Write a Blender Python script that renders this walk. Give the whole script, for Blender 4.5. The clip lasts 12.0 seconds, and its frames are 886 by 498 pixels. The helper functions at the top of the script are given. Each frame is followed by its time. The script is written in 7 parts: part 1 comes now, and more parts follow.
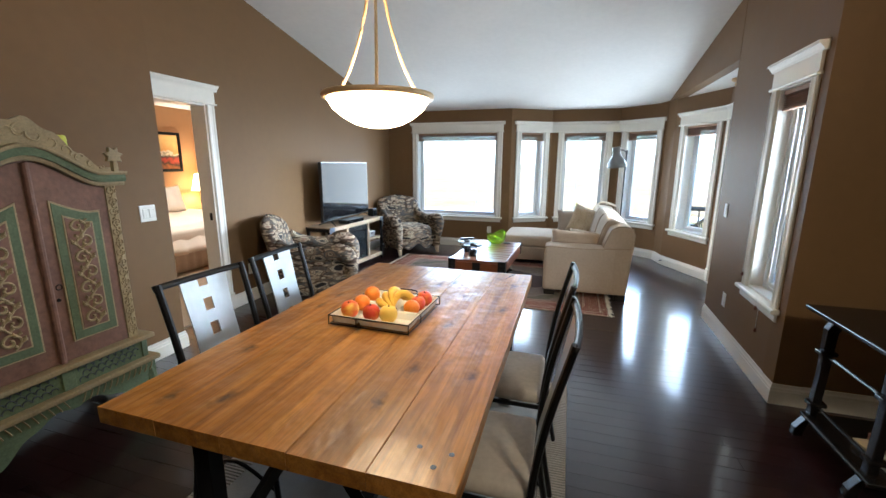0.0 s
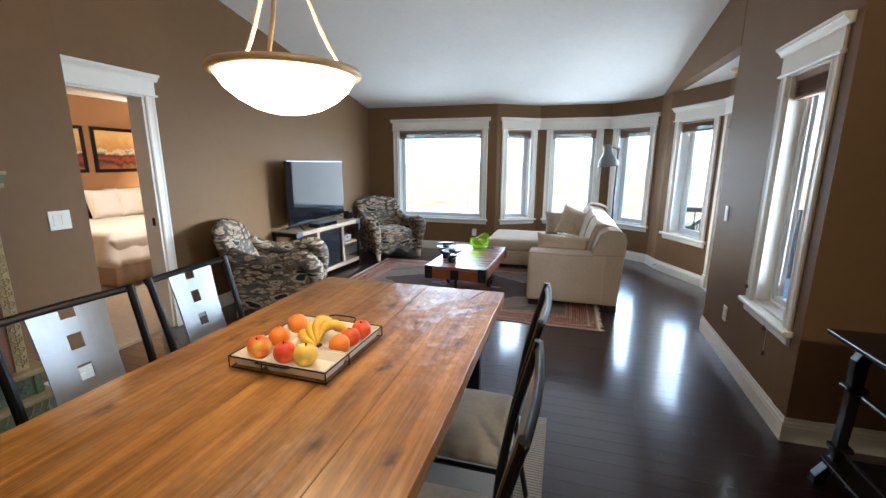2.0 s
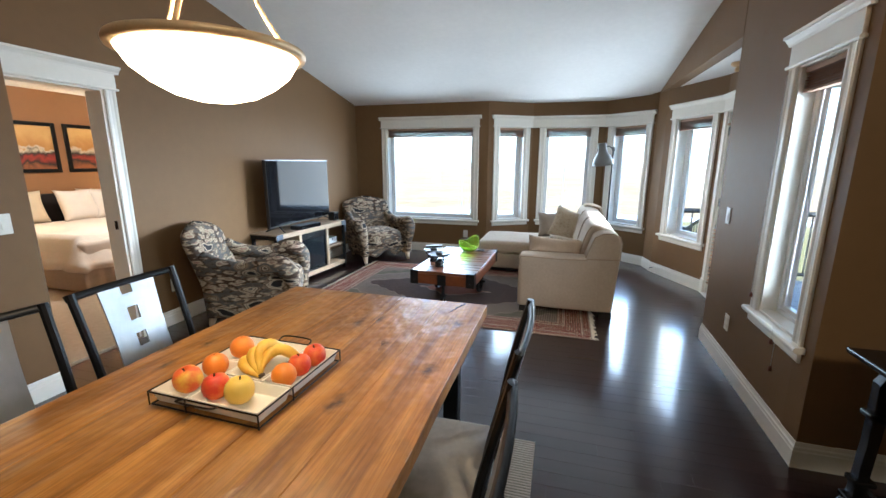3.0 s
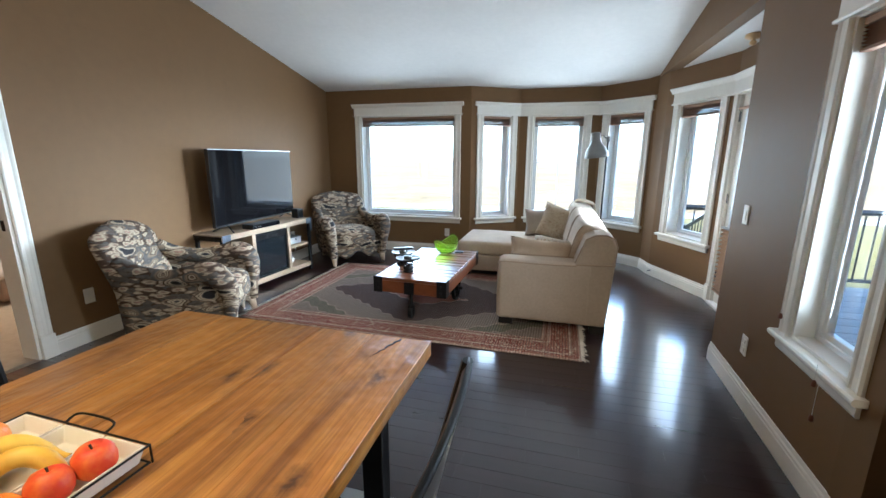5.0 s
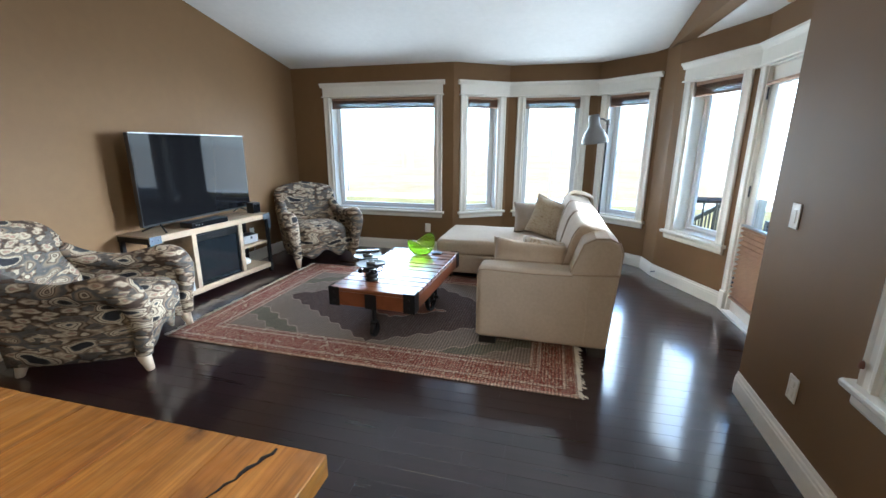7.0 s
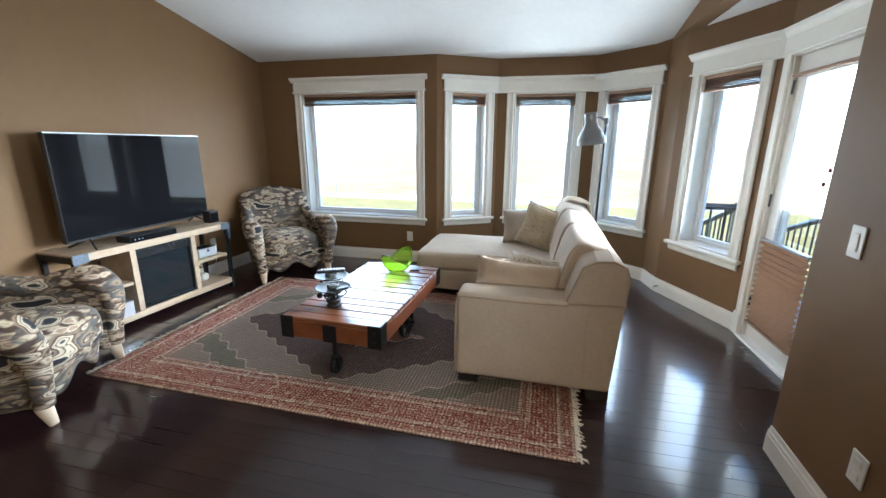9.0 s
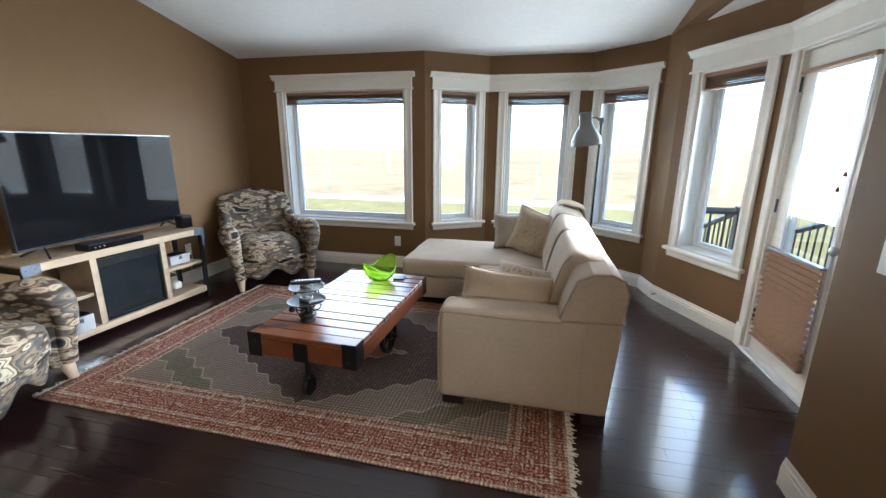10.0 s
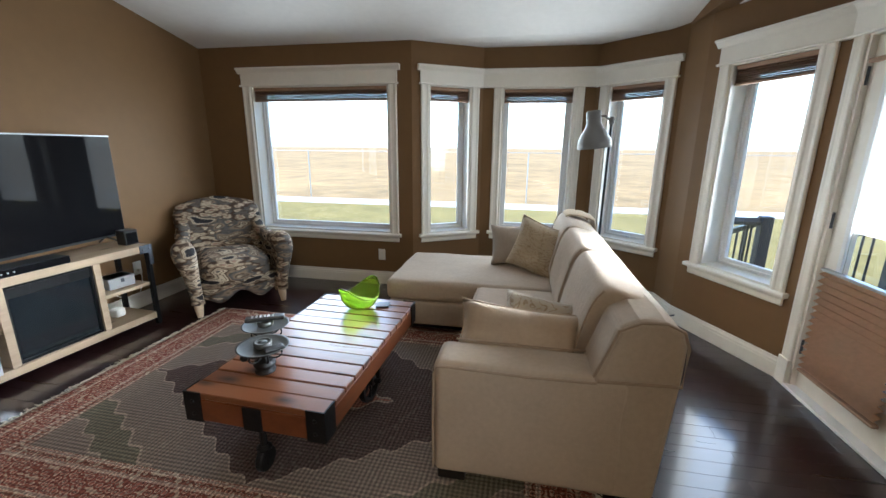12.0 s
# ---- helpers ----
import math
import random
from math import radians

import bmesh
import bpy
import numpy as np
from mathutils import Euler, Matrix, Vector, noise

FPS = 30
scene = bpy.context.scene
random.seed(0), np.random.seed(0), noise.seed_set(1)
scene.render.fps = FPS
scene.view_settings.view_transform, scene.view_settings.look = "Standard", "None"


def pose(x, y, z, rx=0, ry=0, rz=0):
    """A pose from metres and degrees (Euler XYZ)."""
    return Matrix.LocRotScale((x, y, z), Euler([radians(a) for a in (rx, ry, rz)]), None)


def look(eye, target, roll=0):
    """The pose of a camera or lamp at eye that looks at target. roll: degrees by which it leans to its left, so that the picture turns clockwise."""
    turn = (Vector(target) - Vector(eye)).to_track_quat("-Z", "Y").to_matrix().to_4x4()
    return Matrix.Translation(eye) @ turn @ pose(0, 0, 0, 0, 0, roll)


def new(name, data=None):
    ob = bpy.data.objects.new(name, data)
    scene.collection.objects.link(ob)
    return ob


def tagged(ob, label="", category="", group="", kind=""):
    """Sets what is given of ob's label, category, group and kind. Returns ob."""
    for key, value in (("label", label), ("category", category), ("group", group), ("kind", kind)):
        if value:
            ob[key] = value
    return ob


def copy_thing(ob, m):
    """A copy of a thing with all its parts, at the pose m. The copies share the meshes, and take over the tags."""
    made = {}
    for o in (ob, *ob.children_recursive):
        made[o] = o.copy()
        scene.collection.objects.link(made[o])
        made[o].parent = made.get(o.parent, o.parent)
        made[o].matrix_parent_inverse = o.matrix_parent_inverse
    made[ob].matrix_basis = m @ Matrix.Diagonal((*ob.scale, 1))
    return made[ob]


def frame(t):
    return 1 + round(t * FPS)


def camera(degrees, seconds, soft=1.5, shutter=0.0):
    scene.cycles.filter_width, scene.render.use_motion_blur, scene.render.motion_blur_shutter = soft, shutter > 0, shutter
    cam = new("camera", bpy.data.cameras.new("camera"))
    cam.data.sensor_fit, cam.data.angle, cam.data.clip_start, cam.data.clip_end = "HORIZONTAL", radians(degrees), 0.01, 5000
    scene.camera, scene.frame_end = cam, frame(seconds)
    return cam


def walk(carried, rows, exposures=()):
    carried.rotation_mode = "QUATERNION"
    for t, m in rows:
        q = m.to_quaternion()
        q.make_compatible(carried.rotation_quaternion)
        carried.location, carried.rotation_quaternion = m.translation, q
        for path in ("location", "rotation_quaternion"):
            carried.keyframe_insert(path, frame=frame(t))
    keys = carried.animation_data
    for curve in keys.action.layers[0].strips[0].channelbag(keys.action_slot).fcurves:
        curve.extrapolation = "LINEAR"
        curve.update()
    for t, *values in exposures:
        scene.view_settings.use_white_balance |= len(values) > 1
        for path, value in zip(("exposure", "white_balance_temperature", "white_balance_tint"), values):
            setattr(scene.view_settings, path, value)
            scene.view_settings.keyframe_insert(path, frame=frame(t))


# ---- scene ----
cam = camera(94.7, 12.0)
PATH = [
    (0, (0.454, 0.387, 1.484), (-0.117, 2.259, 1.072), 0.3),
    (0.5, (0.447, 0.461, 1.477), (-0.121, 2.334, 1.066), 0.3),
    (1, (0.445, 0.548, 1.481), (-0.117, 2.422, 1.067), 0.3),
    (1.5, (0.494, 0.691, 1.474), (-0.06, 2.567, 1.059), 0.2),
    (2, (0.538, 0.833, 1.475), (-0.01, 2.711, 1.061), 0.2),
    (2.5, (0.562, 0.943, 1.461), (0.023, 2.824, 1.046), 0.2),
    (3, (0.572, 1.075, 1.47), (0.041, 2.958, 1.054), 0.2),
    (5, (0.653, 1.685, 1.419), (0.144, 3.569, 0.982), 0.3),
    (5.5, (0.638, 1.835, 1.408), (0.136, 3.716, 0.95), 0.3),
    (6, (0.622, 1.989, 1.41), (0.128, 3.868, 0.934), 0.3),
    (6.5, (0.629, 2.155, 1.404), (0.143, 4.033, 0.914), 0.3),
    (7, (0.667, 2.34, 1.398), (0.189, 4.219, 0.907), 0.3),
    (9, (0.677, 2.836, 1.42), (0.227, 4.72, 0.925), 0.3),
    (9.5, (0.71, 2.96, 1.426), (0.27, 4.847, 0.93), 0.3),
    (10, (0.698, 3.062, 1.42), (0.27, 4.953, 0.929), 0.4),
    (10.5, (0.644, 3.193, 1.421), (0.227, 5.087, 0.93), 0.5),
    (11, (0.6, 3.33, 1.416), (0.198, 5.227, 0.928), 0.5),
    (11.5, (0.573, 3.463, 1.415), (0.197, 5.366, 0.927), 0.6),
    (12, (0.548, 3.563, 1.427), (0.184, 5.469, 0.943), 0.5),
]
walk(cam, [(t, look(eye, target, roll)) for t, eye, target, roll in PATH], [(0, 3.28, 5100, 1), (2, 3.18, 5050, 1), (5, 3.18, 5000, 0), (9, 3.24, 5150, 1), (10, 3.02, 5250, 2), (11, 2.80, 5400, 3), (12, 2.70, 5500, 3)])

# ---- world, sun, exposure ----
world = bpy.data.worlds.new("sky")
scene.world = world
world.use_nodes = True
wn, wl = world.node_tree.nodes, world.node_tree.links
sky = wn.new("ShaderNodeTexSky")
sky.sky_type, sky.sun_disc = "NISHITA", False
sky.sun_elevation, sky.sun_rotation = radians(50), radians(215)
sky.air_density, sky.dust_density = 1.0, 1.6
wn["Background"].inputs["Strength"].default_value = 0.15
wl.new(sky.outputs["Color"], wn["Background"].inputs["Color"])
sun = new("sun", bpy.data.lights.new("sun", "SUN"))
sun.data.energy, sun.data.angle, sun.data.color = 0.5, radians(12), (1.0, 0.94, 0.85)
sun.matrix_world = look((-5, -7, 10), (0, 0, 0))

# ---- materials ----
def mat_new(name):
    m = bpy.data.materials.new(name)
    m.use_nodes = True
    return m, m.node_tree.nodes, m.node_tree.links, m.node_tree.nodes["Principled BSDF"]


def plain(name, col, rough=0.5, metal=0.0, vary=0.12, scale=6.0, bump=0.0, bscale=120.0, spec=0.5, coat=0.0, rand=0.0, emit=0.0, ecol=None):
    """A surface with mottling at two scales, fine relief and, where asked, a shade of its own for each piece."""
    m, n, l, b = mat_new(name)
    tc = n.new("ShaderNodeTexCoord")
    n1, n2 = n.new("ShaderNodeTexNoise"), n.new("ShaderNodeTexNoise")
    n1.inputs["Scale"].default_value, n1.inputs["Detail"].default_value = scale, 4
    n2.inputs["Scale"].default_value, n2.inputs["Detail"].default_value = scale * 9, 3
    l.new(tc.outputs["Object"], n1.inputs["Vector"]), l.new(tc.outputs["Object"], n2.inputs["Vector"])
    mx = n.new("ShaderNodeMath")
    mx.operation = "ADD"
    l.new(n1.outputs["Fac"], mx.inputs[0]), l.new(n2.outputs["Fac"], mx.inputs[1])
    mr = n.new("ShaderNodeMapRange")
    mr.inputs["From Min"].default_value, mr.inputs["From Max"].default_value = 0.6, 1.4
    mr.inputs["To Min"].default_value, mr.inputs["To Max"].default_value = 1 - vary, 1 + vary
    l.new(mx.outputs[0], mr.inputs["Value"])
    val = mr.outputs[0]
    if rand:
        oi, mm, m2 = n.new("ShaderNodeObjectInfo"), n.new("ShaderNodeMapRange"), n.new("ShaderNodeMath")
        mm.inputs["To Min"].default_value, mm.inputs["To Max"].default_value = 1 - rand, 1 + rand
        m2.operation = "MULTIPLY"
        l.new(oi.outputs["Random"], mm.inputs["Value"])
        l.new(val, m2.inputs[0]), l.new(mm.outputs[0], m2.inputs[1])
        val = m2.outputs[0]
    mul = n.new("ShaderNodeVectorMath")
    mul.operation = "SCALE"
    mul.inputs[0].default_value = col
    l.new(val, mul.inputs["Scale"])
    l.new(mul.outputs[0], b.inputs["Base Color"])
    rr = n.new("ShaderNodeMapRange")
    rr.inputs["To Min"].default_value, rr.inputs["To Max"].default_value = rough * 0.85, min(1, rough * 1.15)
    l.new(n2.outputs["Fac"], rr.inputs["Value"]), l.new(rr.outputs[0], b.inputs["Roughness"])
    b.inputs["Metallic"].default_value = metal
    b.inputs["Specular IOR Level"].default_value = spec
    b.inputs["Coat Weight"].default_value = coat
    if bump:
        n3, bp = n.new("ShaderNodeTexNoise"), n.new("ShaderNodeBump")
        n3.inputs["Scale"].default_value, n3.inputs["Detail"].default_value = bscale, 3
        l.new(tc.outputs["Object"], n3.inputs["Vector"])
        bp.inputs["Strength"].default_value, bp.inputs["Distance"].default_value = bump, 0.004
        l.new(n3.outputs["Fac"], bp.inputs["Height"]), l.new(bp.outputs[0], b.inputs["Normal"])
    if emit:
        b.inputs["Emission Color"].default_value = (*(ecol or col), 1)
        b.inputs["Emission Strength"].default_value = emit
    return m


def wood(name, dark, light, axis=0, rough=0.45, grain=22.0, stretch=0.06, knots=True, rand=0.15, bump=0.15, coat=0.0, knot=(0.03, 0.13, 0.75), island=False, coat_ior=1.5, coat_rough=0.15):
    """Wood: stretched grain along one axis, broad tone changes, dark knots, a tone of its own for each board."""
    m, n, l, b = mat_new(name)
    tc, mp = n.new("ShaderNodeTexCoord"), n.new("ShaderNodeMapping")
    oi = n.new("ShaderNodeNewGeometry" if island else "ShaderNodeObjectInfo")
    own = oi.outputs["Random Per Island" if island else "Random"]
    sc = [1.0, 1.0, 1.0]
    sc[axis] = stretch
    mp.inputs["Scale"].default_value = sc
    ofs = n.new("ShaderNodeVectorMath")
    ofs.operation = "SCALE"
    ofs.inputs[0].default_value = (17.0, 31.0, 23.0)
    l.new(own, ofs.inputs["Scale"])
    add = n.new("ShaderNodeVectorMath")
    l.new(tc.outputs["Object"], add.inputs[0]), l.new(ofs.outputs[0], add.inputs[1])
    l.new(add.outputs[0], mp.inputs["Vector"])
    g1, g2, g3 = (n.new("ShaderNodeTexNoise") for _ in range(3))
    for g, s_, d_ in ((g1, grain, 6), (g2, grain * 5, 4), (g3, 3.0, 3)):
        g.inputs["Scale"].default_value, g.inputs["Detail"].default_value = s_, d_
        g.inputs["Distortion"].default_value = 0.4
        l.new(mp.outputs[0], g.inputs["Vector"])
    a1, a2, a3 = (n.new("ShaderNodeMath") for _ in range(3))
    a1.operation = a2.operation = a3.operation = "MULTIPLY_ADD"
    l.new(g1.outputs["Fac"], a1.inputs[0])
    a1.inputs[1].default_value, a1.inputs[2].default_value = 0.9, -0.2
    l.new(g2.outputs["Fac"], a2.inputs[0])
    a2.inputs[1].default_value = 0.35
    l.new(a1.outputs[0], a2.inputs[2])
    l.new(g3.outputs["Fac"], a3.inputs[0])
    a3.inputs[1].default_value = 0.5
    l.new(a2.outputs[0], a3.inputs[2])
    rm = n.new("ShaderNodeMath")
    rm.operation = "MULTIPLY_ADD"
    l.new(own, rm.inputs[0])
    rm.inputs[1].default_value = rand * 2
    l.new(a3.outputs[0], rm.inputs[2])
    cr = n.new("ShaderNodeValToRGB")
    cr.color_ramp.elements[0].position, cr.color_ramp.elements[0].color = 0.25, (*dark, 1)
    cr.color_ramp.elements[1].position, cr.color_ramp.elements[1].color = 0.95, (*light, 1)
    l.new(rm.outputs[0], cr.inputs["Fac"])
    col = cr.outputs["Color"]
    if knots:
        mk, vo, kr, mixk = n.new("ShaderNodeMapping"), n.new("ShaderNodeTexVoronoi"), n.new("ShaderNodeMapRange"), n.new("ShaderNodeMix")
        ks = [5.5, 5.5, 5.5]
        ks[axis] = 2.2
        mk.inputs["Scale"].default_value = ks
        l.new(add.outputs[0], mk.inputs["Vector"]), l.new(mk.outputs[0], vo.inputs["Vector"])
        vo.inputs["Scale"].default_value, vo.voronoi_dimensions = 1.0, "2D"
        kr.inputs["From Min"].default_value, kr.inputs["From Max"].default_value = knot[0], knot[1]
        kr.inputs["To Min"].default_value, kr.inputs["To Max"].default_value = knot[2], 0.0
        l.new(vo.outputs["Distance"], kr.inputs["Value"])
        mixk.data_type = "RGBA"
        l.new(kr.outputs[0], mixk.inputs["Factor"])
        l.new(col, mixk.inputs["A"])
        mixk.inputs["B"].default_value = (dark[0] * 0.3, dark[1] * 0.25, dark[2] * 0.25, 1)
        col = mixk.outputs["Result"]
    l.new(col, b.inputs["Base Color"])
    rr = n.new("ShaderNodeMapRange")
    rr.inputs["To Min"].default_value, rr.inputs["To Max"].default_value = rough * 0.75, rough * 1.25
    l.new(g1.outputs["Fac"], rr.inputs["Value"]), l.new(rr.outputs[0], b.inputs["Roughness"])
    b.inputs["Coat Weight"].default_value = coat
    b.inputs["Coat Roughness"].default_value, b.inputs["Coat IOR"].default_value = coat_rough, coat_ior
    bp = n.new("ShaderNodeBump")
    bp.inputs["Strength"].default_value, bp.inputs["Distance"].default_value = bump, 0.003
    l.new(a2.outputs[0], bp.inputs["Height"]), l.new(bp.outputs[0], b.inputs["Normal"])
    return m


def shade_cloth(name, col, through_part=0.5):
    """Pleated shade cloth that lets some daylight through."""
    m, n, l, b = mat_new(name)
    b.inputs["Roughness"].default_value, b.inputs["Specular IOR Level"].default_value = 0.85, 0.15
    tc, nz, mr, sc = n.new("ShaderNodeTexCoord"), n.new("ShaderNodeTexNoise"), n.new("ShaderNodeMapRange"), n.new("ShaderNodeVectorMath")
    nz.inputs["Scale"].default_value = 30.0
    l.new(tc.outputs["Object"], nz.inputs["Vector"]), l.new(nz.outputs["Fac"], mr.inputs["Value"])
    mr.inputs["To Min"].default_value, mr.inputs["To Max"].default_value = 0.88, 1.12
    sc.operation, sc.inputs[0].default_value = "SCALE", col
    l.new(mr.outputs[0], sc.inputs["Scale"]), l.new(sc.outputs[0], b.inputs["Base Color"])
    tr, mx = n.new("ShaderNodeBsdfTranslucent"), n.new("ShaderNodeMixShader")
    l.new(sc.outputs[0], tr.inputs["Color"])
    mx.inputs[0].default_value = through_part
    l.new(b.outputs[0], mx.inputs[1]), l.new(tr.outputs[0], mx.inputs[2])
    l.new(mx.outputs[0], n["Material Output"].inputs["Surface"])
    return m


def glass_mat(name, tint=(1, 1, 1), rough=0.0):
    m, n, l, b = mat_new(name)
    b.inputs["Base Color"].default_value = (*tint, 1)
    b.inputs["Transmission Weight"].default_value = 1.0
    b.inputs["Roughness"].default_value, b.inputs["IOR"].default_value = rough, 1.45
    return m


WALL = plain("brown_wall_paint", (0.182, 0.108, 0.050), 0.55, vary=0.06, scale=1.5, bump=0.12, bscale=170, spec=0.18)
BEDWALL = plain("bedroom_wall_paint", (0.32, 0.155, 0.058), 0.6, vary=0.05, scale=1.5, bump=0.1, bscale=170)
CEIL = plain("ceiling_texture_paint", (0.84, 0.83, 0.81), 0.8, vary=0.04, scale=2, bump=0.5, bscale=90)
TRIM = plain("white_trim_paint", (0.80, 0.77, 0.70), 0.35, vary=0.03, scale=3, bump=0.04, bscale=60)
VINYL = plain("white_vinyl", (0.80, 0.81, 0.82), 0.3, vary=0.02)
GLASS = glass_mat("window_glass")
CARPET = plain("beige_carpet", (0.42, 0.33, 0.24), 0.95, vary=0.12, scale=20, bump=0.8, bscale=400, spec=0.1)
BLACK_METAL = plain("black_metal", (0.012, 0.012, 0.013), 0.38, metal=0.6, vary=0.2, bump=0.06)
FLOOR = wood("espresso_floor_board", (0.007, 0.0022, 0.0026), (0.020, 0.0070, 0.0082), axis=0, rough=0.30, grain=16, stretch=0.05, knots=False, rand=0.12, bump=0.03, coat=1.0, coat_ior=1.52, coat_rough=0.11)
FLOOR_REST = wood("espresso_floor_rest", (0.007, 0.0022, 0.0026), (0.020, 0.0070, 0.0082), axis=0, rough=0.30, grain=16, stretch=0.05, knots=False, rand=0.12, bump=0.03, coat=1.0, coat_ior=1.52, coat_rough=0.11, island=True)
for _m in (FLOOR, FLOOR_REST):
    _m.node_tree.nodes["Principled BSDF"].inputs["Specular IOR Level"].default_value = 0.22
GRASS = plain("lawn_grass", (0.215, 0.165, 0.055), 0.95, vary=0.3, scale=1.2, bump=0.6, bscale=60, spec=0.1)
FIELD = plain("dry_field_grass", (0.30, 0.195, 0.088), 0.95, vary=0.45, scale=0.10, bump=0.4, bscale=20, spec=0.1)
CONCRETE = plain("pale_concrete", (0.5, 0.48, 0.44), 0.85, vary=0.12, scale=2)


# ---- building helpers ----
def mesh_ob(name, bm, mat=None, parent=None, label="", smooth=False, bevel=0.0, segs=2):
    me = bpy.data.meshes.new(name)
    bmesh.ops.recalc_face_normals(bm, faces=bm.faces[:])
    if smooth:
        for f in bm.faces:
            f.smooth = True
    bm.to_mesh(me)
    bm.free()
    if mat:
        me.materials.append(mat)
    ob = new(name, me)
    if parent:
        ob.parent = parent
    if bevel:
        md = ob.modifiers.new("bevel", "BEVEL")
        md.width, md.segments, md.limit_method, md.angle_limit = bevel, segs, "ANGLE", radians(40)
    if label:
        tagged(ob, label)
    return ob


def part(name, bm, mat, parent, label="", smooth=False, bevel=0.0, segs=2):
    return mesh_ob(name, bm, mat, parent, label, smooth, bevel, segs)


def empty(name, m=None, label="", category="", group="", kind=""):
    e = new(name)
    e.empty_display_size = 0.1
    if m is not None:
        e.matrix_world = m
    return tagged(e, label, category, group, kind)


def box(x0, y0, z0, x1, y1, z1, bm=None, m=None):
    bm = bm or bmesh.new()
    vs = [bm.verts.new((x, y, z)) for x in (x0, x1) for y in (y0, y1) for z in (z0, z1)]
    if m is not None:
        for v in vs:
            v.co = m @ v.co
    for f in ((0, 1, 3, 2), (4, 6, 7, 5), (0, 4, 5, 1), (2, 3, 7, 6), (0, 2, 6, 4), (1, 5, 7, 3)):
        bm.faces.new([vs[i] for i in f])
    return bm


def prism(outline, z0, z1, bm=None, m=None):
    """An outline in x, y carried from z0 to z1."""
    bm = bm or bmesh.new()
    lo = [bm.verts.new((x, y, z0)) for x, y in outline]
    hi = [bm.verts.new((x, y, z1)) for x, y in outline]
    if m is not None:
        for v in lo + hi:
            v.co = m @ v.co
    k = len(outline)
    bm.faces.new(lo[::-1]), bm.faces.new(hi)
    for i in range(k):
        bm.faces.new((lo[i], lo[(i + 1) % k], hi[(i + 1) % k], hi[i]))
    return bm


def lathe(profile, seg=32, bm=None, m=None, cap=True):
    """A profile of (radius, z) turned round z."""
    bm = bm or bmesh.new()
    rings = []
    for r, z in profile:
        rings.append([bm.verts.new((r * math.cos(2 * math.pi * i / seg), r * math.sin(2 * math.pi * i / seg), z)) for i in range(seg)])
    for a, b in zip(rings, rings[1:]):
        for i in range(seg):
            bm.faces.new((a[i], a[(i + 1) % seg], b[(i + 1) % seg], b[i]))
    if cap:
        bm.faces.new(rings[0][::-1]), bm.faces.new(rings[-1])
    if m is not None:
        for rg in rings:
            for v in rg:
                v.co = m @ v.co
    return bm


def tube(points, r, seg=8, bm=None, flat=1.0, up=(0, 0, 1)):
    """A rod along points; r may be a list. flat squeezes it across."""
    bm = bm or bmesh.new()
    pts = [Vector(p) for p in points]
    rings = []
    for i, p in enumerate(pts):
        d = (pts[min(i + 1, len(pts) - 1)] - pts[max(i - 1, 0)]).normalized()
        u = Vector(up)
        if abs(d.dot(u)) > 0.95:
            u = Vector((1, 0, 0))
        a = d.cross(u).normalized()
        b = a.cross(d).normalized()
        rr = r[i] if isinstance(r, (list, tuple)) else r
        rings.append([bm.verts.new(p + a * rr * math.cos(2 * math.pi * k / seg) + b * rr * flat * math.sin(2 * math.pi * k / seg)) for k in range(seg)])
    for a, b in zip(rings, rings[1:]):
        for i in range(seg):
            bm.faces.new((a[i], a[(i + 1) % seg], b[(i + 1) % seg], b[i]))
    bm.faces.new(rings[0][::-1]), bm.faces.new(rings[-1])
    return bm


def grid_surface(fn, nu, nv, bm=None, closed_u=False):
    bm = bm or bmesh.new()
    vs = [[bm.verts.new(fn(i / nu, j / nv)) for j in range(nv + 1)] for i in range(nu + (0 if closed_u else 1))]
    k = len(vs)
    for i in range(nu):
        for j in range(nv):
            bm.faces.new((vs[i][j], vs[(i + 1) % k][j], vs[(i + 1) % k][j + 1], vs[i][j + 1]))
    return bm


def curve_pts(ctrl, n=16):
    """Points of a smooth curve through the control points."""
    c = [Vector(p) for p in ctrl]
    out = []
    for i in range(len(c) - 1):
        p0, p1, p2, p3 = c[max(i - 1, 0)], c[i], c[i + 1], c[min(i + 2, len(c) - 1)]
        for k in range(n):
            t = k / n
            out.append(0.5 * ((2 * p1) + (p2 - p0) * t + (2 * p0 - 5 * p1 + 4 * p2 - p3) * t * t + (3 * p1 - p0 - 3 * p2 + p3) * t ** 3))
    out.append(c[-1])
    return out


def wall_frame(p0, p1):
    """A wall's own axes: x along it (to the right, seen from the room), y out of the room, z up."""
    d = Vector((p1[0] - p0[0], p1[1] - p0[1], 0))
    d.normalize()
    m = Matrix(((d.x, -d.y, 0, p0[0]), (d.y, d.x, 0, p0[1]), (0, 0, 1, 0), (0, 0, 0, 1)))
    return m, math.hypot(p1[0] - p0[0], p1[1] - p0[1])


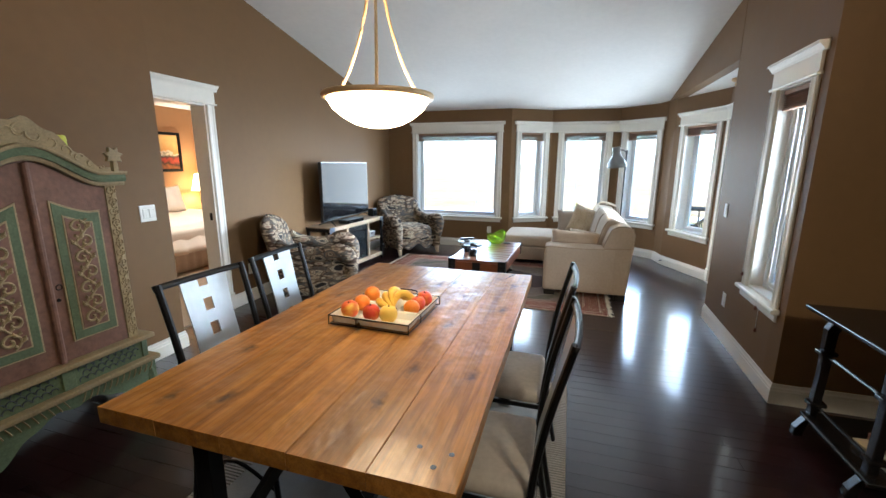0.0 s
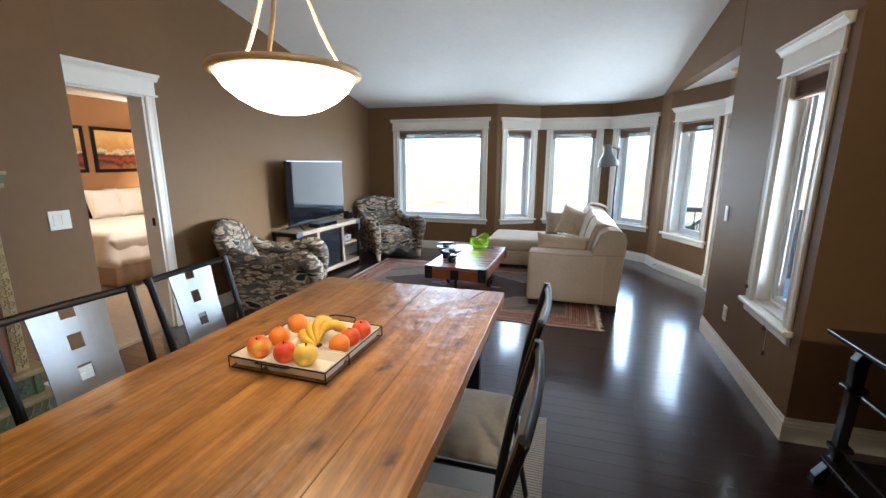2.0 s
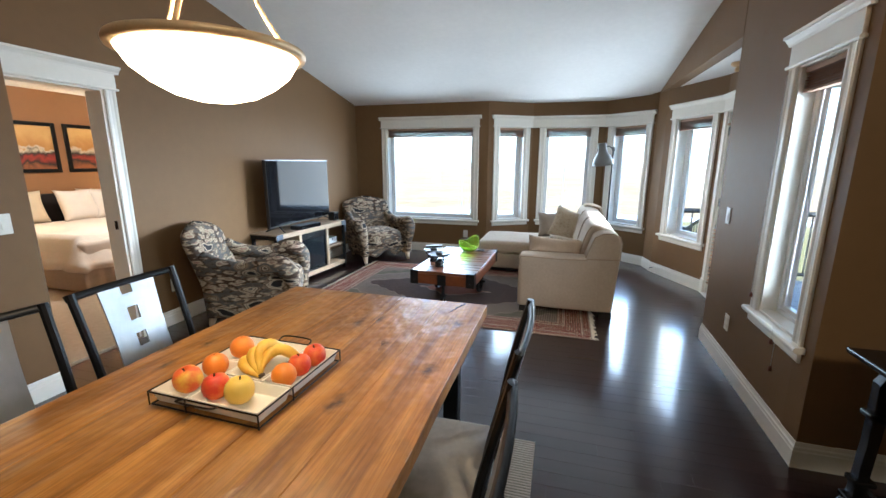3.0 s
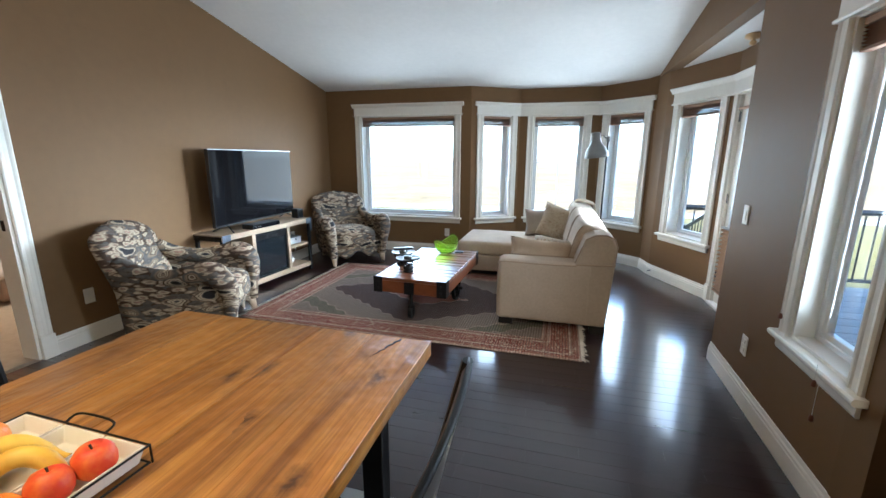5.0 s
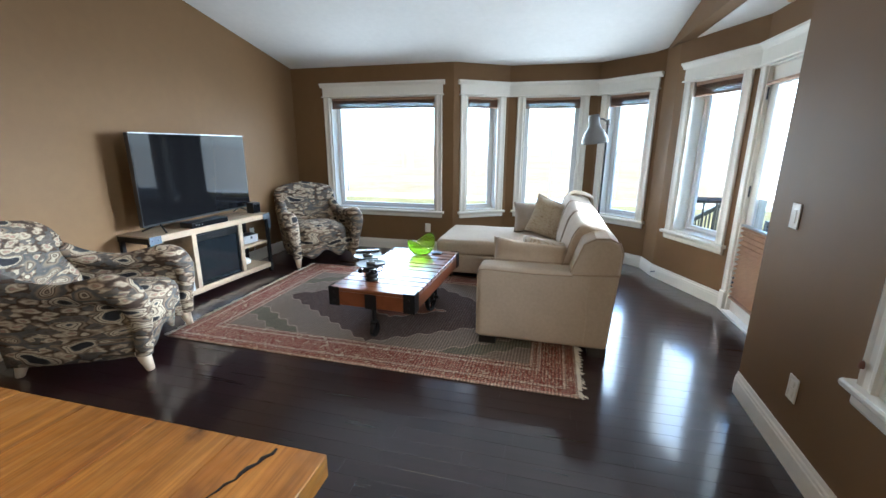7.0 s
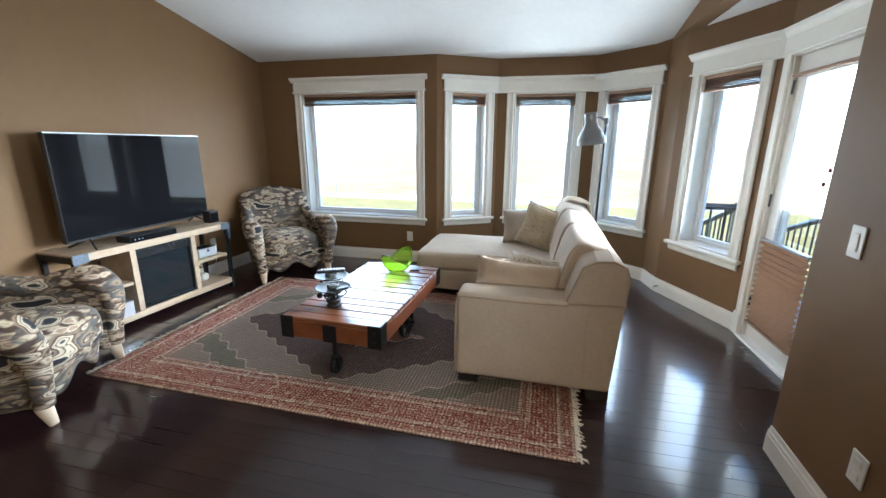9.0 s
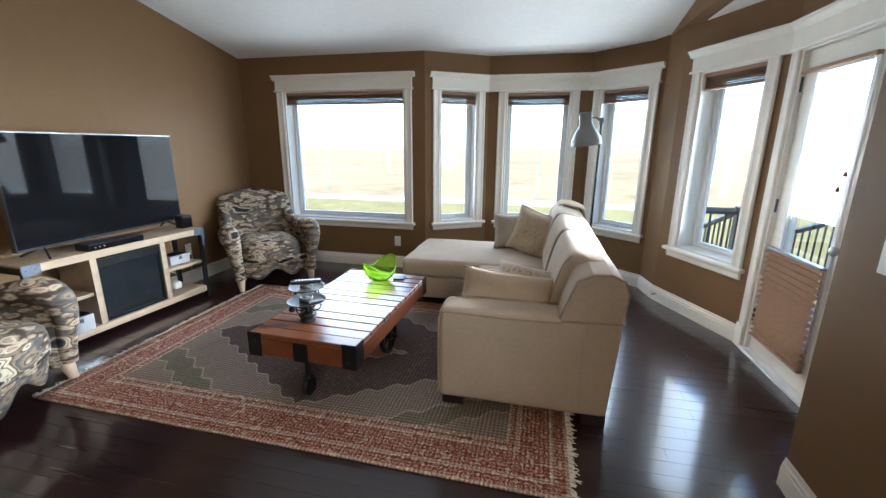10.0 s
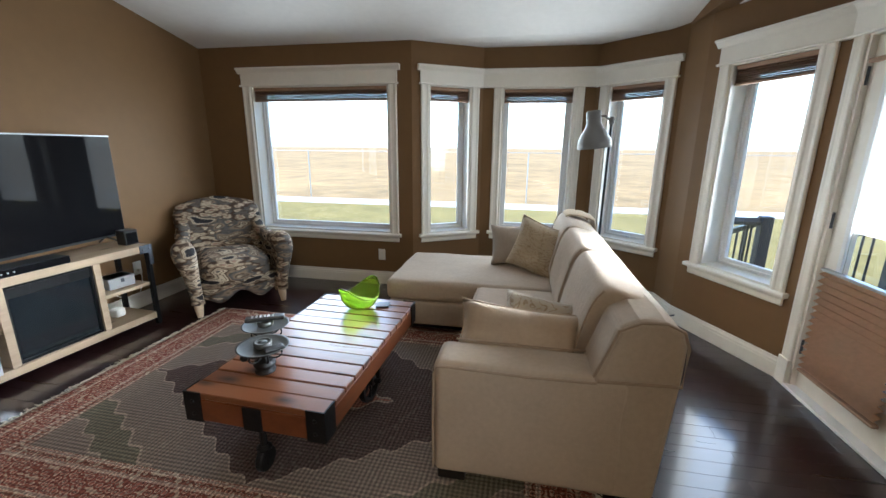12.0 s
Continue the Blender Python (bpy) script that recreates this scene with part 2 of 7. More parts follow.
def wall(name, p0, p1, label, openings=(), thick=0.16, z1=2.6, top=None, breaks=(), mat=None, z0=0.0, ends=(0.0, 0.0)):
    """A wall with real openings (s0, s1, z0, z1); top(s) gives a sloping top."""
    m, ln = wall_frame(p0, p1)
    ss = sorted({-ends[0], ln + ends[1], *(o[0] for o in openings), *(o[1] for o in openings), *breaks})
    zs = sorted({z0, z1, *(o[2] for o in openings if o[2] > z0), *(o[3] for o in openings)})
    def solid(i, j):
        if not (0 <= i < len(ss) - 1 and 0 <= j < len(zs) - 1):
            return False
        sm, zm = (ss[i] + ss[i + 1]) / 2, (zs[j] + zs[j + 1]) / 2
        return not any(o[0] < sm < o[1] and o[2] < zm < o[3] for o in openings)
    bm = bmesh.new()
    cache = {}
    def vert(i, j, k):
        if (i, j, k) not in cache:
            z = zs[j]
            if top and j == len(zs) - 1:
                z = top(ss[i])
            cache[i, j, k] = bm.verts.new((ss[i], thick * k, z))
        return cache[i, j, k]
    for i in range(len(ss) - 1):
        for j in range(len(zs) - 1):
            if not solid(i, j):
                continue
            for k in (0, 1):
                bm.faces.new([vert(i, j, k), vert(i + 1, j, k), vert(i + 1, j + 1, k), vert(i, j + 1, k)])
            if not solid(i - 1, j):
                bm.faces.new([vert(i, j, 0), vert(i, j + 1, 0), vert(i, j + 1, 1), vert(i, j, 1)])
            if not solid(i + 1, j):
                bm.faces.new([vert(i + 1, j, 0), vert(i + 1, j + 1, 0), vert(i + 1, j + 1, 1), vert(i + 1, j, 1)])
            if not solid(i, j - 1):
                bm.faces.new([vert(i, j, 0), vert(i + 1, j, 0), vert(i + 1, j, 1), vert(i, j, 1)])
            if not solid(i, j + 1):
                bm.faces.new([vert(i, j + 1, 0), vert(i + 1, j + 1, 0), vert(i + 1, j + 1, 1), vert(i, j + 1, 1)])
    ob = mesh_ob(name, bm, mat or WALL)
    ob.matrix_world = m
    return tagged(ob, label, "wall", kind="structure")


def profile_run(prof, s0, s1, bm=None, mitre=(0.0, 0.0)):
    """A moulding: a profile of (y, z) carried along x from s0 to s1; mitre: how far each end moves per metre of y."""
    bm = bm or bmesh.new()
    a = [bm.verts.new((s0 + mitre[0] * y, y, z)) for y, z in prof]
    b = [bm.verts.new((s1 + mitre[1] * y, y, z)) for y, z in prof]
    k = len(prof)
    bm.faces.new(a[::-1]), bm.faces.new(b)
    for i in range(k):
        bm.faces.new((a[i], a[(i + 1) % k], b[(i + 1) % k], b[i]))
    return bm


def baseboard(p0, p1, s0=0.0, s1=None, mitre=(0.0, 0.0), h=0.135):
    m, ln = wall_frame(p0, p1)
    prof = [(0.004, 0), (-0.016, 0), (-0.016, h * 0.66), (-0.013, h * 0.70), (-0.013, h * 0.80), (-0.008, h * 0.86), (-0.006, h), (0.004, h)]
    ob = mesh_ob("baseboard", profile_run(prof, s0, ln if s1 is None else s1, mitre=mitre), TRIM)
    ob.matrix_world = m
    return tagged(ob, "white moulded baseboard along the brown wall", "baseboard", kind="structure")


# ---- the large structure ----
XL, YB, ZC, SLOPE, RIDGE = -2.785, 7.55, 2.385, 0.2, 0.6
P = [(-0.53, 7.55), (0.11, 7.95), (1.20, 7.98), (1.80, 7.45), (1.85, 7.15), (2.235, 6.29), (2.25, 5.30), (1.95, 4.83)]
RW0, RW1 = (1.815, 4.83), (1.765, 3.245)


def ceil_z(y):
    """Height of the vaulted ceiling: level in the bay, rising from the back wall to a ridge and down again."""
    if y > YB:
        return ZC
    return ZC + SLOPE * (YB - y) if y > RIDGE else ZC + SLOPE * (YB - RIDGE) - SLOPE * (RIDGE - y)


def opening_casing(parent, s0, s1, z0, z1, head_ends, to_floor=False, cw=0.085, head_mitre=(0.0, 0.0), cap=(True, True), base=0.0):
    """Casing round an opening: fluted legs, a tall head with a crown, and a sill with its apron (or plinth blocks)."""
    legprof = [(0.003, 0), (-0.012, 0), (-0.019, 0.008), (-0.019, 0.02), (-0.015, 0.03), (-0.015, 0.055), (-0.019, 0.065), (-0.021, cw - 0.01), (-0.014, cw), (0.003, cw)]
    lo = base + 0.17 if to_floor else z0
    for side in (0, 1):
        bm = bmesh.new()
        rows = []
        for zz in (lo, z1 + 0.002):
            rows.append([bm.verts.new(((s0 - w) if side == 0 else (s1 + w), y, zz)) for y, w in legprof])
        k = len(legprof)
        bm.faces.new(rows[0]), bm.faces.new(rows[1])
        for i in range(k):
            bm.faces.new((rows[0][i], rows[0][(i + 1) % k], rows[1][(i + 1) % k], rows[1][i]))
        part("casing_leg", bm, TRIM, parent)
        if to_floor:
            a, b = (s0 - cw - 0.006, s0 + 0.002) if side == 0 else (s1 - 0.002, s1 + cw + 0.006)
            part("plinth_block", box(a, -0.028, base, b, 0.003, base + 0.172), TRIM, parent, bevel=0.004)
    h0, h1 = head_ends
    part("head_board", profile_run([(0.003, z1), (-0.020, z1), (-0.020, z1 + 0.115), (0.003, z1 + 0.115)], h0, h1, mitre=head_mitre), TRIM, parent)
    part("head_bead", profile_run([(0.003, z1 - 0.008), (-0.030, z1 - 0.008), (-0.034, z1), (-0.030, z1 + 0.008), (0.003, z1 + 0.008)], h0 - (0.012 if cap[0] else 0), h1 + (0.012 if cap[1] else 0), mitre=head_mitre), TRIM, parent)
    ct = z1 + 0.115
    crown = [(0.003, ct), (-0.024, ct), (-0.028, ct + 0.012), (-0.042, ct + 0.028), (-0.046, ct + 0.036), (-0.056, ct + 0.036), (-0.056, ct + 0.052), (0.003, ct + 0.052)]
    part("crown", profile_run(crown, h0 - (0.03 if cap[0] else 0), h1 + (0.03 if cap[1] else 0), mitre=head_mitre), TRIM, parent)


def jamb(parent, s0, s1, z0, z1, depth, bottom=True):
    t = 0.018
    part("jamb", box(s0 - 0.001, 0.0, z0, s0 + t, depth, z1), TRIM, parent)
    part("jamb", box(s1 - t, 0.0, z0, s1 + 0.001, depth, z1), TRIM, parent)
    part("jamb", box(s0 + t, 0.0, z1 - t, s1 - t, depth, z1), TRIM, parent)
    if bottom:
        part("jamb", box(s0 + t, 0.0, z0, s1 - t, depth, z0 + t), TRIM, parent)


def ring(s0, s1, z0, z1, y0, y1, w):
    """A rectangular frame as one mesh."""
    bm = box(s0, y0, z0, s0 + w, y1, z1)
    box(s1 - w, y0, z0, s1, y1, z1, bm)
    box(s0 + w, y0, z1 - w, s1 - w, y1, z1, bm)
    return box(s0 + w, y0, z0, s1 - w, y1, z0 + w, bm)


def window(name, p0, p1, s0, s1, z0, z1, label, head_ends=None, head_mitre=(0.0, 0.0), cap=(True, True), crank=False, depth=0.19, latch=True):
    m, ln = wall_frame(p0, p1)
    w = empty(name, m, label, "window", kind="structure")
    he = head_ends or (s0 - 0.09, s1 + 0.09)
    opening_casing(w, s0, s1, z0, z1, he, head_mitre=head_mitre, cap=cap)
    jamb(w, s0, s1, z0, z1, depth)
    part("window_sill", profile_run([(0.10, z0 - 0.028), (-0.045, z0 - 0.028), (-0.052, z0 - 0.018), (-0.052, z0 - 0.006), (-0.045, z0 + 0.002), (0.10, z0 + 0.002)], s0 - 0.11, s1 + 0.11), TRIM, w)
    part("apron", profile_run([(0.003, z0 - 0.085), (-0.014, z0 - 0.085), (-0.020, z0 - 0.072), (-0.020, z0 - 0.045), (-0.030, z0 - 0.028), (0.003, z0 - 0.028)], s0 - 0.085, s1 + 0.085), TRIM, w)
    y = depth - 0.05
    part("window_frame", ring(s0 + 0.019, s1 - 0.019, z0 + 0.019, z1 - 0.019, y, y + 0.06, 0.022), VINYL, w, bevel=0.003)
    part("sash", ring(s0 + 0.038, s1 - 0.038, z0 + 0.038, z1 - 0.038, y + 0.012, y + 0.05, 0.030), VINYL, w, bevel=0.005)
    pane = part("pane", box(s0 + 0.066, y + 0.028, z0 + 0.066, s1 - 0.066, y + 0.032, z1 - 0.066), GLASS, w)
    pane.visible_shadow = False
    if crank:
        c = (s0 + s1) / 2
        bm = box(c - 0.04, y - 0.03, z0 + 0.024, c + 0.04, y + 0.005, z0 + 0.045)
        tube([(c + 0.01, y - 0.02, z0 + 0.05), (c - 0.02, y - 0.045, z0 + 0.075), (c - 0.05, y - 0.05, z0 + 0.085)], 0.006, bm=bm)
        part("crank", bm, VINYL, w, bevel=0.003)
    if latch:
        part("latch", box(s1 - 0.048, y - 0.016, z0 + 0.05, s1 - 0.036, y + 0.004, z0 + 0.10), VINYL, w, bevel=0.003)
    return w


# windows: opening (s0, s1, z0, z1) along each wall
W1 = (0.555, 2.025, 0.55, 2.015)
W2 = (0.175, 0.625, 0.55, 2.015)
W3 = (0.195, 0.905, 0.55, 2.015)
W4 = (0.14, 0.67, 0.55, 2.010)
W5 = (0.215, 0.79, 0.555, 2.01)
WR = (0.965, 1.410, 0.59, 1.99)
DOORB = (0.095, 0.875, 0.0, 2.01)
DOORL = (0.012, 0.755, 0.0, 2.005)

left_y0 = 2.755
wall("wall_west", (XL, left_y0), (XL, YB), "brown painted wall behind the television", [DOORL], thick=0.16, z1=3.0, top=lambda s: ceil_z(left_y0 + s) + 0.03, ends=(0.0, 0.1))
bmw = box(XL - 0.13, -3.4, 0, -2.47, left_y0, 4.2)
tagged(mesh_ob("wall_west_near", bmw, WALL), "brown painted wall behind the painted cabinet", "wall", kind="structure")
wall("wall_north", (XL, YB), P[0], "brown painted wall round the picture window", [W1], thick=0.21, z1=ZC + 0.25, ends=(0.1, 0.0))
wall("wall_bay_west", P[0], P[1], "brown angled bay wall with a narrow window", [W2], thick=0.21, z1=ZC + 0.06)
wall("wall_bay_middle", P[1], P[2], "brown bay wall with a tall window", [W3], thick=0.21, z1=ZC + 0.06)
wall("wall_bay_east", P[2], P[3], "brown angled bay wall with a casement window", [W4], thick=0.21, z1=ZC + 0.06)
wall("wall_bay_return", P[3], P[4], "short brown return wall beside the bay", [], z1=ZC + 0.06)
wall("wall_nook", P[4], P[5], "brown angled wall with a tall window by the deck door", [W5], thick=0.21, z1=ZC + 0.06)
wall("wall_deck_door", P[5], P[6], "brown wall round the glazed deck door", [DOORB], z1=ZC + 0.06)
wall("wall_nook_south", P[6], P[7], "plain brown wall closing the nook", [], z1=ZC + 0.06)
# right wall, with a second skin on the deck side
wall("wall_east", RW0, RW1, "grey-brown wall with a tall narrow window", [WR], thick=0.155, z1=3.2, top=lambda s: ceil_z(4.83 - s) + 0.03)
wall("wall_east_return", RW1, (5.2, 3.245), "dark brown wall beside the black side table", [], thick=0.15, z1=ceil_z(3.3) + 0.05)
wall("wall_east_far", (5.2, 3.245), (5.2, -3.4), "plain brown wall closing the dining side", [], z1=4.0)
wall("wall_south", (5.2, -3.4), (-2.47, -3.4), "plain brown wall behind the dining side", [], z1=4.0)
# header over the nook
bmh = bmesh.new()
for x in (1.80, 1.92):
    pts = [(4.829, ZC), (7.448, ZC), (7.448, ceil_z(7.448) + 0.03), (4.829, ceil_z(4.829) + 0.03)]
    vs = [bmh.verts.new((x + (0.012 if y < 5 and x < 1.9 else 0), y, z)) for y, z in pts]
    bmh.faces.new(vs)
va = list(bmh.verts)
for i in range(4):
    bmh.faces.new((va[i], va[(i + 1) % 4], va[4 + (i + 1) % 4], va[4 + i]))
tagged(mesh_ob("wall_header", bmh, WALL), "brown header wall above the nook", "wall", kind="structure")

# floors
def floor_slab(name, outline, z, thick, mat, label, cat):
    ob = mesh_ob(name, prism(outline, z - thick, z), mat)
    return tagged(ob, label, cat, kind="structure")


SUBFLOOR = plain("dark_floor_joint", (0.004, 0.002, 0.002), 0.5, vary=0.1)
floor_outline = [(XL, -3.4), (5.2, -3.4), (5.2, 3.30), (1.80, 3.30), (1.85, 4.83), (1.95, 4.83), P[6], P[5], P[4], P[3], P[2], P[1], P[0], (XL, YB)]
floor = floor_slab("floor", floor_outline, -0.004, 0.2, SUBFLOOR, "dark espresso hardwood floor of narrow boards", "floor")
floor_slab("floor_bedroom", [(-8.2, 0.5), (XL - 0.045, 0.5), (XL - 0.045, 8.5), (-8.2, 8.5)], 0.006, 0.2, CARPET, "beige carpet in the bedroom", "floor")

# ceilings: the vault, the bay and nook, the bedroom
bmc = bmesh.new()
ys = [-3.6, RIDGE, YB]
lo = [[bmc.verts.new((x, y, ceil_z(y))) for x in (-2.95, 5.4)] for y in ys]
hi = [[bmc.verts.new((x, y, ceil_z(y) + 0.15)) for x in (-2.95, 5.4)] for y in ys]
for k in range(2):
    bmc.faces.new((lo[k][0], lo[k][1], lo[k + 1][1], lo[k + 1][0]))
    bmc.faces.new((hi[k][0], hi[k][1], hi[k + 1][1], hi[k + 1][0]))
    for c in (0, 1):
        bmc.faces.new((lo[k][c], lo[k + 1][c], hi[k + 1][c], hi[k][c]))
bmc.faces.new((lo[0][0], lo[0][1], hi[0][1], hi[0][0])), bmc.faces.new((lo[2][0], lo[2][1], hi[2][1], hi[2][0]))
tagged(mesh_ob("ceiling", bmc, CEIL), "white textured vaulted ceiling", "ceiling", kind="structure")
bmc = prism([(-0.7, YB + 0.001), (-0.1, 8.15), (1.3, 8.2), (1.94, 7.6), (2.45, 6.4), (2.45, 5.2), (1.98, 4.8), (1.93, 4.8), (1.93, 7.449), (1.80, YB + 0.001)], ZC, ZC + 0.14)
tagged(mesh_ob("ceiling_bay", bmc, CEIL), "white level ceiling over the bay and nook", "ceiling", kind="structure")
tagged(mesh_ob("ceiling_bedroom", box(-8.2, 0.5, 2.42, XL - 0.161, 8.5, 2.55), CEIL), "white bedroom ceiling", "ceiling", kind="structure")

# bedroom shell
XB = -6.35
wall("wall_bedroom_west", (XB, 0.6), (XB, 8.4), "warm brown bedroom wall behind the bed", [], thick=0.1, z1=2.45, mat=BEDWALL)
wall("wall_bedroom_north", (XB, 8.4), (XL - 0.16, 8.4), "warm brown bedroom wall", [], thick=0.1, z1=2.45, mat=BEDWALL)
wall("wall_bedroom_south", (XL - 0.16, 1.2), (XB, 1.2), "warm brown bedroom wall", [], thick=0.1, z1=2.45, mat=BEDWALL)
tagged(mesh_ob("wall_bedroom_east", box(XL - 0.170, 3.52, 0, XL - 0.1605, 8.4, 2.45), BEDWALL), "warm brown bedroom wall beside the door", "wall", kind="structure")

# windows
window("window_1", (XL, YB), P[0], *W1, "wide white-trimmed picture window with a raised shade")
mit = math.tan(radians(16))
window("window_2", P[0], P[1], *W2, "narrow white-trimmed bay window", head_ends=(W2[0] - 0.09, 0.755), head_mitre=(0, -mit), cap=(True, False))
window("window_3", P[1], P[2], *W3, "tall white-trimmed window in the middle of the bay", head_ends=(0.0, 1.090), head_mitre=(mit, -mit), cap=(False, False), latch=False)
window("window_4", P[2], P[3], *W4, "white-trimmed crank casement window of the bay", head_ends=(0.0, W4[1] + 0.09), head_mitre=(mit, 0), cap=(False, True), crank=True, latch=False)
window("window_5", P[4], P[5], *W5, "tall white-trimmed window beside the deck door", head_ends=(W5[0] - 0.09, 0.942), head_mitre=(0, -mit), cap=(True, False))
window("window_6", RW0, RW1, *WR, "tall narrow white-trimmed window near the corner", depth=0.13)

# the bedroom doorway
md, lnd = wall_frame((XL, left_y0), (XL, YB))
dw = empty("door_1", md, "white-trimmed open doorway into the bedroom", "doorway", kind="structure")
opening_casing(dw, DOORL[0], DOORL[1], 0, DOORL[3], (DOORL[0] + 0.0, DOORL[1] + 0.09), to_floor=True, cap=(False, True))
jamb(dw, DOORL[0], DOORL[1], 0.006, DOORL[3], 0.16, bottom=False)
part("strike_plate", box(DOORL[1] - 0.021, 0.04, 0.93, DOORL[1] - 0.017, 0.07, 1.0), BLACK_METAL, dw)

# baseboards
baseboard((XL, left_y0), (XL, YB), s0=DOORL[1] + 0.092)
baseboard((XL, YB), P[0], mitre=(0, 0))
baseboard(P[0], P[1]), baseboard(P[1], P[2]), baseboard(P[2], P[3]), baseboard(P[3], P[4]), baseboard(P[4], P[5], s1=0.93)
baseboard(RW0, RW1, s1=1.586, mitre=(0, -1.0))
baseboard(RW1, (5.2, 3.245), mitre=(1.0, 0))
baseboard((-2.47, -3.4), (-2.47, left_y0), mitre=(0, -1.0))
baseboard((-2.47, left_y0), (XL, left_y0), s1=0.28, mitre=(1.0, 0))

# outside: ground, lawn, path, field
tagged(mesh_ob("ground", prism([(-400, -300), (400, -300), (400, 900), (-400, 900)], -0.9, -0.6), FIELD), "dry pale yellow grass field", "ground", kind="structure")


# ---- lamps' strengths and stand-in daylight lamps in the window openings ----
PENDANT, LAMPSHADE, BULB = 2.5, 2.2, 9.0


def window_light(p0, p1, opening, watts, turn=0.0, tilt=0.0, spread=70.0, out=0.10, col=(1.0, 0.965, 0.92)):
    """An area lamp standing in for sky light in an opening: faces the room, turned to the side and tilted down by
    degrees.
    """
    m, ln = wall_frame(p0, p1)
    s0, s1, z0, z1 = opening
    li = new("daylight_stand_in", bpy.data.lights.new("daylight_stand_in", "AREA"))
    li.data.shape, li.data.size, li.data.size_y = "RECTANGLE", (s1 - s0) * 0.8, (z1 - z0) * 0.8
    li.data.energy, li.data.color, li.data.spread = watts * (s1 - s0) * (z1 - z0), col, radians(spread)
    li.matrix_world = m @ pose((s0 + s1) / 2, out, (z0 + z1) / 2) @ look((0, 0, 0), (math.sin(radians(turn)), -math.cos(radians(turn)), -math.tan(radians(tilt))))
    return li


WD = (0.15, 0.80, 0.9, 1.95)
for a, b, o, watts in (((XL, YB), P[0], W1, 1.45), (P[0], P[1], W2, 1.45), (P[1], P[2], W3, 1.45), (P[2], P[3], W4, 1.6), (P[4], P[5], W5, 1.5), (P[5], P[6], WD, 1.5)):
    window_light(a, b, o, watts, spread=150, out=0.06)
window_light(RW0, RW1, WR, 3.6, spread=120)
# extra narrow lamps, added as low sky light for the television wall
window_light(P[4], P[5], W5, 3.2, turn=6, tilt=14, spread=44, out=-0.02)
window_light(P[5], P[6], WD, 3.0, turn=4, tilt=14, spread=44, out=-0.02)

bowl_bulb = new("pendant_bulb", bpy.data.lights.new("pendant_bulb", "POINT"))
bowl_bulb.data.energy, bowl_bulb.data.color, bowl_bulb.data.shadow_soft_size = 3.3, (1.0, 0.60, 0.28), 0.05
bowl_bulb.location = (-0.336, 2.035, 1.735)

# unseen fill lamp added under the bedroom ceiling to brighten the bed
bedroom = new("bedroom_fill_lamp", bpy.data.lights.new("bedroom_fill_lamp", "AREA"))
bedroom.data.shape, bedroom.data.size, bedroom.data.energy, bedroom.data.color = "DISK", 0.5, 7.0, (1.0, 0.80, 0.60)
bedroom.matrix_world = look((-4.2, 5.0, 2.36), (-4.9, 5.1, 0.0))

# unseen lamp behind the camera, inferred from warm trim, aimed past the return wall
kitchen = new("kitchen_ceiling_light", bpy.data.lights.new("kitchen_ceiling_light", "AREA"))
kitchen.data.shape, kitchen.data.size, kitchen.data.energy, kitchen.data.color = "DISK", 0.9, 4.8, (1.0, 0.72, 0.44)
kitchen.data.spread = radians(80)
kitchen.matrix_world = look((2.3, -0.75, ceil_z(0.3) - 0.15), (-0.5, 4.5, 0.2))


# ---- fabrics and finishes for the things ----
def ramp_mat(name, stops, scale, dist, rough=0.85, stretch=(1, 1, 1), detail=3.0, bump=0.25, sheen=0.2, weave=500.0):
    """A printed fabric: swirling noise cut into flat colours, over a fine weave."""
    m, n, l, b = mat_new(name)
    tc, mp, nz, cr = n.new("ShaderNodeTexCoord"), n.new("ShaderNodeMapping"), n.new("ShaderNodeTexNoise"), n.new("ShaderNodeValToRGB")
    mp.inputs["Scale"].default_value = stretch
    l.new(tc.outputs["Object"], mp.inputs["Vector"]), l.new(mp.outputs[0], nz.inputs["Vector"])
    nz.inputs["Scale"].default_value, nz.inputs["Distortion"].default_value, nz.inputs["Detail"].default_value = scale, dist, detail
    nz.inputs["Roughness"].default_value = 0.45
    el = cr.color_ramp.elements
    cr.color_ramp.interpolation = "EASE"
    for i, (p, c) in enumerate(stops):
        e = el[i] if i < 2 else el.new(p)
        e.position, e.color = p, (*c, 1)
    l.new(nz.outputs["Fac"], cr.inputs["Fac"])
    n2, mx = n.new("ShaderNodeTexNoise"), n.new("ShaderNodeMix")
    n2.inputs["Scale"].default_value = weave
    l.new(tc.outputs["Object"], n2.inputs["Vector"])
    mx.data_type, mx.blend_type = "RGBA", "MULTIPLY"
    mx.inputs["Factor"].default_value = 0.35
    l.new(cr.outputs["Color"], mx.inputs["A"]), l.new(n2.outputs["Color"], mx.inputs["B"])
    l.new(mx.outputs["Result"], b.inputs["Base Color"])
    b.inputs["Roughness"].default_value, b.inputs["Sheen Weight"].default_value = rough, sheen
    b.inputs["Specular IOR Level"].default_value = 0.2
    bp = n.new("ShaderNodeBump")
    bp.inputs["Strength"].default_value, bp.inputs["Distance"].default_value = bump, 0.002
    l.new(n2.outputs["Fac"], bp.inputs["Height"]), l.new(bp.outputs[0], b.inputs["Normal"])
    return m


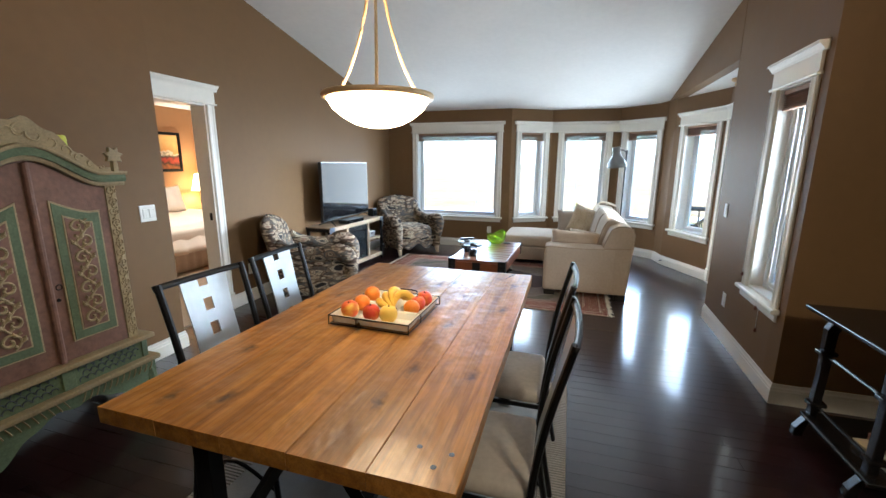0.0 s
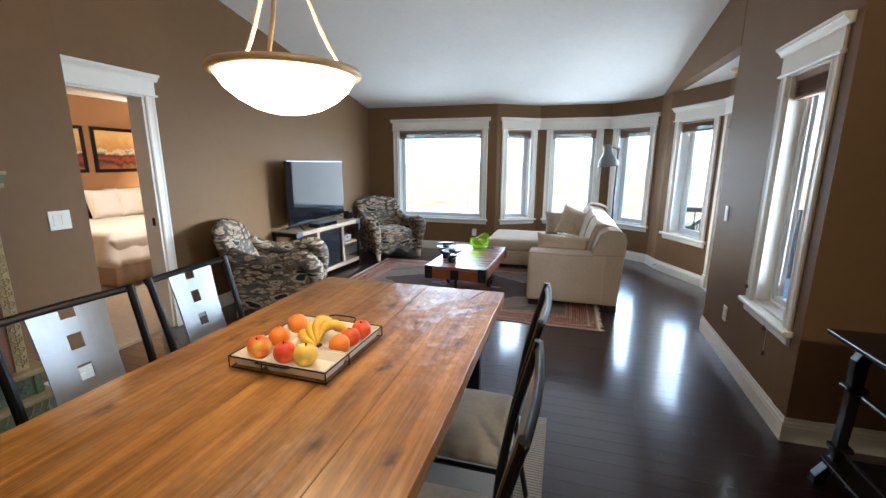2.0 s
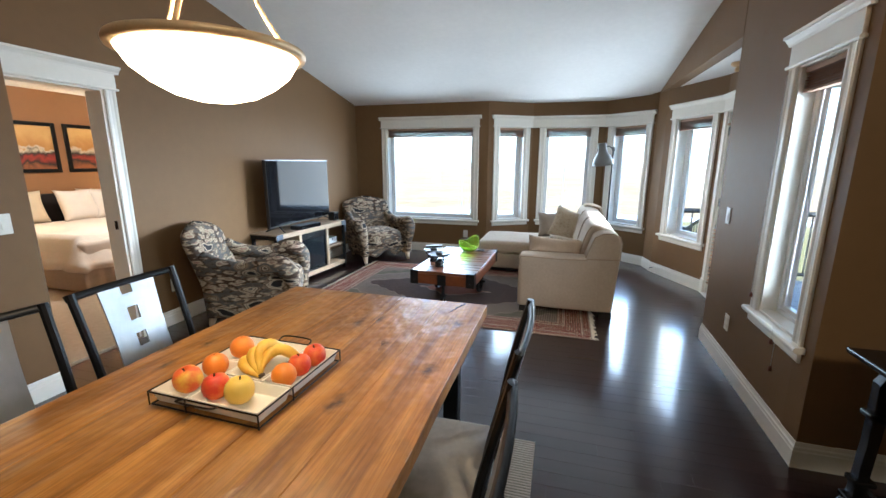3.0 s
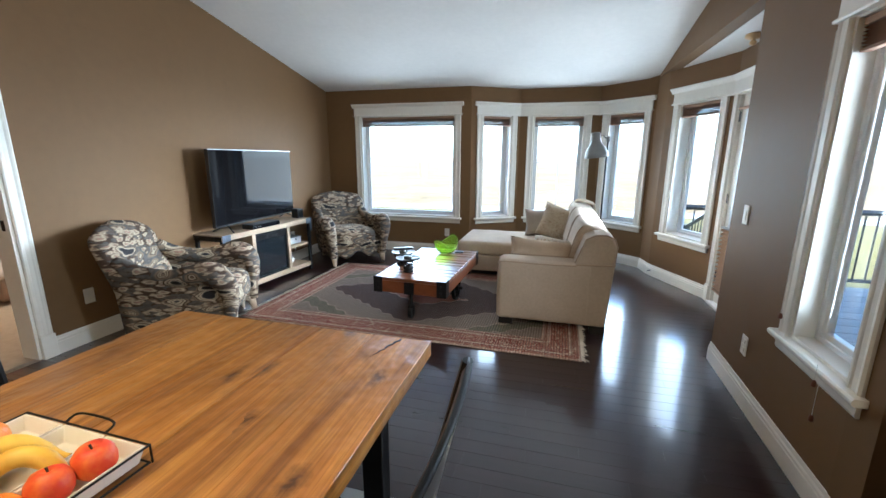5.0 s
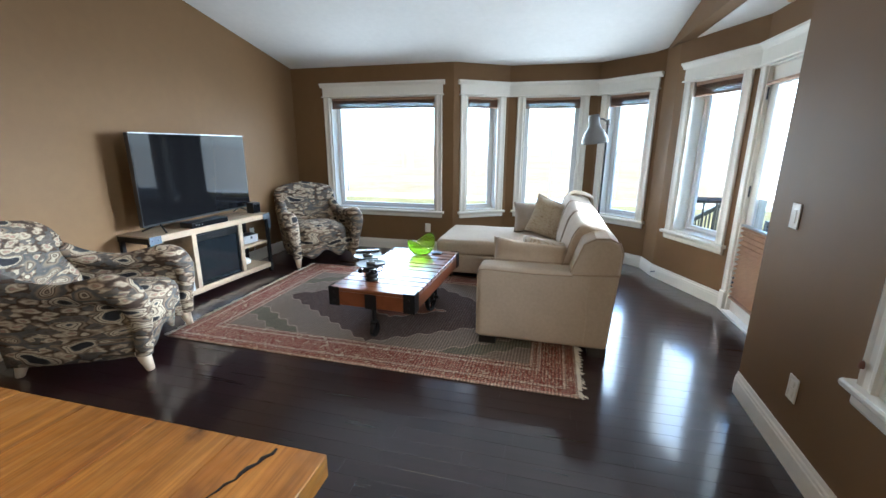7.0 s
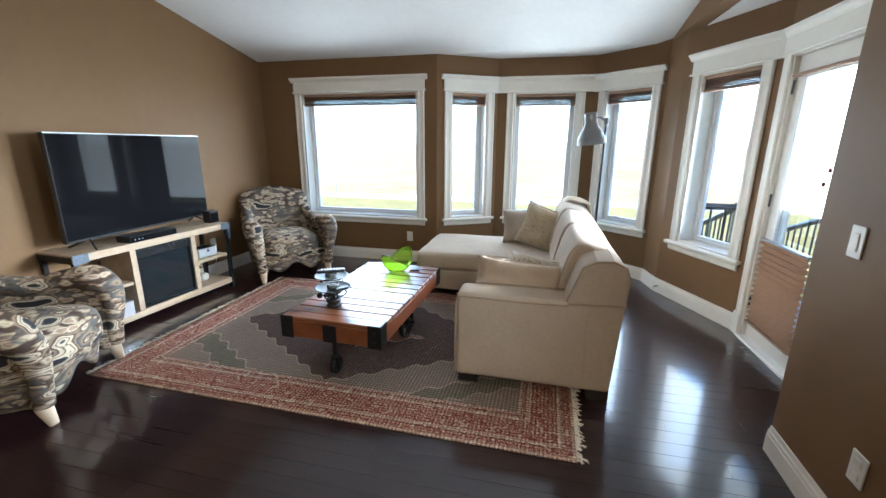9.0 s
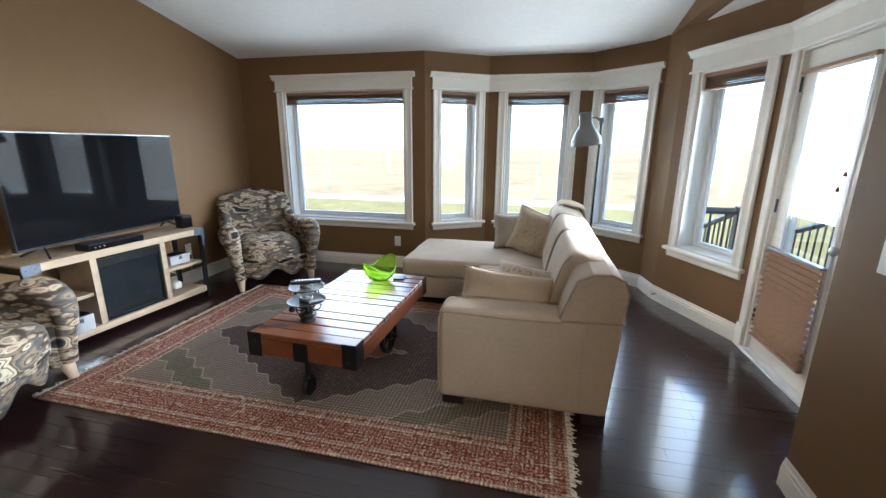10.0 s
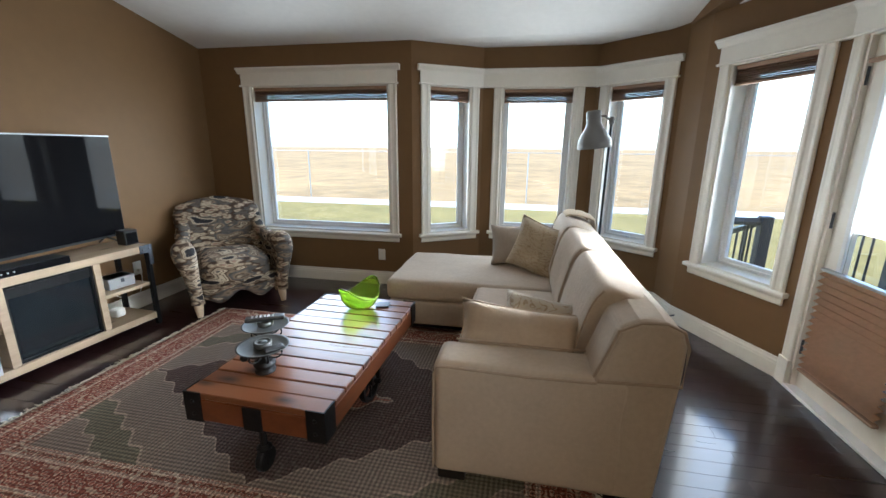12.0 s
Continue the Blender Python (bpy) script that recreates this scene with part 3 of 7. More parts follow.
def paisley_mat(name):
    """Woven upholstery: long swirling commas of cream, tan, slate and rose on a brown-black ground."""
    m, n, l, b = mat_new(name)
    tc, mp = n.new("ShaderNodeTexCoord"), n.new("ShaderNodeMapping")
    mp.inputs["Scale"].default_value = (1.0, 1.0, 2.6)
    l.new(tc.outputs["Object"], mp.inputs["Vector"])
    def noise_of(vec, scale, detail=2.0, dist=0.0):
        q = n.new("ShaderNodeTexNoise")
        q.inputs["Scale"].default_value, q.inputs["Detail"].default_value, q.inputs["Distortion"].default_value = scale, detail, dist
        l.new(vec, q.inputs["Vector"])
        return q
    def ramp(val, stops, mode="LINEAR"):
        cr = n.new("ShaderNodeValToRGB")
        cr.color_ramp.interpolation = mode
        for i, (p, c) in enumerate(stops):
            e = cr.color_ramp.elements[i] if i < 2 else cr.color_ramp.elements.new(p)
            e.position, e.color = p, (*c, 1) if isinstance(c, tuple) else (c, c, c, 1)
        l.new(val, cr.inputs["Fac"])
        return cr.outputs["Color"]
    def mix(fac, a, c, mode="MIX"):
        q = n.new("ShaderNodeMix")
        q.data_type, q.blend_type = "RGBA", mode
        for key, v in (("Factor", fac), ("A", a), ("B", c)):
            if isinstance(v, (int, float)):
                q.inputs[key].default_value = v
            elif isinstance(v, tuple):
                q.inputs[key].default_value = (*v, 1)
            else:
                l.new(v, q.inputs[key])
        return q.outputs["Result"]
    BLACK, SLATE, TAN, CREAM, BROWN, ROSE = (0.022, 0.021, 0.024), (0.088, 0.086, 0.080), (0.235, 0.175, 0.12), (0.46, 0.385, 0.28), (0.060, 0.038, 0.026), (0.34, 0.20, 0.155)
    def warped(amount, scale):
        q = n.new("ShaderNodeVectorMath")
        q.operation, q.inputs[1].default_value = "MULTIPLY_ADD", (amount, amount, amount)
        l.new(noise_of(mp.outputs[0], scale, 1.5).outputs["Color"], q.inputs[0]), l.new(mp.outputs[0], q.inputs[2])
        return q.outputs[0]
    def cells(vec, scale):
        q = n.new("ShaderNodeTexVoronoi")
        q.inputs["Scale"].default_value = scale
        l.new(vec, q.inputs["Vector"])
        sep = n.new("ShaderNodeSeparateColor")
        l.new(q.outputs["Color"], sep.inputs[0])
        return q.outputs["Distance"], sep.outputs[0]
    big, pick = cells(warped(0.50, 3.2), 3.7)
    small, tint = cells(warped(0.09, 11.0), 12.0)
    petals = ramp(small, [(0.0, TAN), (0.10, ROSE), (0.24, TAN), (0.40, CREAM), (0.55, TAN), (0.66, BROWN)])
    petals = mix(ramp(tint, [(0.55, 0.0), (0.68, 0.8)], "CONSTANT"), petals, ramp(small, [(0.0, SLATE), (0.35, BLACK), (0.6, SLATE)]))
    almond = ramp(big, [(0.0, BLACK), (0.25, BLACK), (0.30, SLATE), (0.315, CREAM), (0.35, CREAM), (0.365, BROWN), (0.39, CREAM), (0.43, CREAM), (0.445, BROWN), (0.50, TAN)])
    edge = ramp(big, [(0.50, 0.0), (0.55, 1.0)])
    scroll = ramp(big, [(0.0, CREAM), (0.09, BROWN), (0.13, CREAM), (0.18, BROWN), (0.22, CREAM), (0.27, BROWN), (0.31, TAN), (0.45, SLATE)])
    col = mix(ramp(pick, [(0.0, 0.0), (0.46, 1.0)], "CONSTANT"), almond, mix(ramp(pick, [(0.0, 0.0), (0.70, 1.0)], "CONSTANT"), petals, scroll))
    col = mix(edge, col, petals)
    # worn shade changes and the weave
    col = mix(0.5, col, ramp(noise_of(tc.outputs["Object"], 28.0, 3.0).outputs["Fac"], [(0.3, 0.65), (0.7, 1.3)]), "MULTIPLY")
    thread = noise_of(tc.outputs["Object"], 300.0)
    col = mix(0.4, col, ramp(thread.outputs["Fac"], [(0.3, 0.6), (0.7, 1.4)]), "MULTIPLY")
    l.new(col, b.inputs["Base Color"])
    b.inputs["Roughness"].default_value, b.inputs["Specular IOR Level"].default_value = 0.85, 0.25
    bp = n.new("ShaderNodeBump")
    bp.inputs["Strength"].default_value, bp.inputs["Distance"].default_value = 0.25, 0.003
    l.new(thread.outputs["Fac"], bp.inputs["Height"]), l.new(bp.outputs[0], b.inputs["Normal"])
    return m


PAISLEY = paisley_mat("paisley_upholstery")
LINEN = plain("beige_linen", (0.50, 0.42, 0.335), 0.9, vary=0.09, scale=5, bump=0.5, bscale=300, spec=0.15)
# darker copy of the linen: seam shade put into the piping's colour
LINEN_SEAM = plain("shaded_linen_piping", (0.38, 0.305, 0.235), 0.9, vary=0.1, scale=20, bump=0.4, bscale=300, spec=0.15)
LINEN_GREY = plain("grey_linen", (0.40, 0.35, 0.30), 0.9, vary=0.08, scale=6, bump=0.4, bscale=380, spec=0.15)
LINEN_TAN = plain("taupe_pillow_linen", (0.46, 0.37, 0.28), 0.85, vary=0.08, scale=6, bump=0.3, bscale=380, spec=0.2)
SCRIPT = ramp_mat("cream_script_print", [(0.0, (0.58, 0.49, 0.35)), (0.46, (0.60, 0.50, 0.36)), (0.50, (0.34, 0.25, 0.15)), (0.52, (0.60, 0.50, 0.36)), (1.0, (0.62, 0.54, 0.40))], 9.0, 2.0, stretch=(1, 1, 3))
FLORAL = ramp_mat("cream_floral_print", [(0.0, (0.60, 0.53, 0.43)), (0.47, (0.60, 0.53, 0.43)), (0.51, (0.36, 0.25, 0.16)), (0.55, (0.62, 0.56, 0.46)), (1.0, (0.50, 0.40, 0.30))], 13.0, 1.6)
CREAM_WOOD = plain("pale_wood_foot", (0.62, 0.50, 0.36), 0.5, vary=0.1)
BLACK_PLASTIC = plain("black_plastic", (0.012, 0.012, 0.013), 0.35, vary=0.1)
DARK_FOOT = plain("dark_stained_foot", (0.012, 0.009, 0.008), 0.45, vary=0.2)
OAK = wood("limed_oak_board", (0.22, 0.155, 0.095), (0.42, 0.32, 0.215), axis=1, rough=0.6, grain=18, knots=True, rand=0.12, bump=0.2)
STEEL = plain("grey_steel_bracket", (0.10, 0.115, 0.14), 0.45, metal=0.7, vary=0.2)
SILVER = plain("silver_plastic", (0.50, 0.51, 0.53), 0.3, metal=0.4, vary=0.06)
SCREEN = plain("black_glass_screen", (0.006, 0.006, 0.007), 0.035, vary=0.02, spec=0.13)
FIREGLASS = plain("fireplace_glass", (0.010, 0.013, 0.016), 0.10, vary=0.05, spec=0.6)
CART = wood("cart_plank", (0.040, 0.013, 0.006), (0.19, 0.070, 0.028), axis=0, rough=0.30, grain=14, stretch=0.08, knots=True, rand=0.2, bump=0.35, coat=0.55, coat_rough=0.28, knot=(0.03, 0.16, 0.9))
CARTRAIL = wood("cart_rail", (0.06, 0.017, 0.007), (0.18, 0.055, 0.018), axis=1, rough=0.4, grain=12, stretch=0.08, knots=False, rand=0.1, bump=0.2)
IRON = plain("cast_iron", (0.014, 0.014, 0.015), 0.5, metal=0.5, vary=0.3, bump=0.25, bscale=90)
BLIND_CLOTH = shade_cloth("taupe_shade_cloth", (0.34, 0.21, 0.14), 0.4)
PEWTER = plain("dull_pewter", (0.085, 0.088, 0.085), 0.42, metal=0.45, vary=0.3, scale=14, bump=0.15, bscale=80)
SHADE_GREY = plain("grey_lamp_metal", (0.17, 0.168, 0.16), 0.42, metal=0.2, vary=0.05)
BLIND = plain("taupe_pleated_shade", (0.36, 0.235, 0.16), 0.8, vary=0.1, scale=20)
WHITE_PLASTIC = plain("white_plate_plastic", (0.80, 0.78, 0.72), 0.35, vary=0.03)


def rbox(x0, y0, z0, x1, y1, z1, r=0.03, segs=3, cuts=0):
    """A box with rounded edges, in the mesh itself."""
    bm = box(x0, y0, z0, x1, y1, z1)
    bmesh.ops.recalc_face_normals(bm, faces=bm.faces[:])
    bmesh.ops.bevel(bm, geom=bm.edges[:], offset=r, segments=segs, profile=0.5, affect="EDGES")
    if cuts:
        bmesh.ops.subdivide_edges(bm, edges=[e for e in bm.edges if e.calc_length() > 0.15], cuts=cuts, use_grid_fill=True)
    return bm


def puff(bm, amount, seed=0, scale=6.0):
    """Uneven swelling, for stuffed things."""
    for v in bm.verts:
        v.co += noise.noise_vector(v.co * scale + Vector((seed * 7.1, seed * 3.3, 0))) * amount
    return bm


def pillow_bm(w, h, t, n=14, seed=0, pinch=0.10):
    """A scatter cushion standing in x, z with thickness along y; corners drawn out to points."""
    bm = bmesh.new()
    faces = []
    for sgn in (1, -1):
        vs = []
        for i in range(n + 1):
            row = []
            for j in range(n + 1):
                u, v = 2 * i / n - 1, 2 * j / n - 1
                k = 1 - pinch * ((1 - u * u) * v * v)
                kk = 1 - pinch * ((1 - v * v) * u * u)
                f = max(0.0, (1 - u ** 4) * (1 - v ** 4)) ** 0.55
                wob = noise.noise(Vector((u * 2 + seed, v * 2, sgn * 3 + seed))) * 0.25
                row.append(bm.verts.new((u * w / 2 * kk, sgn * t / 2 * f * (1 + wob), v * h / 2 * k)))
            vs.append(row)
        for i in range(n):
            for j in range(n):
                bm.faces.new((vs[i][j], vs[i + 1][j], vs[i + 1][j + 1], vs[i][j + 1]))
    bmesh.ops.remove_doubles(bm, verts=bm.verts[:], dist=0.0004)
    return bm


def scatter_pillow(label, mat, w, h, t, m, seed, piping=None):
    p = empty("scatter_pillow", m, label, "pillow")
    part("cover", pillow_bm(w, h, t, seed=seed), mat, p, smooth=True)
    if piping:
        pts = []
        n = 10
        for a, b in (((-1, -1), (1, -1)), ((1, -1), (1, 1)), ((1, 1), (-1, 1)), ((-1, 1), (-1, -1))):
            for i in range(n):
                u, v = a[0] + (b[0] - a[0]) * i / n, a[1] + (b[1] - a[1]) * i / n
                pts.append((u * w / 2 * (1 - 0.10 * ((1 - v * v) * u * u)), 0, v * h / 2 * (1 - 0.10 * ((1 - u * u) * v * v))))
        part("piping", tube(pts + [pts[0]], 0.005, seg=6, up=(0, 1, 0)), piping, p)
    return p


# ---- living room ----
def television():
    tv = empty("television", pose(-2.575, 5.595, 0.668, 0, 0, 2.0), "large flat black television on a pale wooden stand", "television")
    # local: screen faces +x
    w, h, zb = 1.33, 0.765, 0.055
    part("casing", rbox(-0.03, -w / 2, zb, 0.012, w / 2, zb + h, 0.004, 1), BLACK_PLASTIC, tv)
    part("back_cover", rbox(-0.065, -w / 2 + 0.15, zb + 0.05, -0.031, w / 2 - 0.15, zb + 0.45, 0.012, 2), BLACK_PLASTIC, tv)
    part("screen", box(0.0125, -w / 2 + 0.008, zb + 0.018, 0.0145, w / 2 - 0.008, zb + h - 0.008), SCREEN, tv, "glossy black screen")
    bm = box(0.0125, -w / 2, zb + h - 0.006, 0.016, w / 2, zb + h + 0.002)
    part("top_trim", bm, SILVER, tv, "thin silver trim")
    for s in (-1, 1):
        bm = tube([(0.12, s * 0.56, 0.004), (0.0, s * 0.50, zb + 0.012), (-0.13, s * 0.56, 0.004)], 0.008, seg=8)
        part("foot", bm, BLACK_PLASTIC, tv)
    return tv


def tv_stand():
    """Pale oak stand with steel corners and an electric fireplace in its middle bay. Front faces +x."""
    t = empty("tv_stand", pose(-2.55, 5.545, 0, 0, 0, -4.0), "pale oak television stand with grey steel corners and an electric fireplace", "tv stand")
    L, D = 1.36, 0.36
    x0, x1, h = -D / 2, D / 2, 0.666
    part("top", rbox(x0 - 0.01, -L / 2, h - 0.055, x1 + 0.01, L / 2, h, 0.004, 1), OAK, t)
    part("bottom_board", rbox(x0, -L / 2 + 0.035, 0.055, x1, L / 2 - 0.035, 0.11, 0.004, 1), OAK, t)
    for y in (-0.27, 0.27):
        part("divider", box(x0 + 0.01, y - 0.022, 0.111, x1 - 0.002, y + 0.022, h - 0.056), OAK, t)
    part("rear_panel", box(x0 + 0.002, -0.29, 0.111, x0 + 0.009, 0.29, h - 0.056), OAK, t)
    part("shelf", box(x0 + 0.02, -L / 2 + 0.035, 0.335, x1 - 0.02, -0.293, 0.36), OAK, t)
    part("shelf", box(x0 + 0.02, 0.293, 0.335, x1 - 0.02, L / 2 - 0.035, 0.36), OAK, t)
    for sx in (x0 + 0.018, x1 - 0.016):
        for sy in (-L / 2 + 0.02, L / 2 - 0.02):
            part("leg", box(sx - 0.016, sy - 0.016, 0.0, sx + 0.016, sy + 0.016, h - 0.056), BLACK_METAL, t, bevel=0.002)
    for sy in (-1, 1):
        y = sy * (L / 2 + 0.002)
        bm = box(x1 + 0.011, min(y, y - sy * 0.10), h - 0.062, x1 + 0.015, max(y, y - sy * 0.10), h + 0.002)
        box(x1 + 0.011, min(y, y - sy * 0.032), h - 0.16, x1 + 0.0148, max(y, y - sy * 0.032), h - 0.0621, bm)
        br = part("corner_bracket", bm, STEEL, t, "grey steel corner bracket")
        for k in (0.025, 0.075):
            part("bolt", lathe([(0.008, 0), (0.007, 0.004), (0.003, 0.006)], 10, m=pose(x1 + 0.0155, y - sy * k, h - 0.03, 0, 90, 0)), STEEL, br)
        part("side_strap", box(x0, min(y, y - sy * 0.004), h - 0.058, x1, max(y, y - sy * 0.004), h - 0.012), BLACK_METAL, t)
    # fireplace insert
    fp = part("fireplace_insert", ring(-0.246, 0.246, 0.113, h - 0.058, 0, 0.10, 0.016), BLACK_METAL, t, "black electric fireplace with dark glass")
    fp.matrix_basis = pose(x1 - 0.115, 0, 0, 0, 0, 90) @ Matrix.Diagonal((1, -1, 1, 1))
    part("fire_glass", box(x1 - 0.03, -0.229, 0.131, x1 - 0.026, 0.229, h - 0.14), FIREGLASS, t, "dark glass of the fireplace")
    bm = box(x1 - 0.03, -0.229, h - 0.138, x1 - 0.018, 0.229, h - 0.076)
    for k in range(5):
        box(x1 - 0.018, -0.11, h - 0.13 + k * 0.011, x1 - 0.014, 0.10, h - 0.125 + k * 0.011, bm)
    part("vent_panel", bm, BLACK_METAL, t)
    for k, (a, b2, z) in enumerate(((-0.16, 0.05, 0.20), (-0.06, 0.15, 0.225), (-0.12, 0.10, 0.25))):
        part("log", tube([(x1 - 0.08, a, z), (x1 - 0.075, (a + b2) / 2, z + 0.015), (x1 - 0.085, b2, z - 0.005)], [0.022, 0.026, 0.020], seg=9), DARK_FOOT, t)
    return t


def small_box(name, label, cat, m, dims, mat, extra=None, r=0.006):
    e = empty(name, m, label, cat)
    w, d, h = dims
    part("body", rbox(-w / 2, -d / 2, 0, w / 2, d / 2, h, r, 2), mat, e)
    if extra:
        extra(e, w, d, h)
    return e


def armchair(m, label):
    """Upholstered tub chair with rolled, flared arms and a high camel back. Front faces +x."""
    a = empty("armchair", m, label, "armchair", "matching paisley armchairs")
    # deep seat cushion with a crowned top and a bowed, rounded front
    def seat(u, v):
        ang = 2 * math.pi * u
        ca, sa = math.cos(ang), math.sin(ang)
        x = 0.06 + 0.36 * math.copysign(abs(ca) ** 0.45, ca)
        y = 0.292 * math.copysign(abs(sa) ** 0.45, sa)
        prof = ((0.90, 0.24), (0.985, 0.26), (1.0, 0.30), (1.0, 0.37), (0.975, 0.41), (0.90, 0.440), (0.70, 0.462), (0.40, 0.475), (0.02, 0.48))
        k, z = prof[min(8, round(v * 8))]
        return Vector((0.06 + (x - 0.06) * k + (0.025 * (1 - (y / 0.3) ** 2) if x > 0.3 else 0), y * k, z))
    bm = grid_surface(seat, 44, 8, closed_u=True)
    bmesh.ops.holes_fill(bm, edges=[e for e in bm.edges if e.is_boundary])
    part("seat_cushion", puff(bm, 0.006, 1), PAISLEY, a, smooth=True)
    # front skirt with a scalloped lower edge
    def front(u, v):
        y = -0.31 + 0.62 * u
        lowz = 0.115 + 0.035 * math.cos(u * 4 * math.pi) - 0.02 * math.cos(u * 2 * math.pi)
        return Vector((0.405 - 0.03 * (1 - v) - 0.06 * abs(2 * u - 1) ** 3, y, lowz + (0.29 - lowz) * v))
    part("front_panel", grid_surface(front, 24, 6), PAISLEY, a, smooth=True).modifiers.new("thick", "SOLIDIFY").thickness = 0.02
    # back: thick and puffed, leaning, with a camel top and rolled shoulders
    def back(u, v):
        ang = 2 * math.pi * u
        ca, sa = math.cos(ang), math.sin(ang)
        half_w = 0.345 + 0.045 * math.sin(math.pi * 0.5 * min(1, v * 1.2)) - (0.035 * ((v - 0.85) / 0.15) ** 2 if v > 0.85 else 0)
        round_top = math.sqrt(max(0.02, 1 - max(0.0, (v - 0.86) / 0.14) ** 2))
        y = half_w * math.copysign(abs(ca) ** 0.5, ca)
        dep = (0.115 if sa > 0 else 0.075) * (1 - 0.15 * v) * round_top
        x = dep * math.copysign(abs(sa) ** 0.75, sa)
        q = abs(y) / 0.36
        top = 0.11 + 0.785 * v + v ** 3 * (0.035 * math.exp(-(q / 0.42) ** 2) - 0.06 * max(0.0, q - 0.55) ** 1.5 / 0.4)
        return Vector((-0.285 - 0.20 * v + x + 0.07 * q ** 2 * (1 - 0.5 * v), y, top))
    bm = grid_surface(back, 44, 22, closed_u=True)
    bmesh.ops.holes_fill(bm, edges=[e for e in bm.edges if e.is_boundary])
    part("backrest", puff(bm, 0.006, 3), PAISLEY, a, smooth=True)
    part("piping", tube([back(0.5 * i / 30, 0.86) for i in range(31)], 0.006, seg=6), PAISLEY, a, smooth=True)
    # arms: an outer panel with a fat roll on top that swells to the front and runs down into a narrow post
    for s in (-1, 1):
        path = curve_pts([(-0.34, s * 0.325, 0.66), (-0.20, s * 0.345, 0.585), (0.0, s * 0.37, 0.545), (0.18, s * 0.39, 0.560), (0.32, s * 0.395, 0.560), (0.395, s * 0.388, 0.49), (0.415, s * 0.372, 0.38), (0.405, s * 0.357, 0.25), (0.395, s * 0.352, 0.12)], 5)
        k = len(path)
        rad = []
        for i in range(k):
            q = i / (k - 1)
            rad.append(0.058 + 0.034 * math.exp(-((q - 0.52) / 0.17) ** 2) - 0.012 * max(0.0, q - 0.7) / 0.3)
        part("arm_roll", puff(tube(path, rad, seg=16), 0.004, 5), PAISLEY, a, smooth=True)
        def side(u, v, s=s):
            x = -0.34 + 0.72 * u
            return Vector((x, s * (0.315 + 0.06 * v + 0.02 * math.sin(math.pi * u)), 0.10 + (0.45 + 0.06 * (1 - u)) * v))
        so = part("side_panel", grid_surface(side, 10, 6), PAISLEY, a, smooth=True).modifiers.new("thick", "SOLIDIFY")
        so.thickness, so.offset = 0.05, 0
    for x, y, tx in ((0.375, -0.345, 0.035), (0.375, 0.345, 0.035), (-0.30, -0.27, -0.04), (-0.30, 0.27, -0.04)):
        bm = tube([(x, y, 0.14), (x + tx * 0.4, y, 0.08), (x + tx, y, 0.0)], [0.040, 0.036, 0.022], seg=12)
        part("foot", bm, CREAM_WOOD, a, "pale tapered wooden foot", smooth=True)
    return a


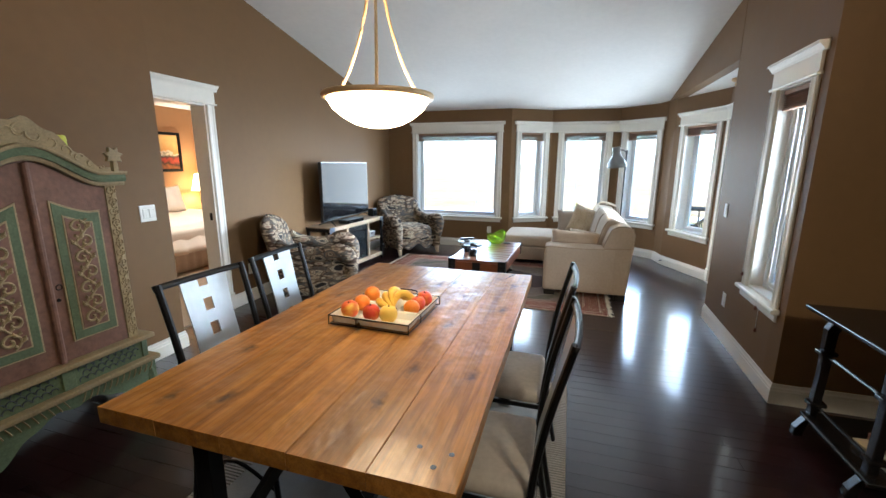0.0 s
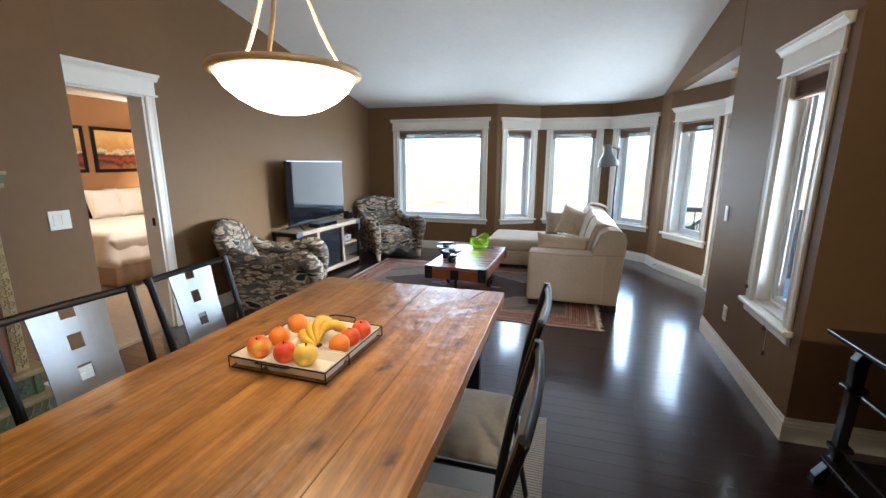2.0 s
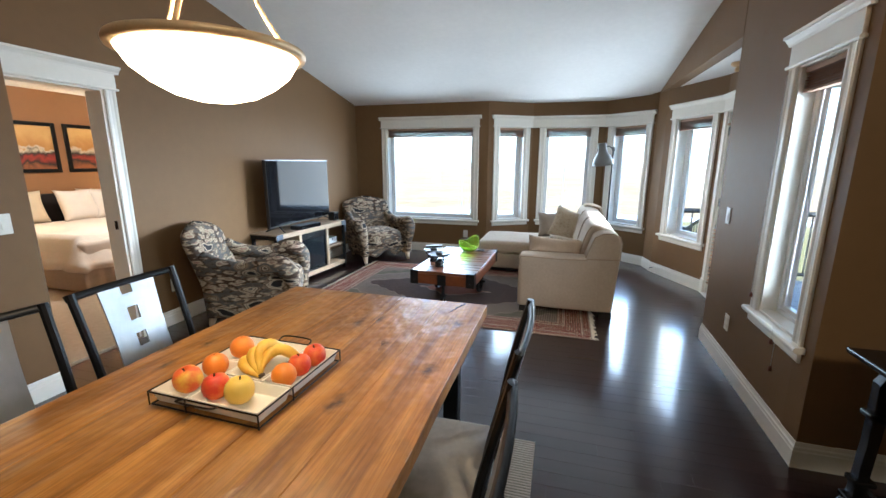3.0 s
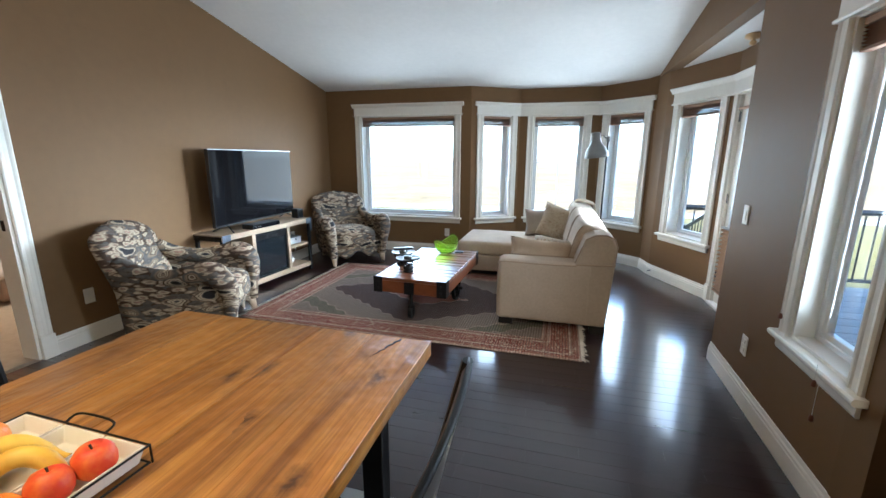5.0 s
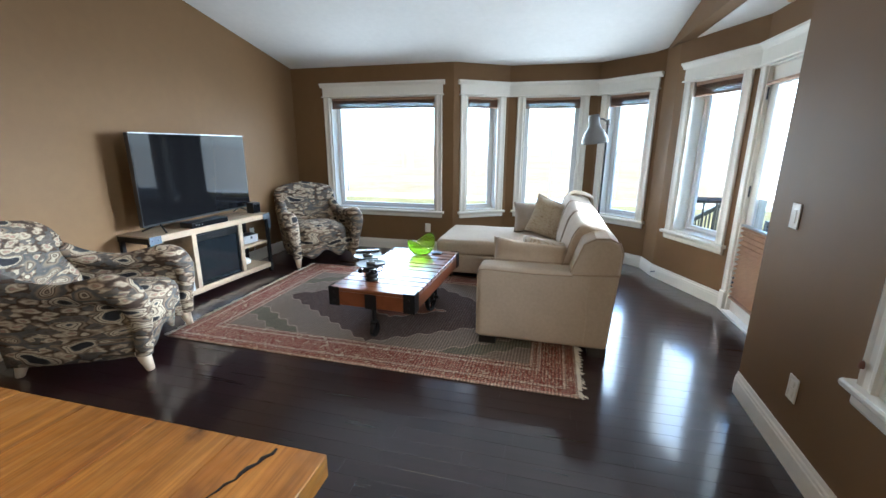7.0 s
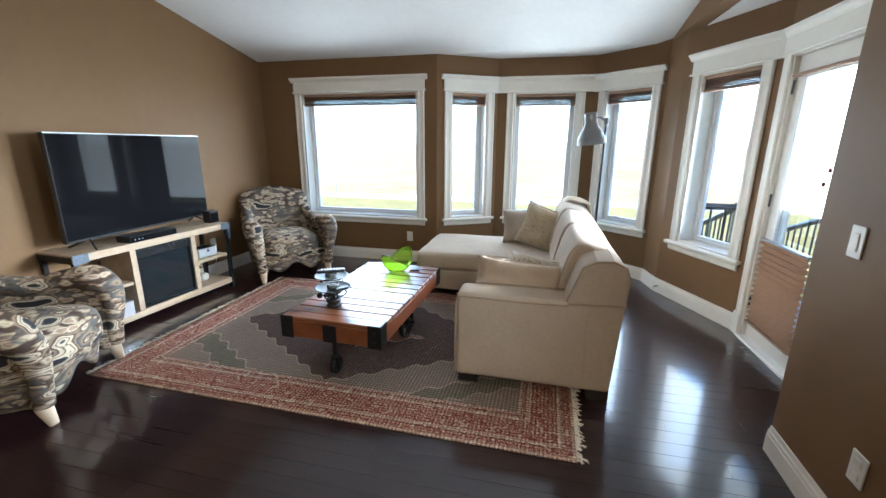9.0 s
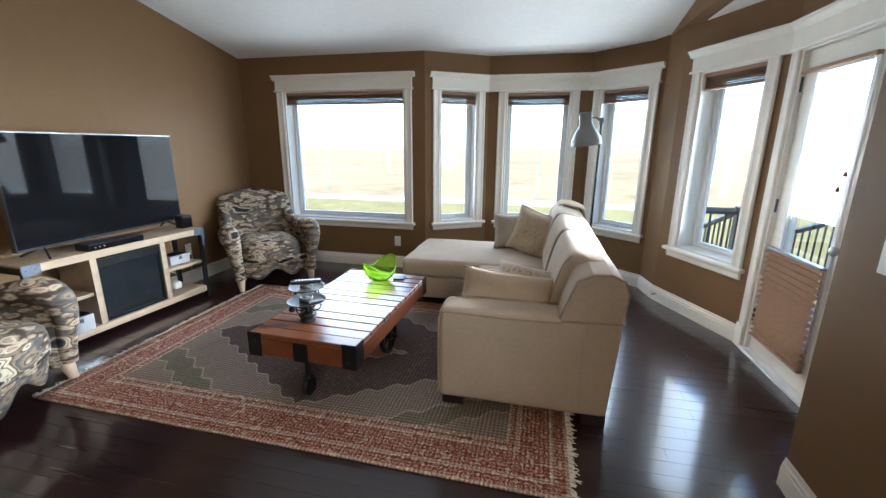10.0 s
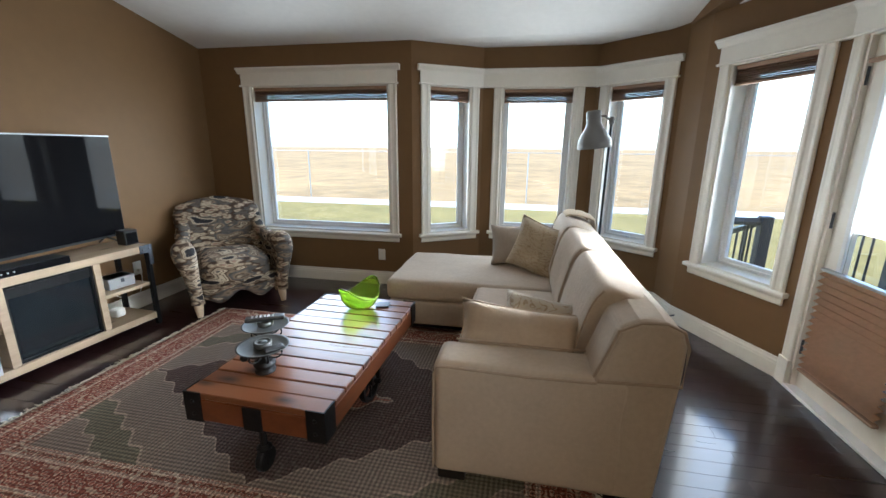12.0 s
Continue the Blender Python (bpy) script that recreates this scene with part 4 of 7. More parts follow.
def sofa():
    """Beige sofa with a chaise: back along +x, near arm towards -y."""
    s = empty("sectional_sofa", pose(0, 0, 0), "beige linen sectional sofa with a chaise, standing on the rug", "sofa")
    y0, y1 = 5.0, 7.33
    # near arm with its flat side panel
    arm = part("arm", puff(rbox(0.235, y0, 0.075, 0.99, y0 + 0.21, 0.60, 0.035, 3, 4), 0.004, 2), LINEN, s, smooth=True)
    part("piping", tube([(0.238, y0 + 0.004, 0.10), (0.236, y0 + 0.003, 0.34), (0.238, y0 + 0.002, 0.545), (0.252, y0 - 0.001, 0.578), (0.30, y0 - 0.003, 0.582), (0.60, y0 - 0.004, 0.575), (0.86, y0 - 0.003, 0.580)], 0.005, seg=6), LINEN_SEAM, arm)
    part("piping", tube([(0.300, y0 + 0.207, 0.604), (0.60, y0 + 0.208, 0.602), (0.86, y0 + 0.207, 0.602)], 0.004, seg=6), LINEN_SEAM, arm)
    # back frame: a slanted section along y
    sec = [(0.86, 0.075), (1.115, 0.075), (1.150, 0.60), (1.155, 0.75), (1.13, 0.815), (1.07, 0.842), (0.985, 0.838), (0.915, 0.80), (0.845, 0.59)]
    bm = bmesh.new()
    n = 12
    rows = []
    for i in range(n + 1):
        yy = y0 + 0.004 + (y1 - y0 - 0.004) * i / n
        rows.append([bm.verts.new((x, yy, z + 0.012 * noise.noise(Vector((yy * 2, x * 3, z))))) for x, z in sec])
    for a, b in zip(rows, rows[1:]):
        for i in range(len(sec)):
            bm.faces.new((a[i], a[(i + 1) % len(sec)], b[(i + 1) % len(sec)], b[i]))
    bm.faces.new(rows[0]), bm.faces.new(rows[-1][::-1])
    part("back_frame", bm, LINEN, s, bevel=0.022, segs=3, smooth=False)
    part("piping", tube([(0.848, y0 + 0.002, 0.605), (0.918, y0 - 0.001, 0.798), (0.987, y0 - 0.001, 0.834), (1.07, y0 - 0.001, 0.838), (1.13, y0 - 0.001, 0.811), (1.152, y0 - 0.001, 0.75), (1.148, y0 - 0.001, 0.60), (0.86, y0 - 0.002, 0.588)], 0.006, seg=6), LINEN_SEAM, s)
    part("seat_base", rbox(0.30, y0 + 0.21, 0.075, 0.88, y1, 0.28, 0.02, 2), LINEN, s, smooth=True)
    # seat cushions
    for a, b in ((y0 + 0.215, 5.80), (5.805, 6.43)):
        sc = part("seat_cushion", puff(rbox(0.255, a, 0.275, 0.90, b, 0.435, 0.045, 4, 5), 0.008, a), LINEN, s, smooth=True)
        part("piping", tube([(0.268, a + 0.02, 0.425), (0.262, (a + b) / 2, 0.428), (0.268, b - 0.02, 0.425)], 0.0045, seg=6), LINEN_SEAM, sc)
    # chaise
    part("chaise_base", rbox(-0.43, 6.44, 0.075, 0.30, y1, 0.27, 0.02, 2), LINEN, s, smooth=True)
    part("chaise_cushion", puff(rbox(-0.455, 6.435, 0.268, 0.90, y1 + 0.01, 0.435, 0.045, 4, 4), 0.007, 9), LINEN, s, smooth=True)
    # back cushions, leaning
    for k, (a, b) in enumerate(((y0 + 0.215, 5.92), (5.925, 6.63), (6.635, y1))):
        creased = 1.0 if k == 1 else 0.25
        def cushion(u, v, a=a, b=b, creased=creased):
            ang = 2 * math.pi * u
            ca, sa = math.cos(ang), math.sin(ang)
            w = v * 2 - 1
            end = max(0.02, 1 - abs(w) ** 16) ** 0.5
            x = 0.128 * end * math.copysign(abs(ca) ** 0.5, ca)
            z = 0.228 + 0.235 * math.copysign(abs(sa) ** 0.42, sa) * (0.93 + 0.07 * end)
            y = (a + b) / 2 + (b - a) / 2 * w
            front = max(0.0, -ca)
            fold = math.sin((y + 0.10 * z) * 2 * math.pi / 0.052 + 2.2 * noise.noise(Vector((y * 6, z * 4, 2.0))))
            x += creased * 0.0075 * front * fold * math.exp(-((z - 0.24) / 0.17) ** 2) * end
            return Vector((x, y, z))
        bm = grid_surface(cushion, 40, 60, closed_u=True)
        bmesh.ops.holes_fill(bm, edges=[e for e in bm.edges if e.is_boundary])
        tilt = pose(0.888, 0, 0.415, 0, 14, 0)
        bmesh.ops.transform(bm, matrix=tilt, verts=bm.verts)
        bc = part("back_cushion", puff(bm, 0.005, k + 11, 5.0), LINEN, s, smooth=True)
        for w0, w1 in ((a + 0.012, a + 0.012), (b - 0.012, b - 0.012)):
            seam = [tilt @ Vector((-0.128 + 0.03 * abs(q / 6 - 1) ** 4, w0, 0.04 + 0.40 * q / 12)) for q in range(13)]
            part("piping", tube(seam, 0.0045, seg=6), LINEN_SEAM, bc)
    for x, y in ((0.31, y0 + 0.09), (1.06, y0 + 0.09), (1.06, y1 - 0.09), (-0.35, 6.53), (-0.35, y1 - 0.08)):
        part("foot", prism([(x - 0.06, y - 0.05), (x + 0.06, y - 0.05), (x + 0.06, y + 0.05), (x - 0.06, y + 0.05)], 0.0125 if x < 0.9 and y < 6.5 else 0.0, 0.076), DARK_FOOT, s, "dark wooden block foot", bevel=0.006)
    return s


def coffee_table():
    """Old railway cart: plank top across, deep rails with iron corners, two big spoked wheels and casters."""
    c = empty("coffee_table", pose(-0.495, 5.515, 0, 0, 0, -2.0), "reddish plank cart coffee table with iron corners and wheels", "coffee table")
    W, L, zt = 0.67, 1.26, 0.386
    n = 13
    bw = L / n
    for i in range(n):
        y = -L / 2 + i * bw
        dz = 0.0012 * ((i * 7) % 4)
        bm = rbox(-W / 2, y + 0.003, zt - 0.03 - dz, W / 2, y + bw - 0.003, zt - dz, 0.004, 1)
        part("plank", bm, CART, c)
    for s in (-1, 1):
        part("side_rail", rbox(min(s * (W / 2 - 0.001), s * (W / 2 - 0.055)), -L / 2 + 0.06, zt - 0.135, max(s * (W / 2 - 0.001), s * (W / 2 - 0.055)), L / 2 - 0.06, zt - 0.031, 0.004, 1), CARTRAIL, c)
        part("end_rail", rbox(-W / 2, min(s * L / 2, s * (L / 2 - 0.06)), zt - 0.135, W / 2, max(s * L / 2, s * (L / 2 - 0.06)), zt - 0.031, 0.004, 1), CARTRAIL, c)
    for sx in (-1, 1):
        for sy in (-1, 1):
            x, y = sx * (W / 2 + 0.003), sy * (L / 2 + 0.003)
            bm = box(min(x, x - sx * 0.085), min(y, y - sy * 0.006), zt - 0.14, max(x, x - sx * 0.085), max(y, y - sy * 0.006), zt + 0.004)
            box(min(x, x - sx * 0.006), min(y, y - sy * 0.09), zt - 0.14, max(x, x - sx * 0.006), max(y, y - sy * 0.09), zt + 0.0035, bm)
            br = part("corner_iron", bm, IRON, c, "black iron corner strap")
            for z in (zt - 0.10, zt - 0.04):
                part("bolt", lathe([(0.010, 0), (0.008, 0.005), (0.003, 0.007)], 8, m=pose(x - sx * 0.045, y, z, 90 * sy * -1, 0, 0)), IRON, br)
    for sy in (-1, 1):
        part("stake_iron", box(-0.045, min(sy * L / 2, sy * (L / 2 + 0.007)), zt - 0.138, 0.045, max(sy * L / 2, sy * (L / 2 + 0.007)), zt - 0.028), IRON, c, bevel=0.002)
    # caster with its stem at each end
    for y in (-L / 2 + 0.05, L / 2 - 0.05):
        bm = tube([(0, y, zt - 0.10), (0, y, 0.125)], 0.016, seg=10)
        lathe([(0.03, 0.118), (0.034, 0.13), (0.02, 0.142)], 12, bm, pose(0, y, 0))
        for s in (-1, 1):
            box(min(s * 0.020, s * 0.027), y - 0.016, 0.05, max(s * 0.020, s * 0.027), y + 0.016, 0.128, bm)
        fork = part("caster_fork", bm, IRON, c)
        part("caster_wheel", lathe([(0.018, -0.016), (0.052, -0.016), (0.056, -0.010), (0.056, 0.010), (0.052, 0.016), (0.018, 0.016)], 22, m=pose(0, y, 0.069, 0, 90, 0)), IRON, fork)
    # big spoked wheels on an axle
    ax_y, r = 0.02, 0.125
    part("axle", tube([(-W / 2 + 0.02, ax_y, r + 0.013), (W / 2 - 0.02, ax_y, r + 0.013)], 0.014, seg=10), IRON, c)
    for s in (-1, 1):
        x = s * (W / 2 - 0.085)
        bm = bmesh.new()
        prof = [(r - 0.020, -0.016), (r - 0.003, -0.016), (r, -0.008), (r, 0.008), (r - 0.003, 0.016), (r - 0.020, 0.016)]
        seg = 32
        rings = [[bm.verts.new((z, a * math.cos(2 * math.pi * i / seg), a * math.sin(2 * math.pi * i / seg))) for i in range(seg)] for a, z in prof]
        for q in range(len(prof)):
            a, b = rings[q], rings[(q + 1) % len(prof)]
            for i in range(seg):
                bm.faces.new((a[i], a[(i + 1) % seg], b[(i + 1) % seg], b[i]))
        wh = part("wheel", bm, IRON, c, "black spoked iron wheel")
        wh.matrix_basis = pose(x, ax_y, r + 0.013)
        part("hub", lathe([(0.012, -0.03), (0.03, -0.026), (0.034, 0), (0.03, 0.026), (0.012, 0.03)], 16, m=pose(0, 0, 0, 0, 90, 0)), IRON, wh)
        for k in range(6):
            a = 2 * math.pi * k / 6 + 0.3
            pts = [(0, 0.025 * math.cos(a), 0.025 * math.sin(a)), (0.004, 0.065 * math.cos(a + 0.18), 0.065 * math.sin(a + 0.18)), (0, (r - 0.015) * math.cos(a + 0.1), (r - 0.015) * math.sin(a + 0.1))]
            part("spoke", tube(pts, 0.007, seg=6), IRON, wh)
        part("wheel_bracket", box(min(x - 0.02 * s, x - 0.032 * s), ax_y - 0.03, r, max(x - 0.02 * s, x - 0.032 * s), ax_y + 0.03, zt - 0.10), IRON, c)
    return c


def hat_figure(m):
    """A dull metal candle stand: a pot-bellied foot, thin wire scrolls and a wide thin dished disc with a puck on it."""
    o = empty("metal_ornament", m, "dark metal candle stand with a wide disc on the coffee table", "ornament", "pair of metal ornaments")
    part("base", lathe([(0.0005, 0), (0.044, 0), (0.046, 0.008), (0.034, 0.016), (0.046, 0.030), (0.048, 0.042), (0.034, 0.056), (0.018, 0.062), (0.014, 0.075), (0.0005, 0.075)], 28, cap=False), IRON, o, smooth=True)
    for i in range(6):
        a = i * math.pi / 3 + 0.3
        ca, sa = math.cos(a), math.sin(a)
        pts = curve_pts([(0.016 * ca, 0.016 * sa, 0.066), (0.050 * ca, 0.050 * sa, 0.060), (0.078 * ca, 0.078 * sa, 0.078), (0.072 * ca, 0.072 * sa, 0.104), (0.050 * ca, 0.050 * sa, 0.106), (0.048 * ca, 0.048 * sa, 0.092)], 4)
        part("wire_scroll", tube(pts, 0.0038, seg=6), IRON, o, smooth=True)
    part("wire_ring", tube([(0.076 * math.cos(k * 0.2618), 0.076 * math.sin(k * 0.2618), 0.107) for k in range(25)], 0.0035, seg=6), IRON, o, smooth=True)
    part("disc", lathe([(0.0005, 0.110), (0.080, 0.110), (0.104, 0.116), (0.112, 0.120), (0.1125, 0.1225), (0.104, 0.1195), (0.080, 0.1135), (0.0005, 0.1135)], 44, cap=False), PEWTER, o, "dull pewter disc", smooth=True)
    part("puck", lathe([(0.0005, 0.1136), (0.036, 0.1136), (0.038, 0.117), (0.038, 0.136), (0.035, 0.139), (0.030, 0.139), (0.029, 0.136), (0.016, 0.136), (0.015, 0.138), (0.0005, 0.138)], 28, cap=False), PEWTER, o, smooth=True)
    part("knob", lathe([(0.0005, 0.0), (0.014, 0.004), (0.019, 0.016), (0.012, 0.030), (0.0005, 0.033)], 14, m=pose(-0.078, -0.03, 0.052), cap=False), IRON, o, smooth=True)
    return o


def remote_control(m, label, dims=(0.045, 0.17, 0.02), buttons=True):
    r = empty("remote_control", m, label, "remote control")
    w, d, h = dims
    part("case", rbox(-w / 2, -d / 2, 0, w / 2, d / 2, h, 0.007, 2), BLACK_PLASTIC, r)
    if buttons:
        for i in range(6):
            for j in range(3):
                part("button", rbox(-w / 2 + 0.008 + j * 0.011, -d / 2 + 0.03 + i * 0.02, h - 0.001, -w / 2 + 0.015 + j * 0.011, -d / 2 + 0.04 + i * 0.02, h + 0.0015, 0.001, 1), SILVER, r)
    return r


def glass_bowl():
    m, n, l, b = mat_new("lime_green_glass")
    b.inputs["Base Color"].default_value = (0.66, 0.92, 0.14, 1)
    b.inputs["Roughness"].default_value, b.inputs["Transmission Weight"].default_value = 0.05, 0.82
    b.inputs["IOR"].default_value = 1.4
    def fn(u, v):
        a = 2 * math.pi * u
        r = 0.105 * math.sin(min(1.0, v * 1.05) * math.pi / 2) ** 0.8 + 0.02
        lift = 0.125 * (1 - math.cos(v * math.pi / 2)) + 0.045 * v ** 3 * math.cos(2 * a) + 0.015 * v ** 3 * math.cos(a)
        return Vector((r * math.cos(a), r * math.sin(a), 0.004 + lift))
    bm = grid_surface(fn, 48, 16, closed_u=True)
    bmesh.ops.holes_fill(bm, edges=[e for e in bm.edges if e.is_boundary and e.verts[0].co.z < 0.01])
    ob = mesh_ob("glass_bowl", bm, m, smooth=True)
    so = ob.modifiers.new("thick", "SOLIDIFY")
    so.thickness, so.offset = 0.006, 1
    ob.matrix_world = pose(-0.47, 5.965, 0.388, 0, 0, 60)
    return tagged(ob, "wavy lime green glass bowl on the coffee table", "bowl")


def rug_material(hx, hy):
    """Persian pattern from the distance to the edges: red borders with pale guards, pale corners and a dark stepped field."""
    m, n, l, b = mat_new("persian_rug_wool")
    tc, sp = n.new("ShaderNodeTexCoord"), n.new("ShaderNodeSeparateXYZ")
    l.new(tc.outputs["Object"], sp.inputs[0])
    def math_(op, a, bb=None):
        q = n.new("ShaderNodeMath")
        q.operation = op
        for i, v in enumerate((a, bb)):
            if v is None:
                continue
            if isinstance(v, (int, float)):
                q.inputs[i].default_value = v
            else:
                l.new(v, q.inputs[i])
        return q.outputs[0]
    ax, ay = math_("ABSOLUTE", sp.outputs["X"]), math_("ABSOLUTE", sp.outputs["Y"])
    edge = math_("MINIMUM", math_("SUBTRACT", hx, ax), math_("SUBTRACT", hy, ay))
    # fine motif
    vo = n.new("ShaderNodeTexVoronoi")
    vo.inputs["Scale"].default_value = 30
    l.new(tc.outputs["Object"], vo.inputs["Vector"])
    vs = n.new("ShaderNodeTexVoronoi")
    vs.inputs["Scale"].default_value, vs.inputs["Randomness"].default_value = 44, 0.1
    l.new(tc.outputs["Object"], vs.inputs["Vector"])
    # lobed edge to the field
    ang = math_("MULTIPLY", math_("SINE", math_("MULTIPLY", ax, 42.0)), 0.020)
    dia = math_("MULTIPLY", math_("ADD", math_("ADD", math_("MULTIPLY", ax, 0.62), ay), ang), 0.65)
    def ramp(val, stops, mode="CONSTANT"):
        cr = n.new("ShaderNodeValToRGB")
        cr.color_ramp.interpolation = mode
        el = cr.color_ramp.elements
        for i, (p, c) in enumerate(stops):
            e = el[i] if i < 2 else el.new(p)
            e.position, e.color = p, (*c, 1)
        l.new(val, cr.inputs["Fac"])
        return cr.outputs["Color"]
    RED, PALE, DARK, GREEN, BRN, ROSE = (0.25, 0.088, 0.068), (0.70, 0.62, 0.52), (0.078, 0.063, 0.062), (0.15, 0.150, 0.115), (0.17, 0.105, 0.075), (0.28, 0.13, 0.10)
    MID = (0.36, 0.30, 0.25)
    field = ramp(dia, [(0.0, ROSE), (0.156, MID), (0.166, DARK), (0.455, MID), (0.463, (0.22, 0.19, 0.165)), (0.66, MID), (0.668, GREEN), (0.77, MID), (0.78, (0.23, 0.195, 0.17))])
    border = ramp(math_("MULTIPLY", edge, 3.0), [(0.0, PALE), (0.05, RED), (0.16, BRN), (0.20, PALE), (0.26, RED), (0.62, RED), (0.68, PALE), (0.75, BRN), (0.83, PALE), (0.88, GREEN), (1.0, GREEN)])
    isf = math_("GREATER_THAN", edge, 0.30)
    mx = n.new("ShaderNodeMix")
    mx.data_type = "RGBA"
    l.new(isf, mx.inputs["Factor"]), l.new(border, mx.inputs["A"]), l.new(field, mx.inputs["B"])
    # motif over it
    mot = ramp(vo.outputs["Distance"], [(0.0, (0.62, 0.52, 0.41)), (0.14, (0.06, 0.055, 0.06)), (0.22, (0.34, 0.14, 0.11)), (0.38, (0.62, 0.50, 0.40)), (0.46, (0.20, 0.07, 0.055)), (0.70, (0.55, 0.45, 0.35))])
    m2 = n.new("ShaderNodeMix")
    m2.data_type = "RGBA"
    fac = math_("ADD", 0.10, math_("MULTIPLY", math_("SUBTRACT", 1.0, isf), 0.58))
    l.new(fac, m2.inputs["Factor"]), l.new(mx.outputs["Result"], m2.inputs["A"]), l.new(mot, m2.inputs["B"])
    lat = math_("MULTIPLY", math_("SINE", math_("MULTIPLY", math_("ADD", ax, ay), 150.0)), math_("SINE", math_("MULTIPLY", math_("SUBTRACT", ax, ay), 150.0)))
    lat = math_("ADD", math_("MULTIPLY", lat, 0.32), math_("ADD", 0.25, math_("MULTIPLY", vs.outputs["Distance"], 0.6)))
    fine = ramp(lat, [(0.12, (0.20, 0.19, 0.185)), (0.5, (0.48, 0.47, 0.46)), (0.78, (1.45, 1.36, 1.22))], "LINEAR")
    m3 = n.new("ShaderNodeMix")
    m3.data_type, m3.blend_type = "RGBA", "MULTIPLY"
    m3.inputs["Factor"].default_value = 0.66
    l.new(m2.outputs["Result"], m3.inputs["A"]), l.new(fine, m3.inputs["B"])
    l.new(m3.outputs["Result"], b.inputs["Base Color"])
    b.inputs["Roughness"].default_value, b.inputs["Specular IOR Level"].default_value = 0.95, 0.1
    nz, bp = n.new("ShaderNodeTexNoise"), n.new("ShaderNodeBump")
    nz.inputs["Scale"].default_value = 300
    l.new(tc.outputs["Object"], nz.inputs["Vector"])
    bp.inputs["Strength"].default_value, bp.inputs["Distance"].default_value = 0.6, 0.003
    l.new(nz.outputs["Fac"], bp.inputs["Height"]), l.new(bp.outputs[0], b.inputs["Normal"])
    return m


def persian_rug():
    hx, hy = 1.475, 1.01
    r = empty("persian_rug", pose(-0.545, 5.54, 0, 0, 0, -0.6), "red and brown patterned Persian rug with cream fringe", "rug")
    bm = bmesh.new()
    def fn(u, v):
        x, y = -hx + 2 * hx * u, -hy + 2 * hy * v
        return Vector((x + 0.006 * noise.noise(Vector((0, y * 2, 1))), y + 0.006 * noise.noise(Vector((x * 2, 0, 2))), 0.011 + 0.0015 * noise.noise(Vector((x * 3, y * 3, 0)))))
    pile = part("rug_weave", grid_surface(fn, 60, 40), rug_material(hx, hy), r, "patterned wool pile", smooth=True)
    so = pile.modifiers.new("thick", "SOLIDIFY")
    so.thickness, so.offset = 0.010, -1
    rnd = random.Random(5)
    for s in (-1, 1):
        bm = bmesh.new()
        for i in range(250):
            y = -hy + 2 * hy * (i + 0.5) / 250
            ln = 0.02 + rnd.random() ** 2 * 0.035
            dy = rnd.uniform(-0.028, 0.028)
            tube([(s * (hx - 0.004), y, 0.010), (s * (hx + ln * 0.5), y + dy * 0.4, 0.008), (s * (hx + ln), y + dy, 0.003)], [0.003, 0.0045, 0.0025], seg=4, bm=bm)
        f = part("fringe", bm, plain("cream_fringe", (0.72, 0.67, 0.58), 0.9, vary=0.15, scale=30), r, "knotted cream fringe")
        f["kind"] = "stuff"
    return r


def floor_lamp():
    f = empty("floor_lamp", pose(1.27, 7.47, 0), "grey metal floor lamp with a bell-shaped shade behind the sofa", "floor lamp")
    part("base", lathe([(0.0005, 0), (0.14, 0), (0.14, 0.018), (0.02, 0.03), (0.0005, 0.03)], 32, cap=False), SHADE_GREY, f, smooth=True)
    part("pole", tube([(0, 0, 0.028), (0.005, 0, 0.9), (0.01, 0, 1.66)], 0.011, seg=10), BLACK_METAL, f, "thin dark pole")
    part("joint", lathe([(0.0005, -0.03), (0.022, -0.028), (0.024, 0.02), (0.016, 0.035), (0.0005, 0.036)], 14, m=pose(0.01, 0, 1.66), cap=False), SHADE_GREY, f, smooth=True)
    part("neck", tube([(0.01, 0, 1.66), (-0.05, -0.01, 1.70), (-0.09, -0.01, 1.70)], 0.011, seg=8), SHADE_GREY, f)
    prof = [(0.0005, 0.315), (0.052, 0.312), (0.062, 0.295), (0.060, 0.215), (0.075, 0.165), (0.110, 0.12), (0.138, 0.06), (0.146, 0.0), (0.142, 0.0), (0.133, 0.058), (0.105, 0.115), (0.07, 0.158), (0.05, 0.2), (0.0005, 0.205)]
    part("shade", lathe(prof, 40, m=pose(-0.115, -0.02, 1.435, 4, -7, 0), cap=False), SHADE_GREY, f, "grey bell shade", smooth=True)
    part("bulb", lathe([(0.0005, -0.05), (0.025, -0.04), (0.032, -0.01), (0.02, 0.04), (0.014, 0.09), (0.0005, 0.09)], 16, m=pose(-0.115, -0.02, 1.53, 4, -7, 0), cap=False), WHITE_PLASTIC, f, smooth=True)
    return f


def blind(p0, p1, op, drop=0.13, label="raised taupe pleated shade at the top of the window", stack=6):
    m, ln = wall_frame(p0, p1)
    s0, s1, z0, z1 = op
    e = empty("window_blind", m, label, "window blind")
    a, b, zt = s0 + 0.022, s1 - 0.022, z1 - 0.019
    part("headrail", rbox(a, 0.018, zt - 0.03, b, 0.06, zt, 0.003, 1), BLIND, e)
    hh = (drop - 0.045) / stack
    for i in range(stack):
        zz = zt - 0.031 - i * hh
        part("pleat", profile_run([(0.04, zz), (0.020 + 0.003 * (i % 2), zz - hh * 0.5), (0.04, zz - hh + 0.0008), (0.058, zz - hh * 0.5)], a, b), BLIND_CLOTH, e)
    part("bottom_rail", rbox(a, 0.020, zt - drop, b, 0.058, zt - drop + 0.013, 0.003, 1), BLIND, e)
    return e


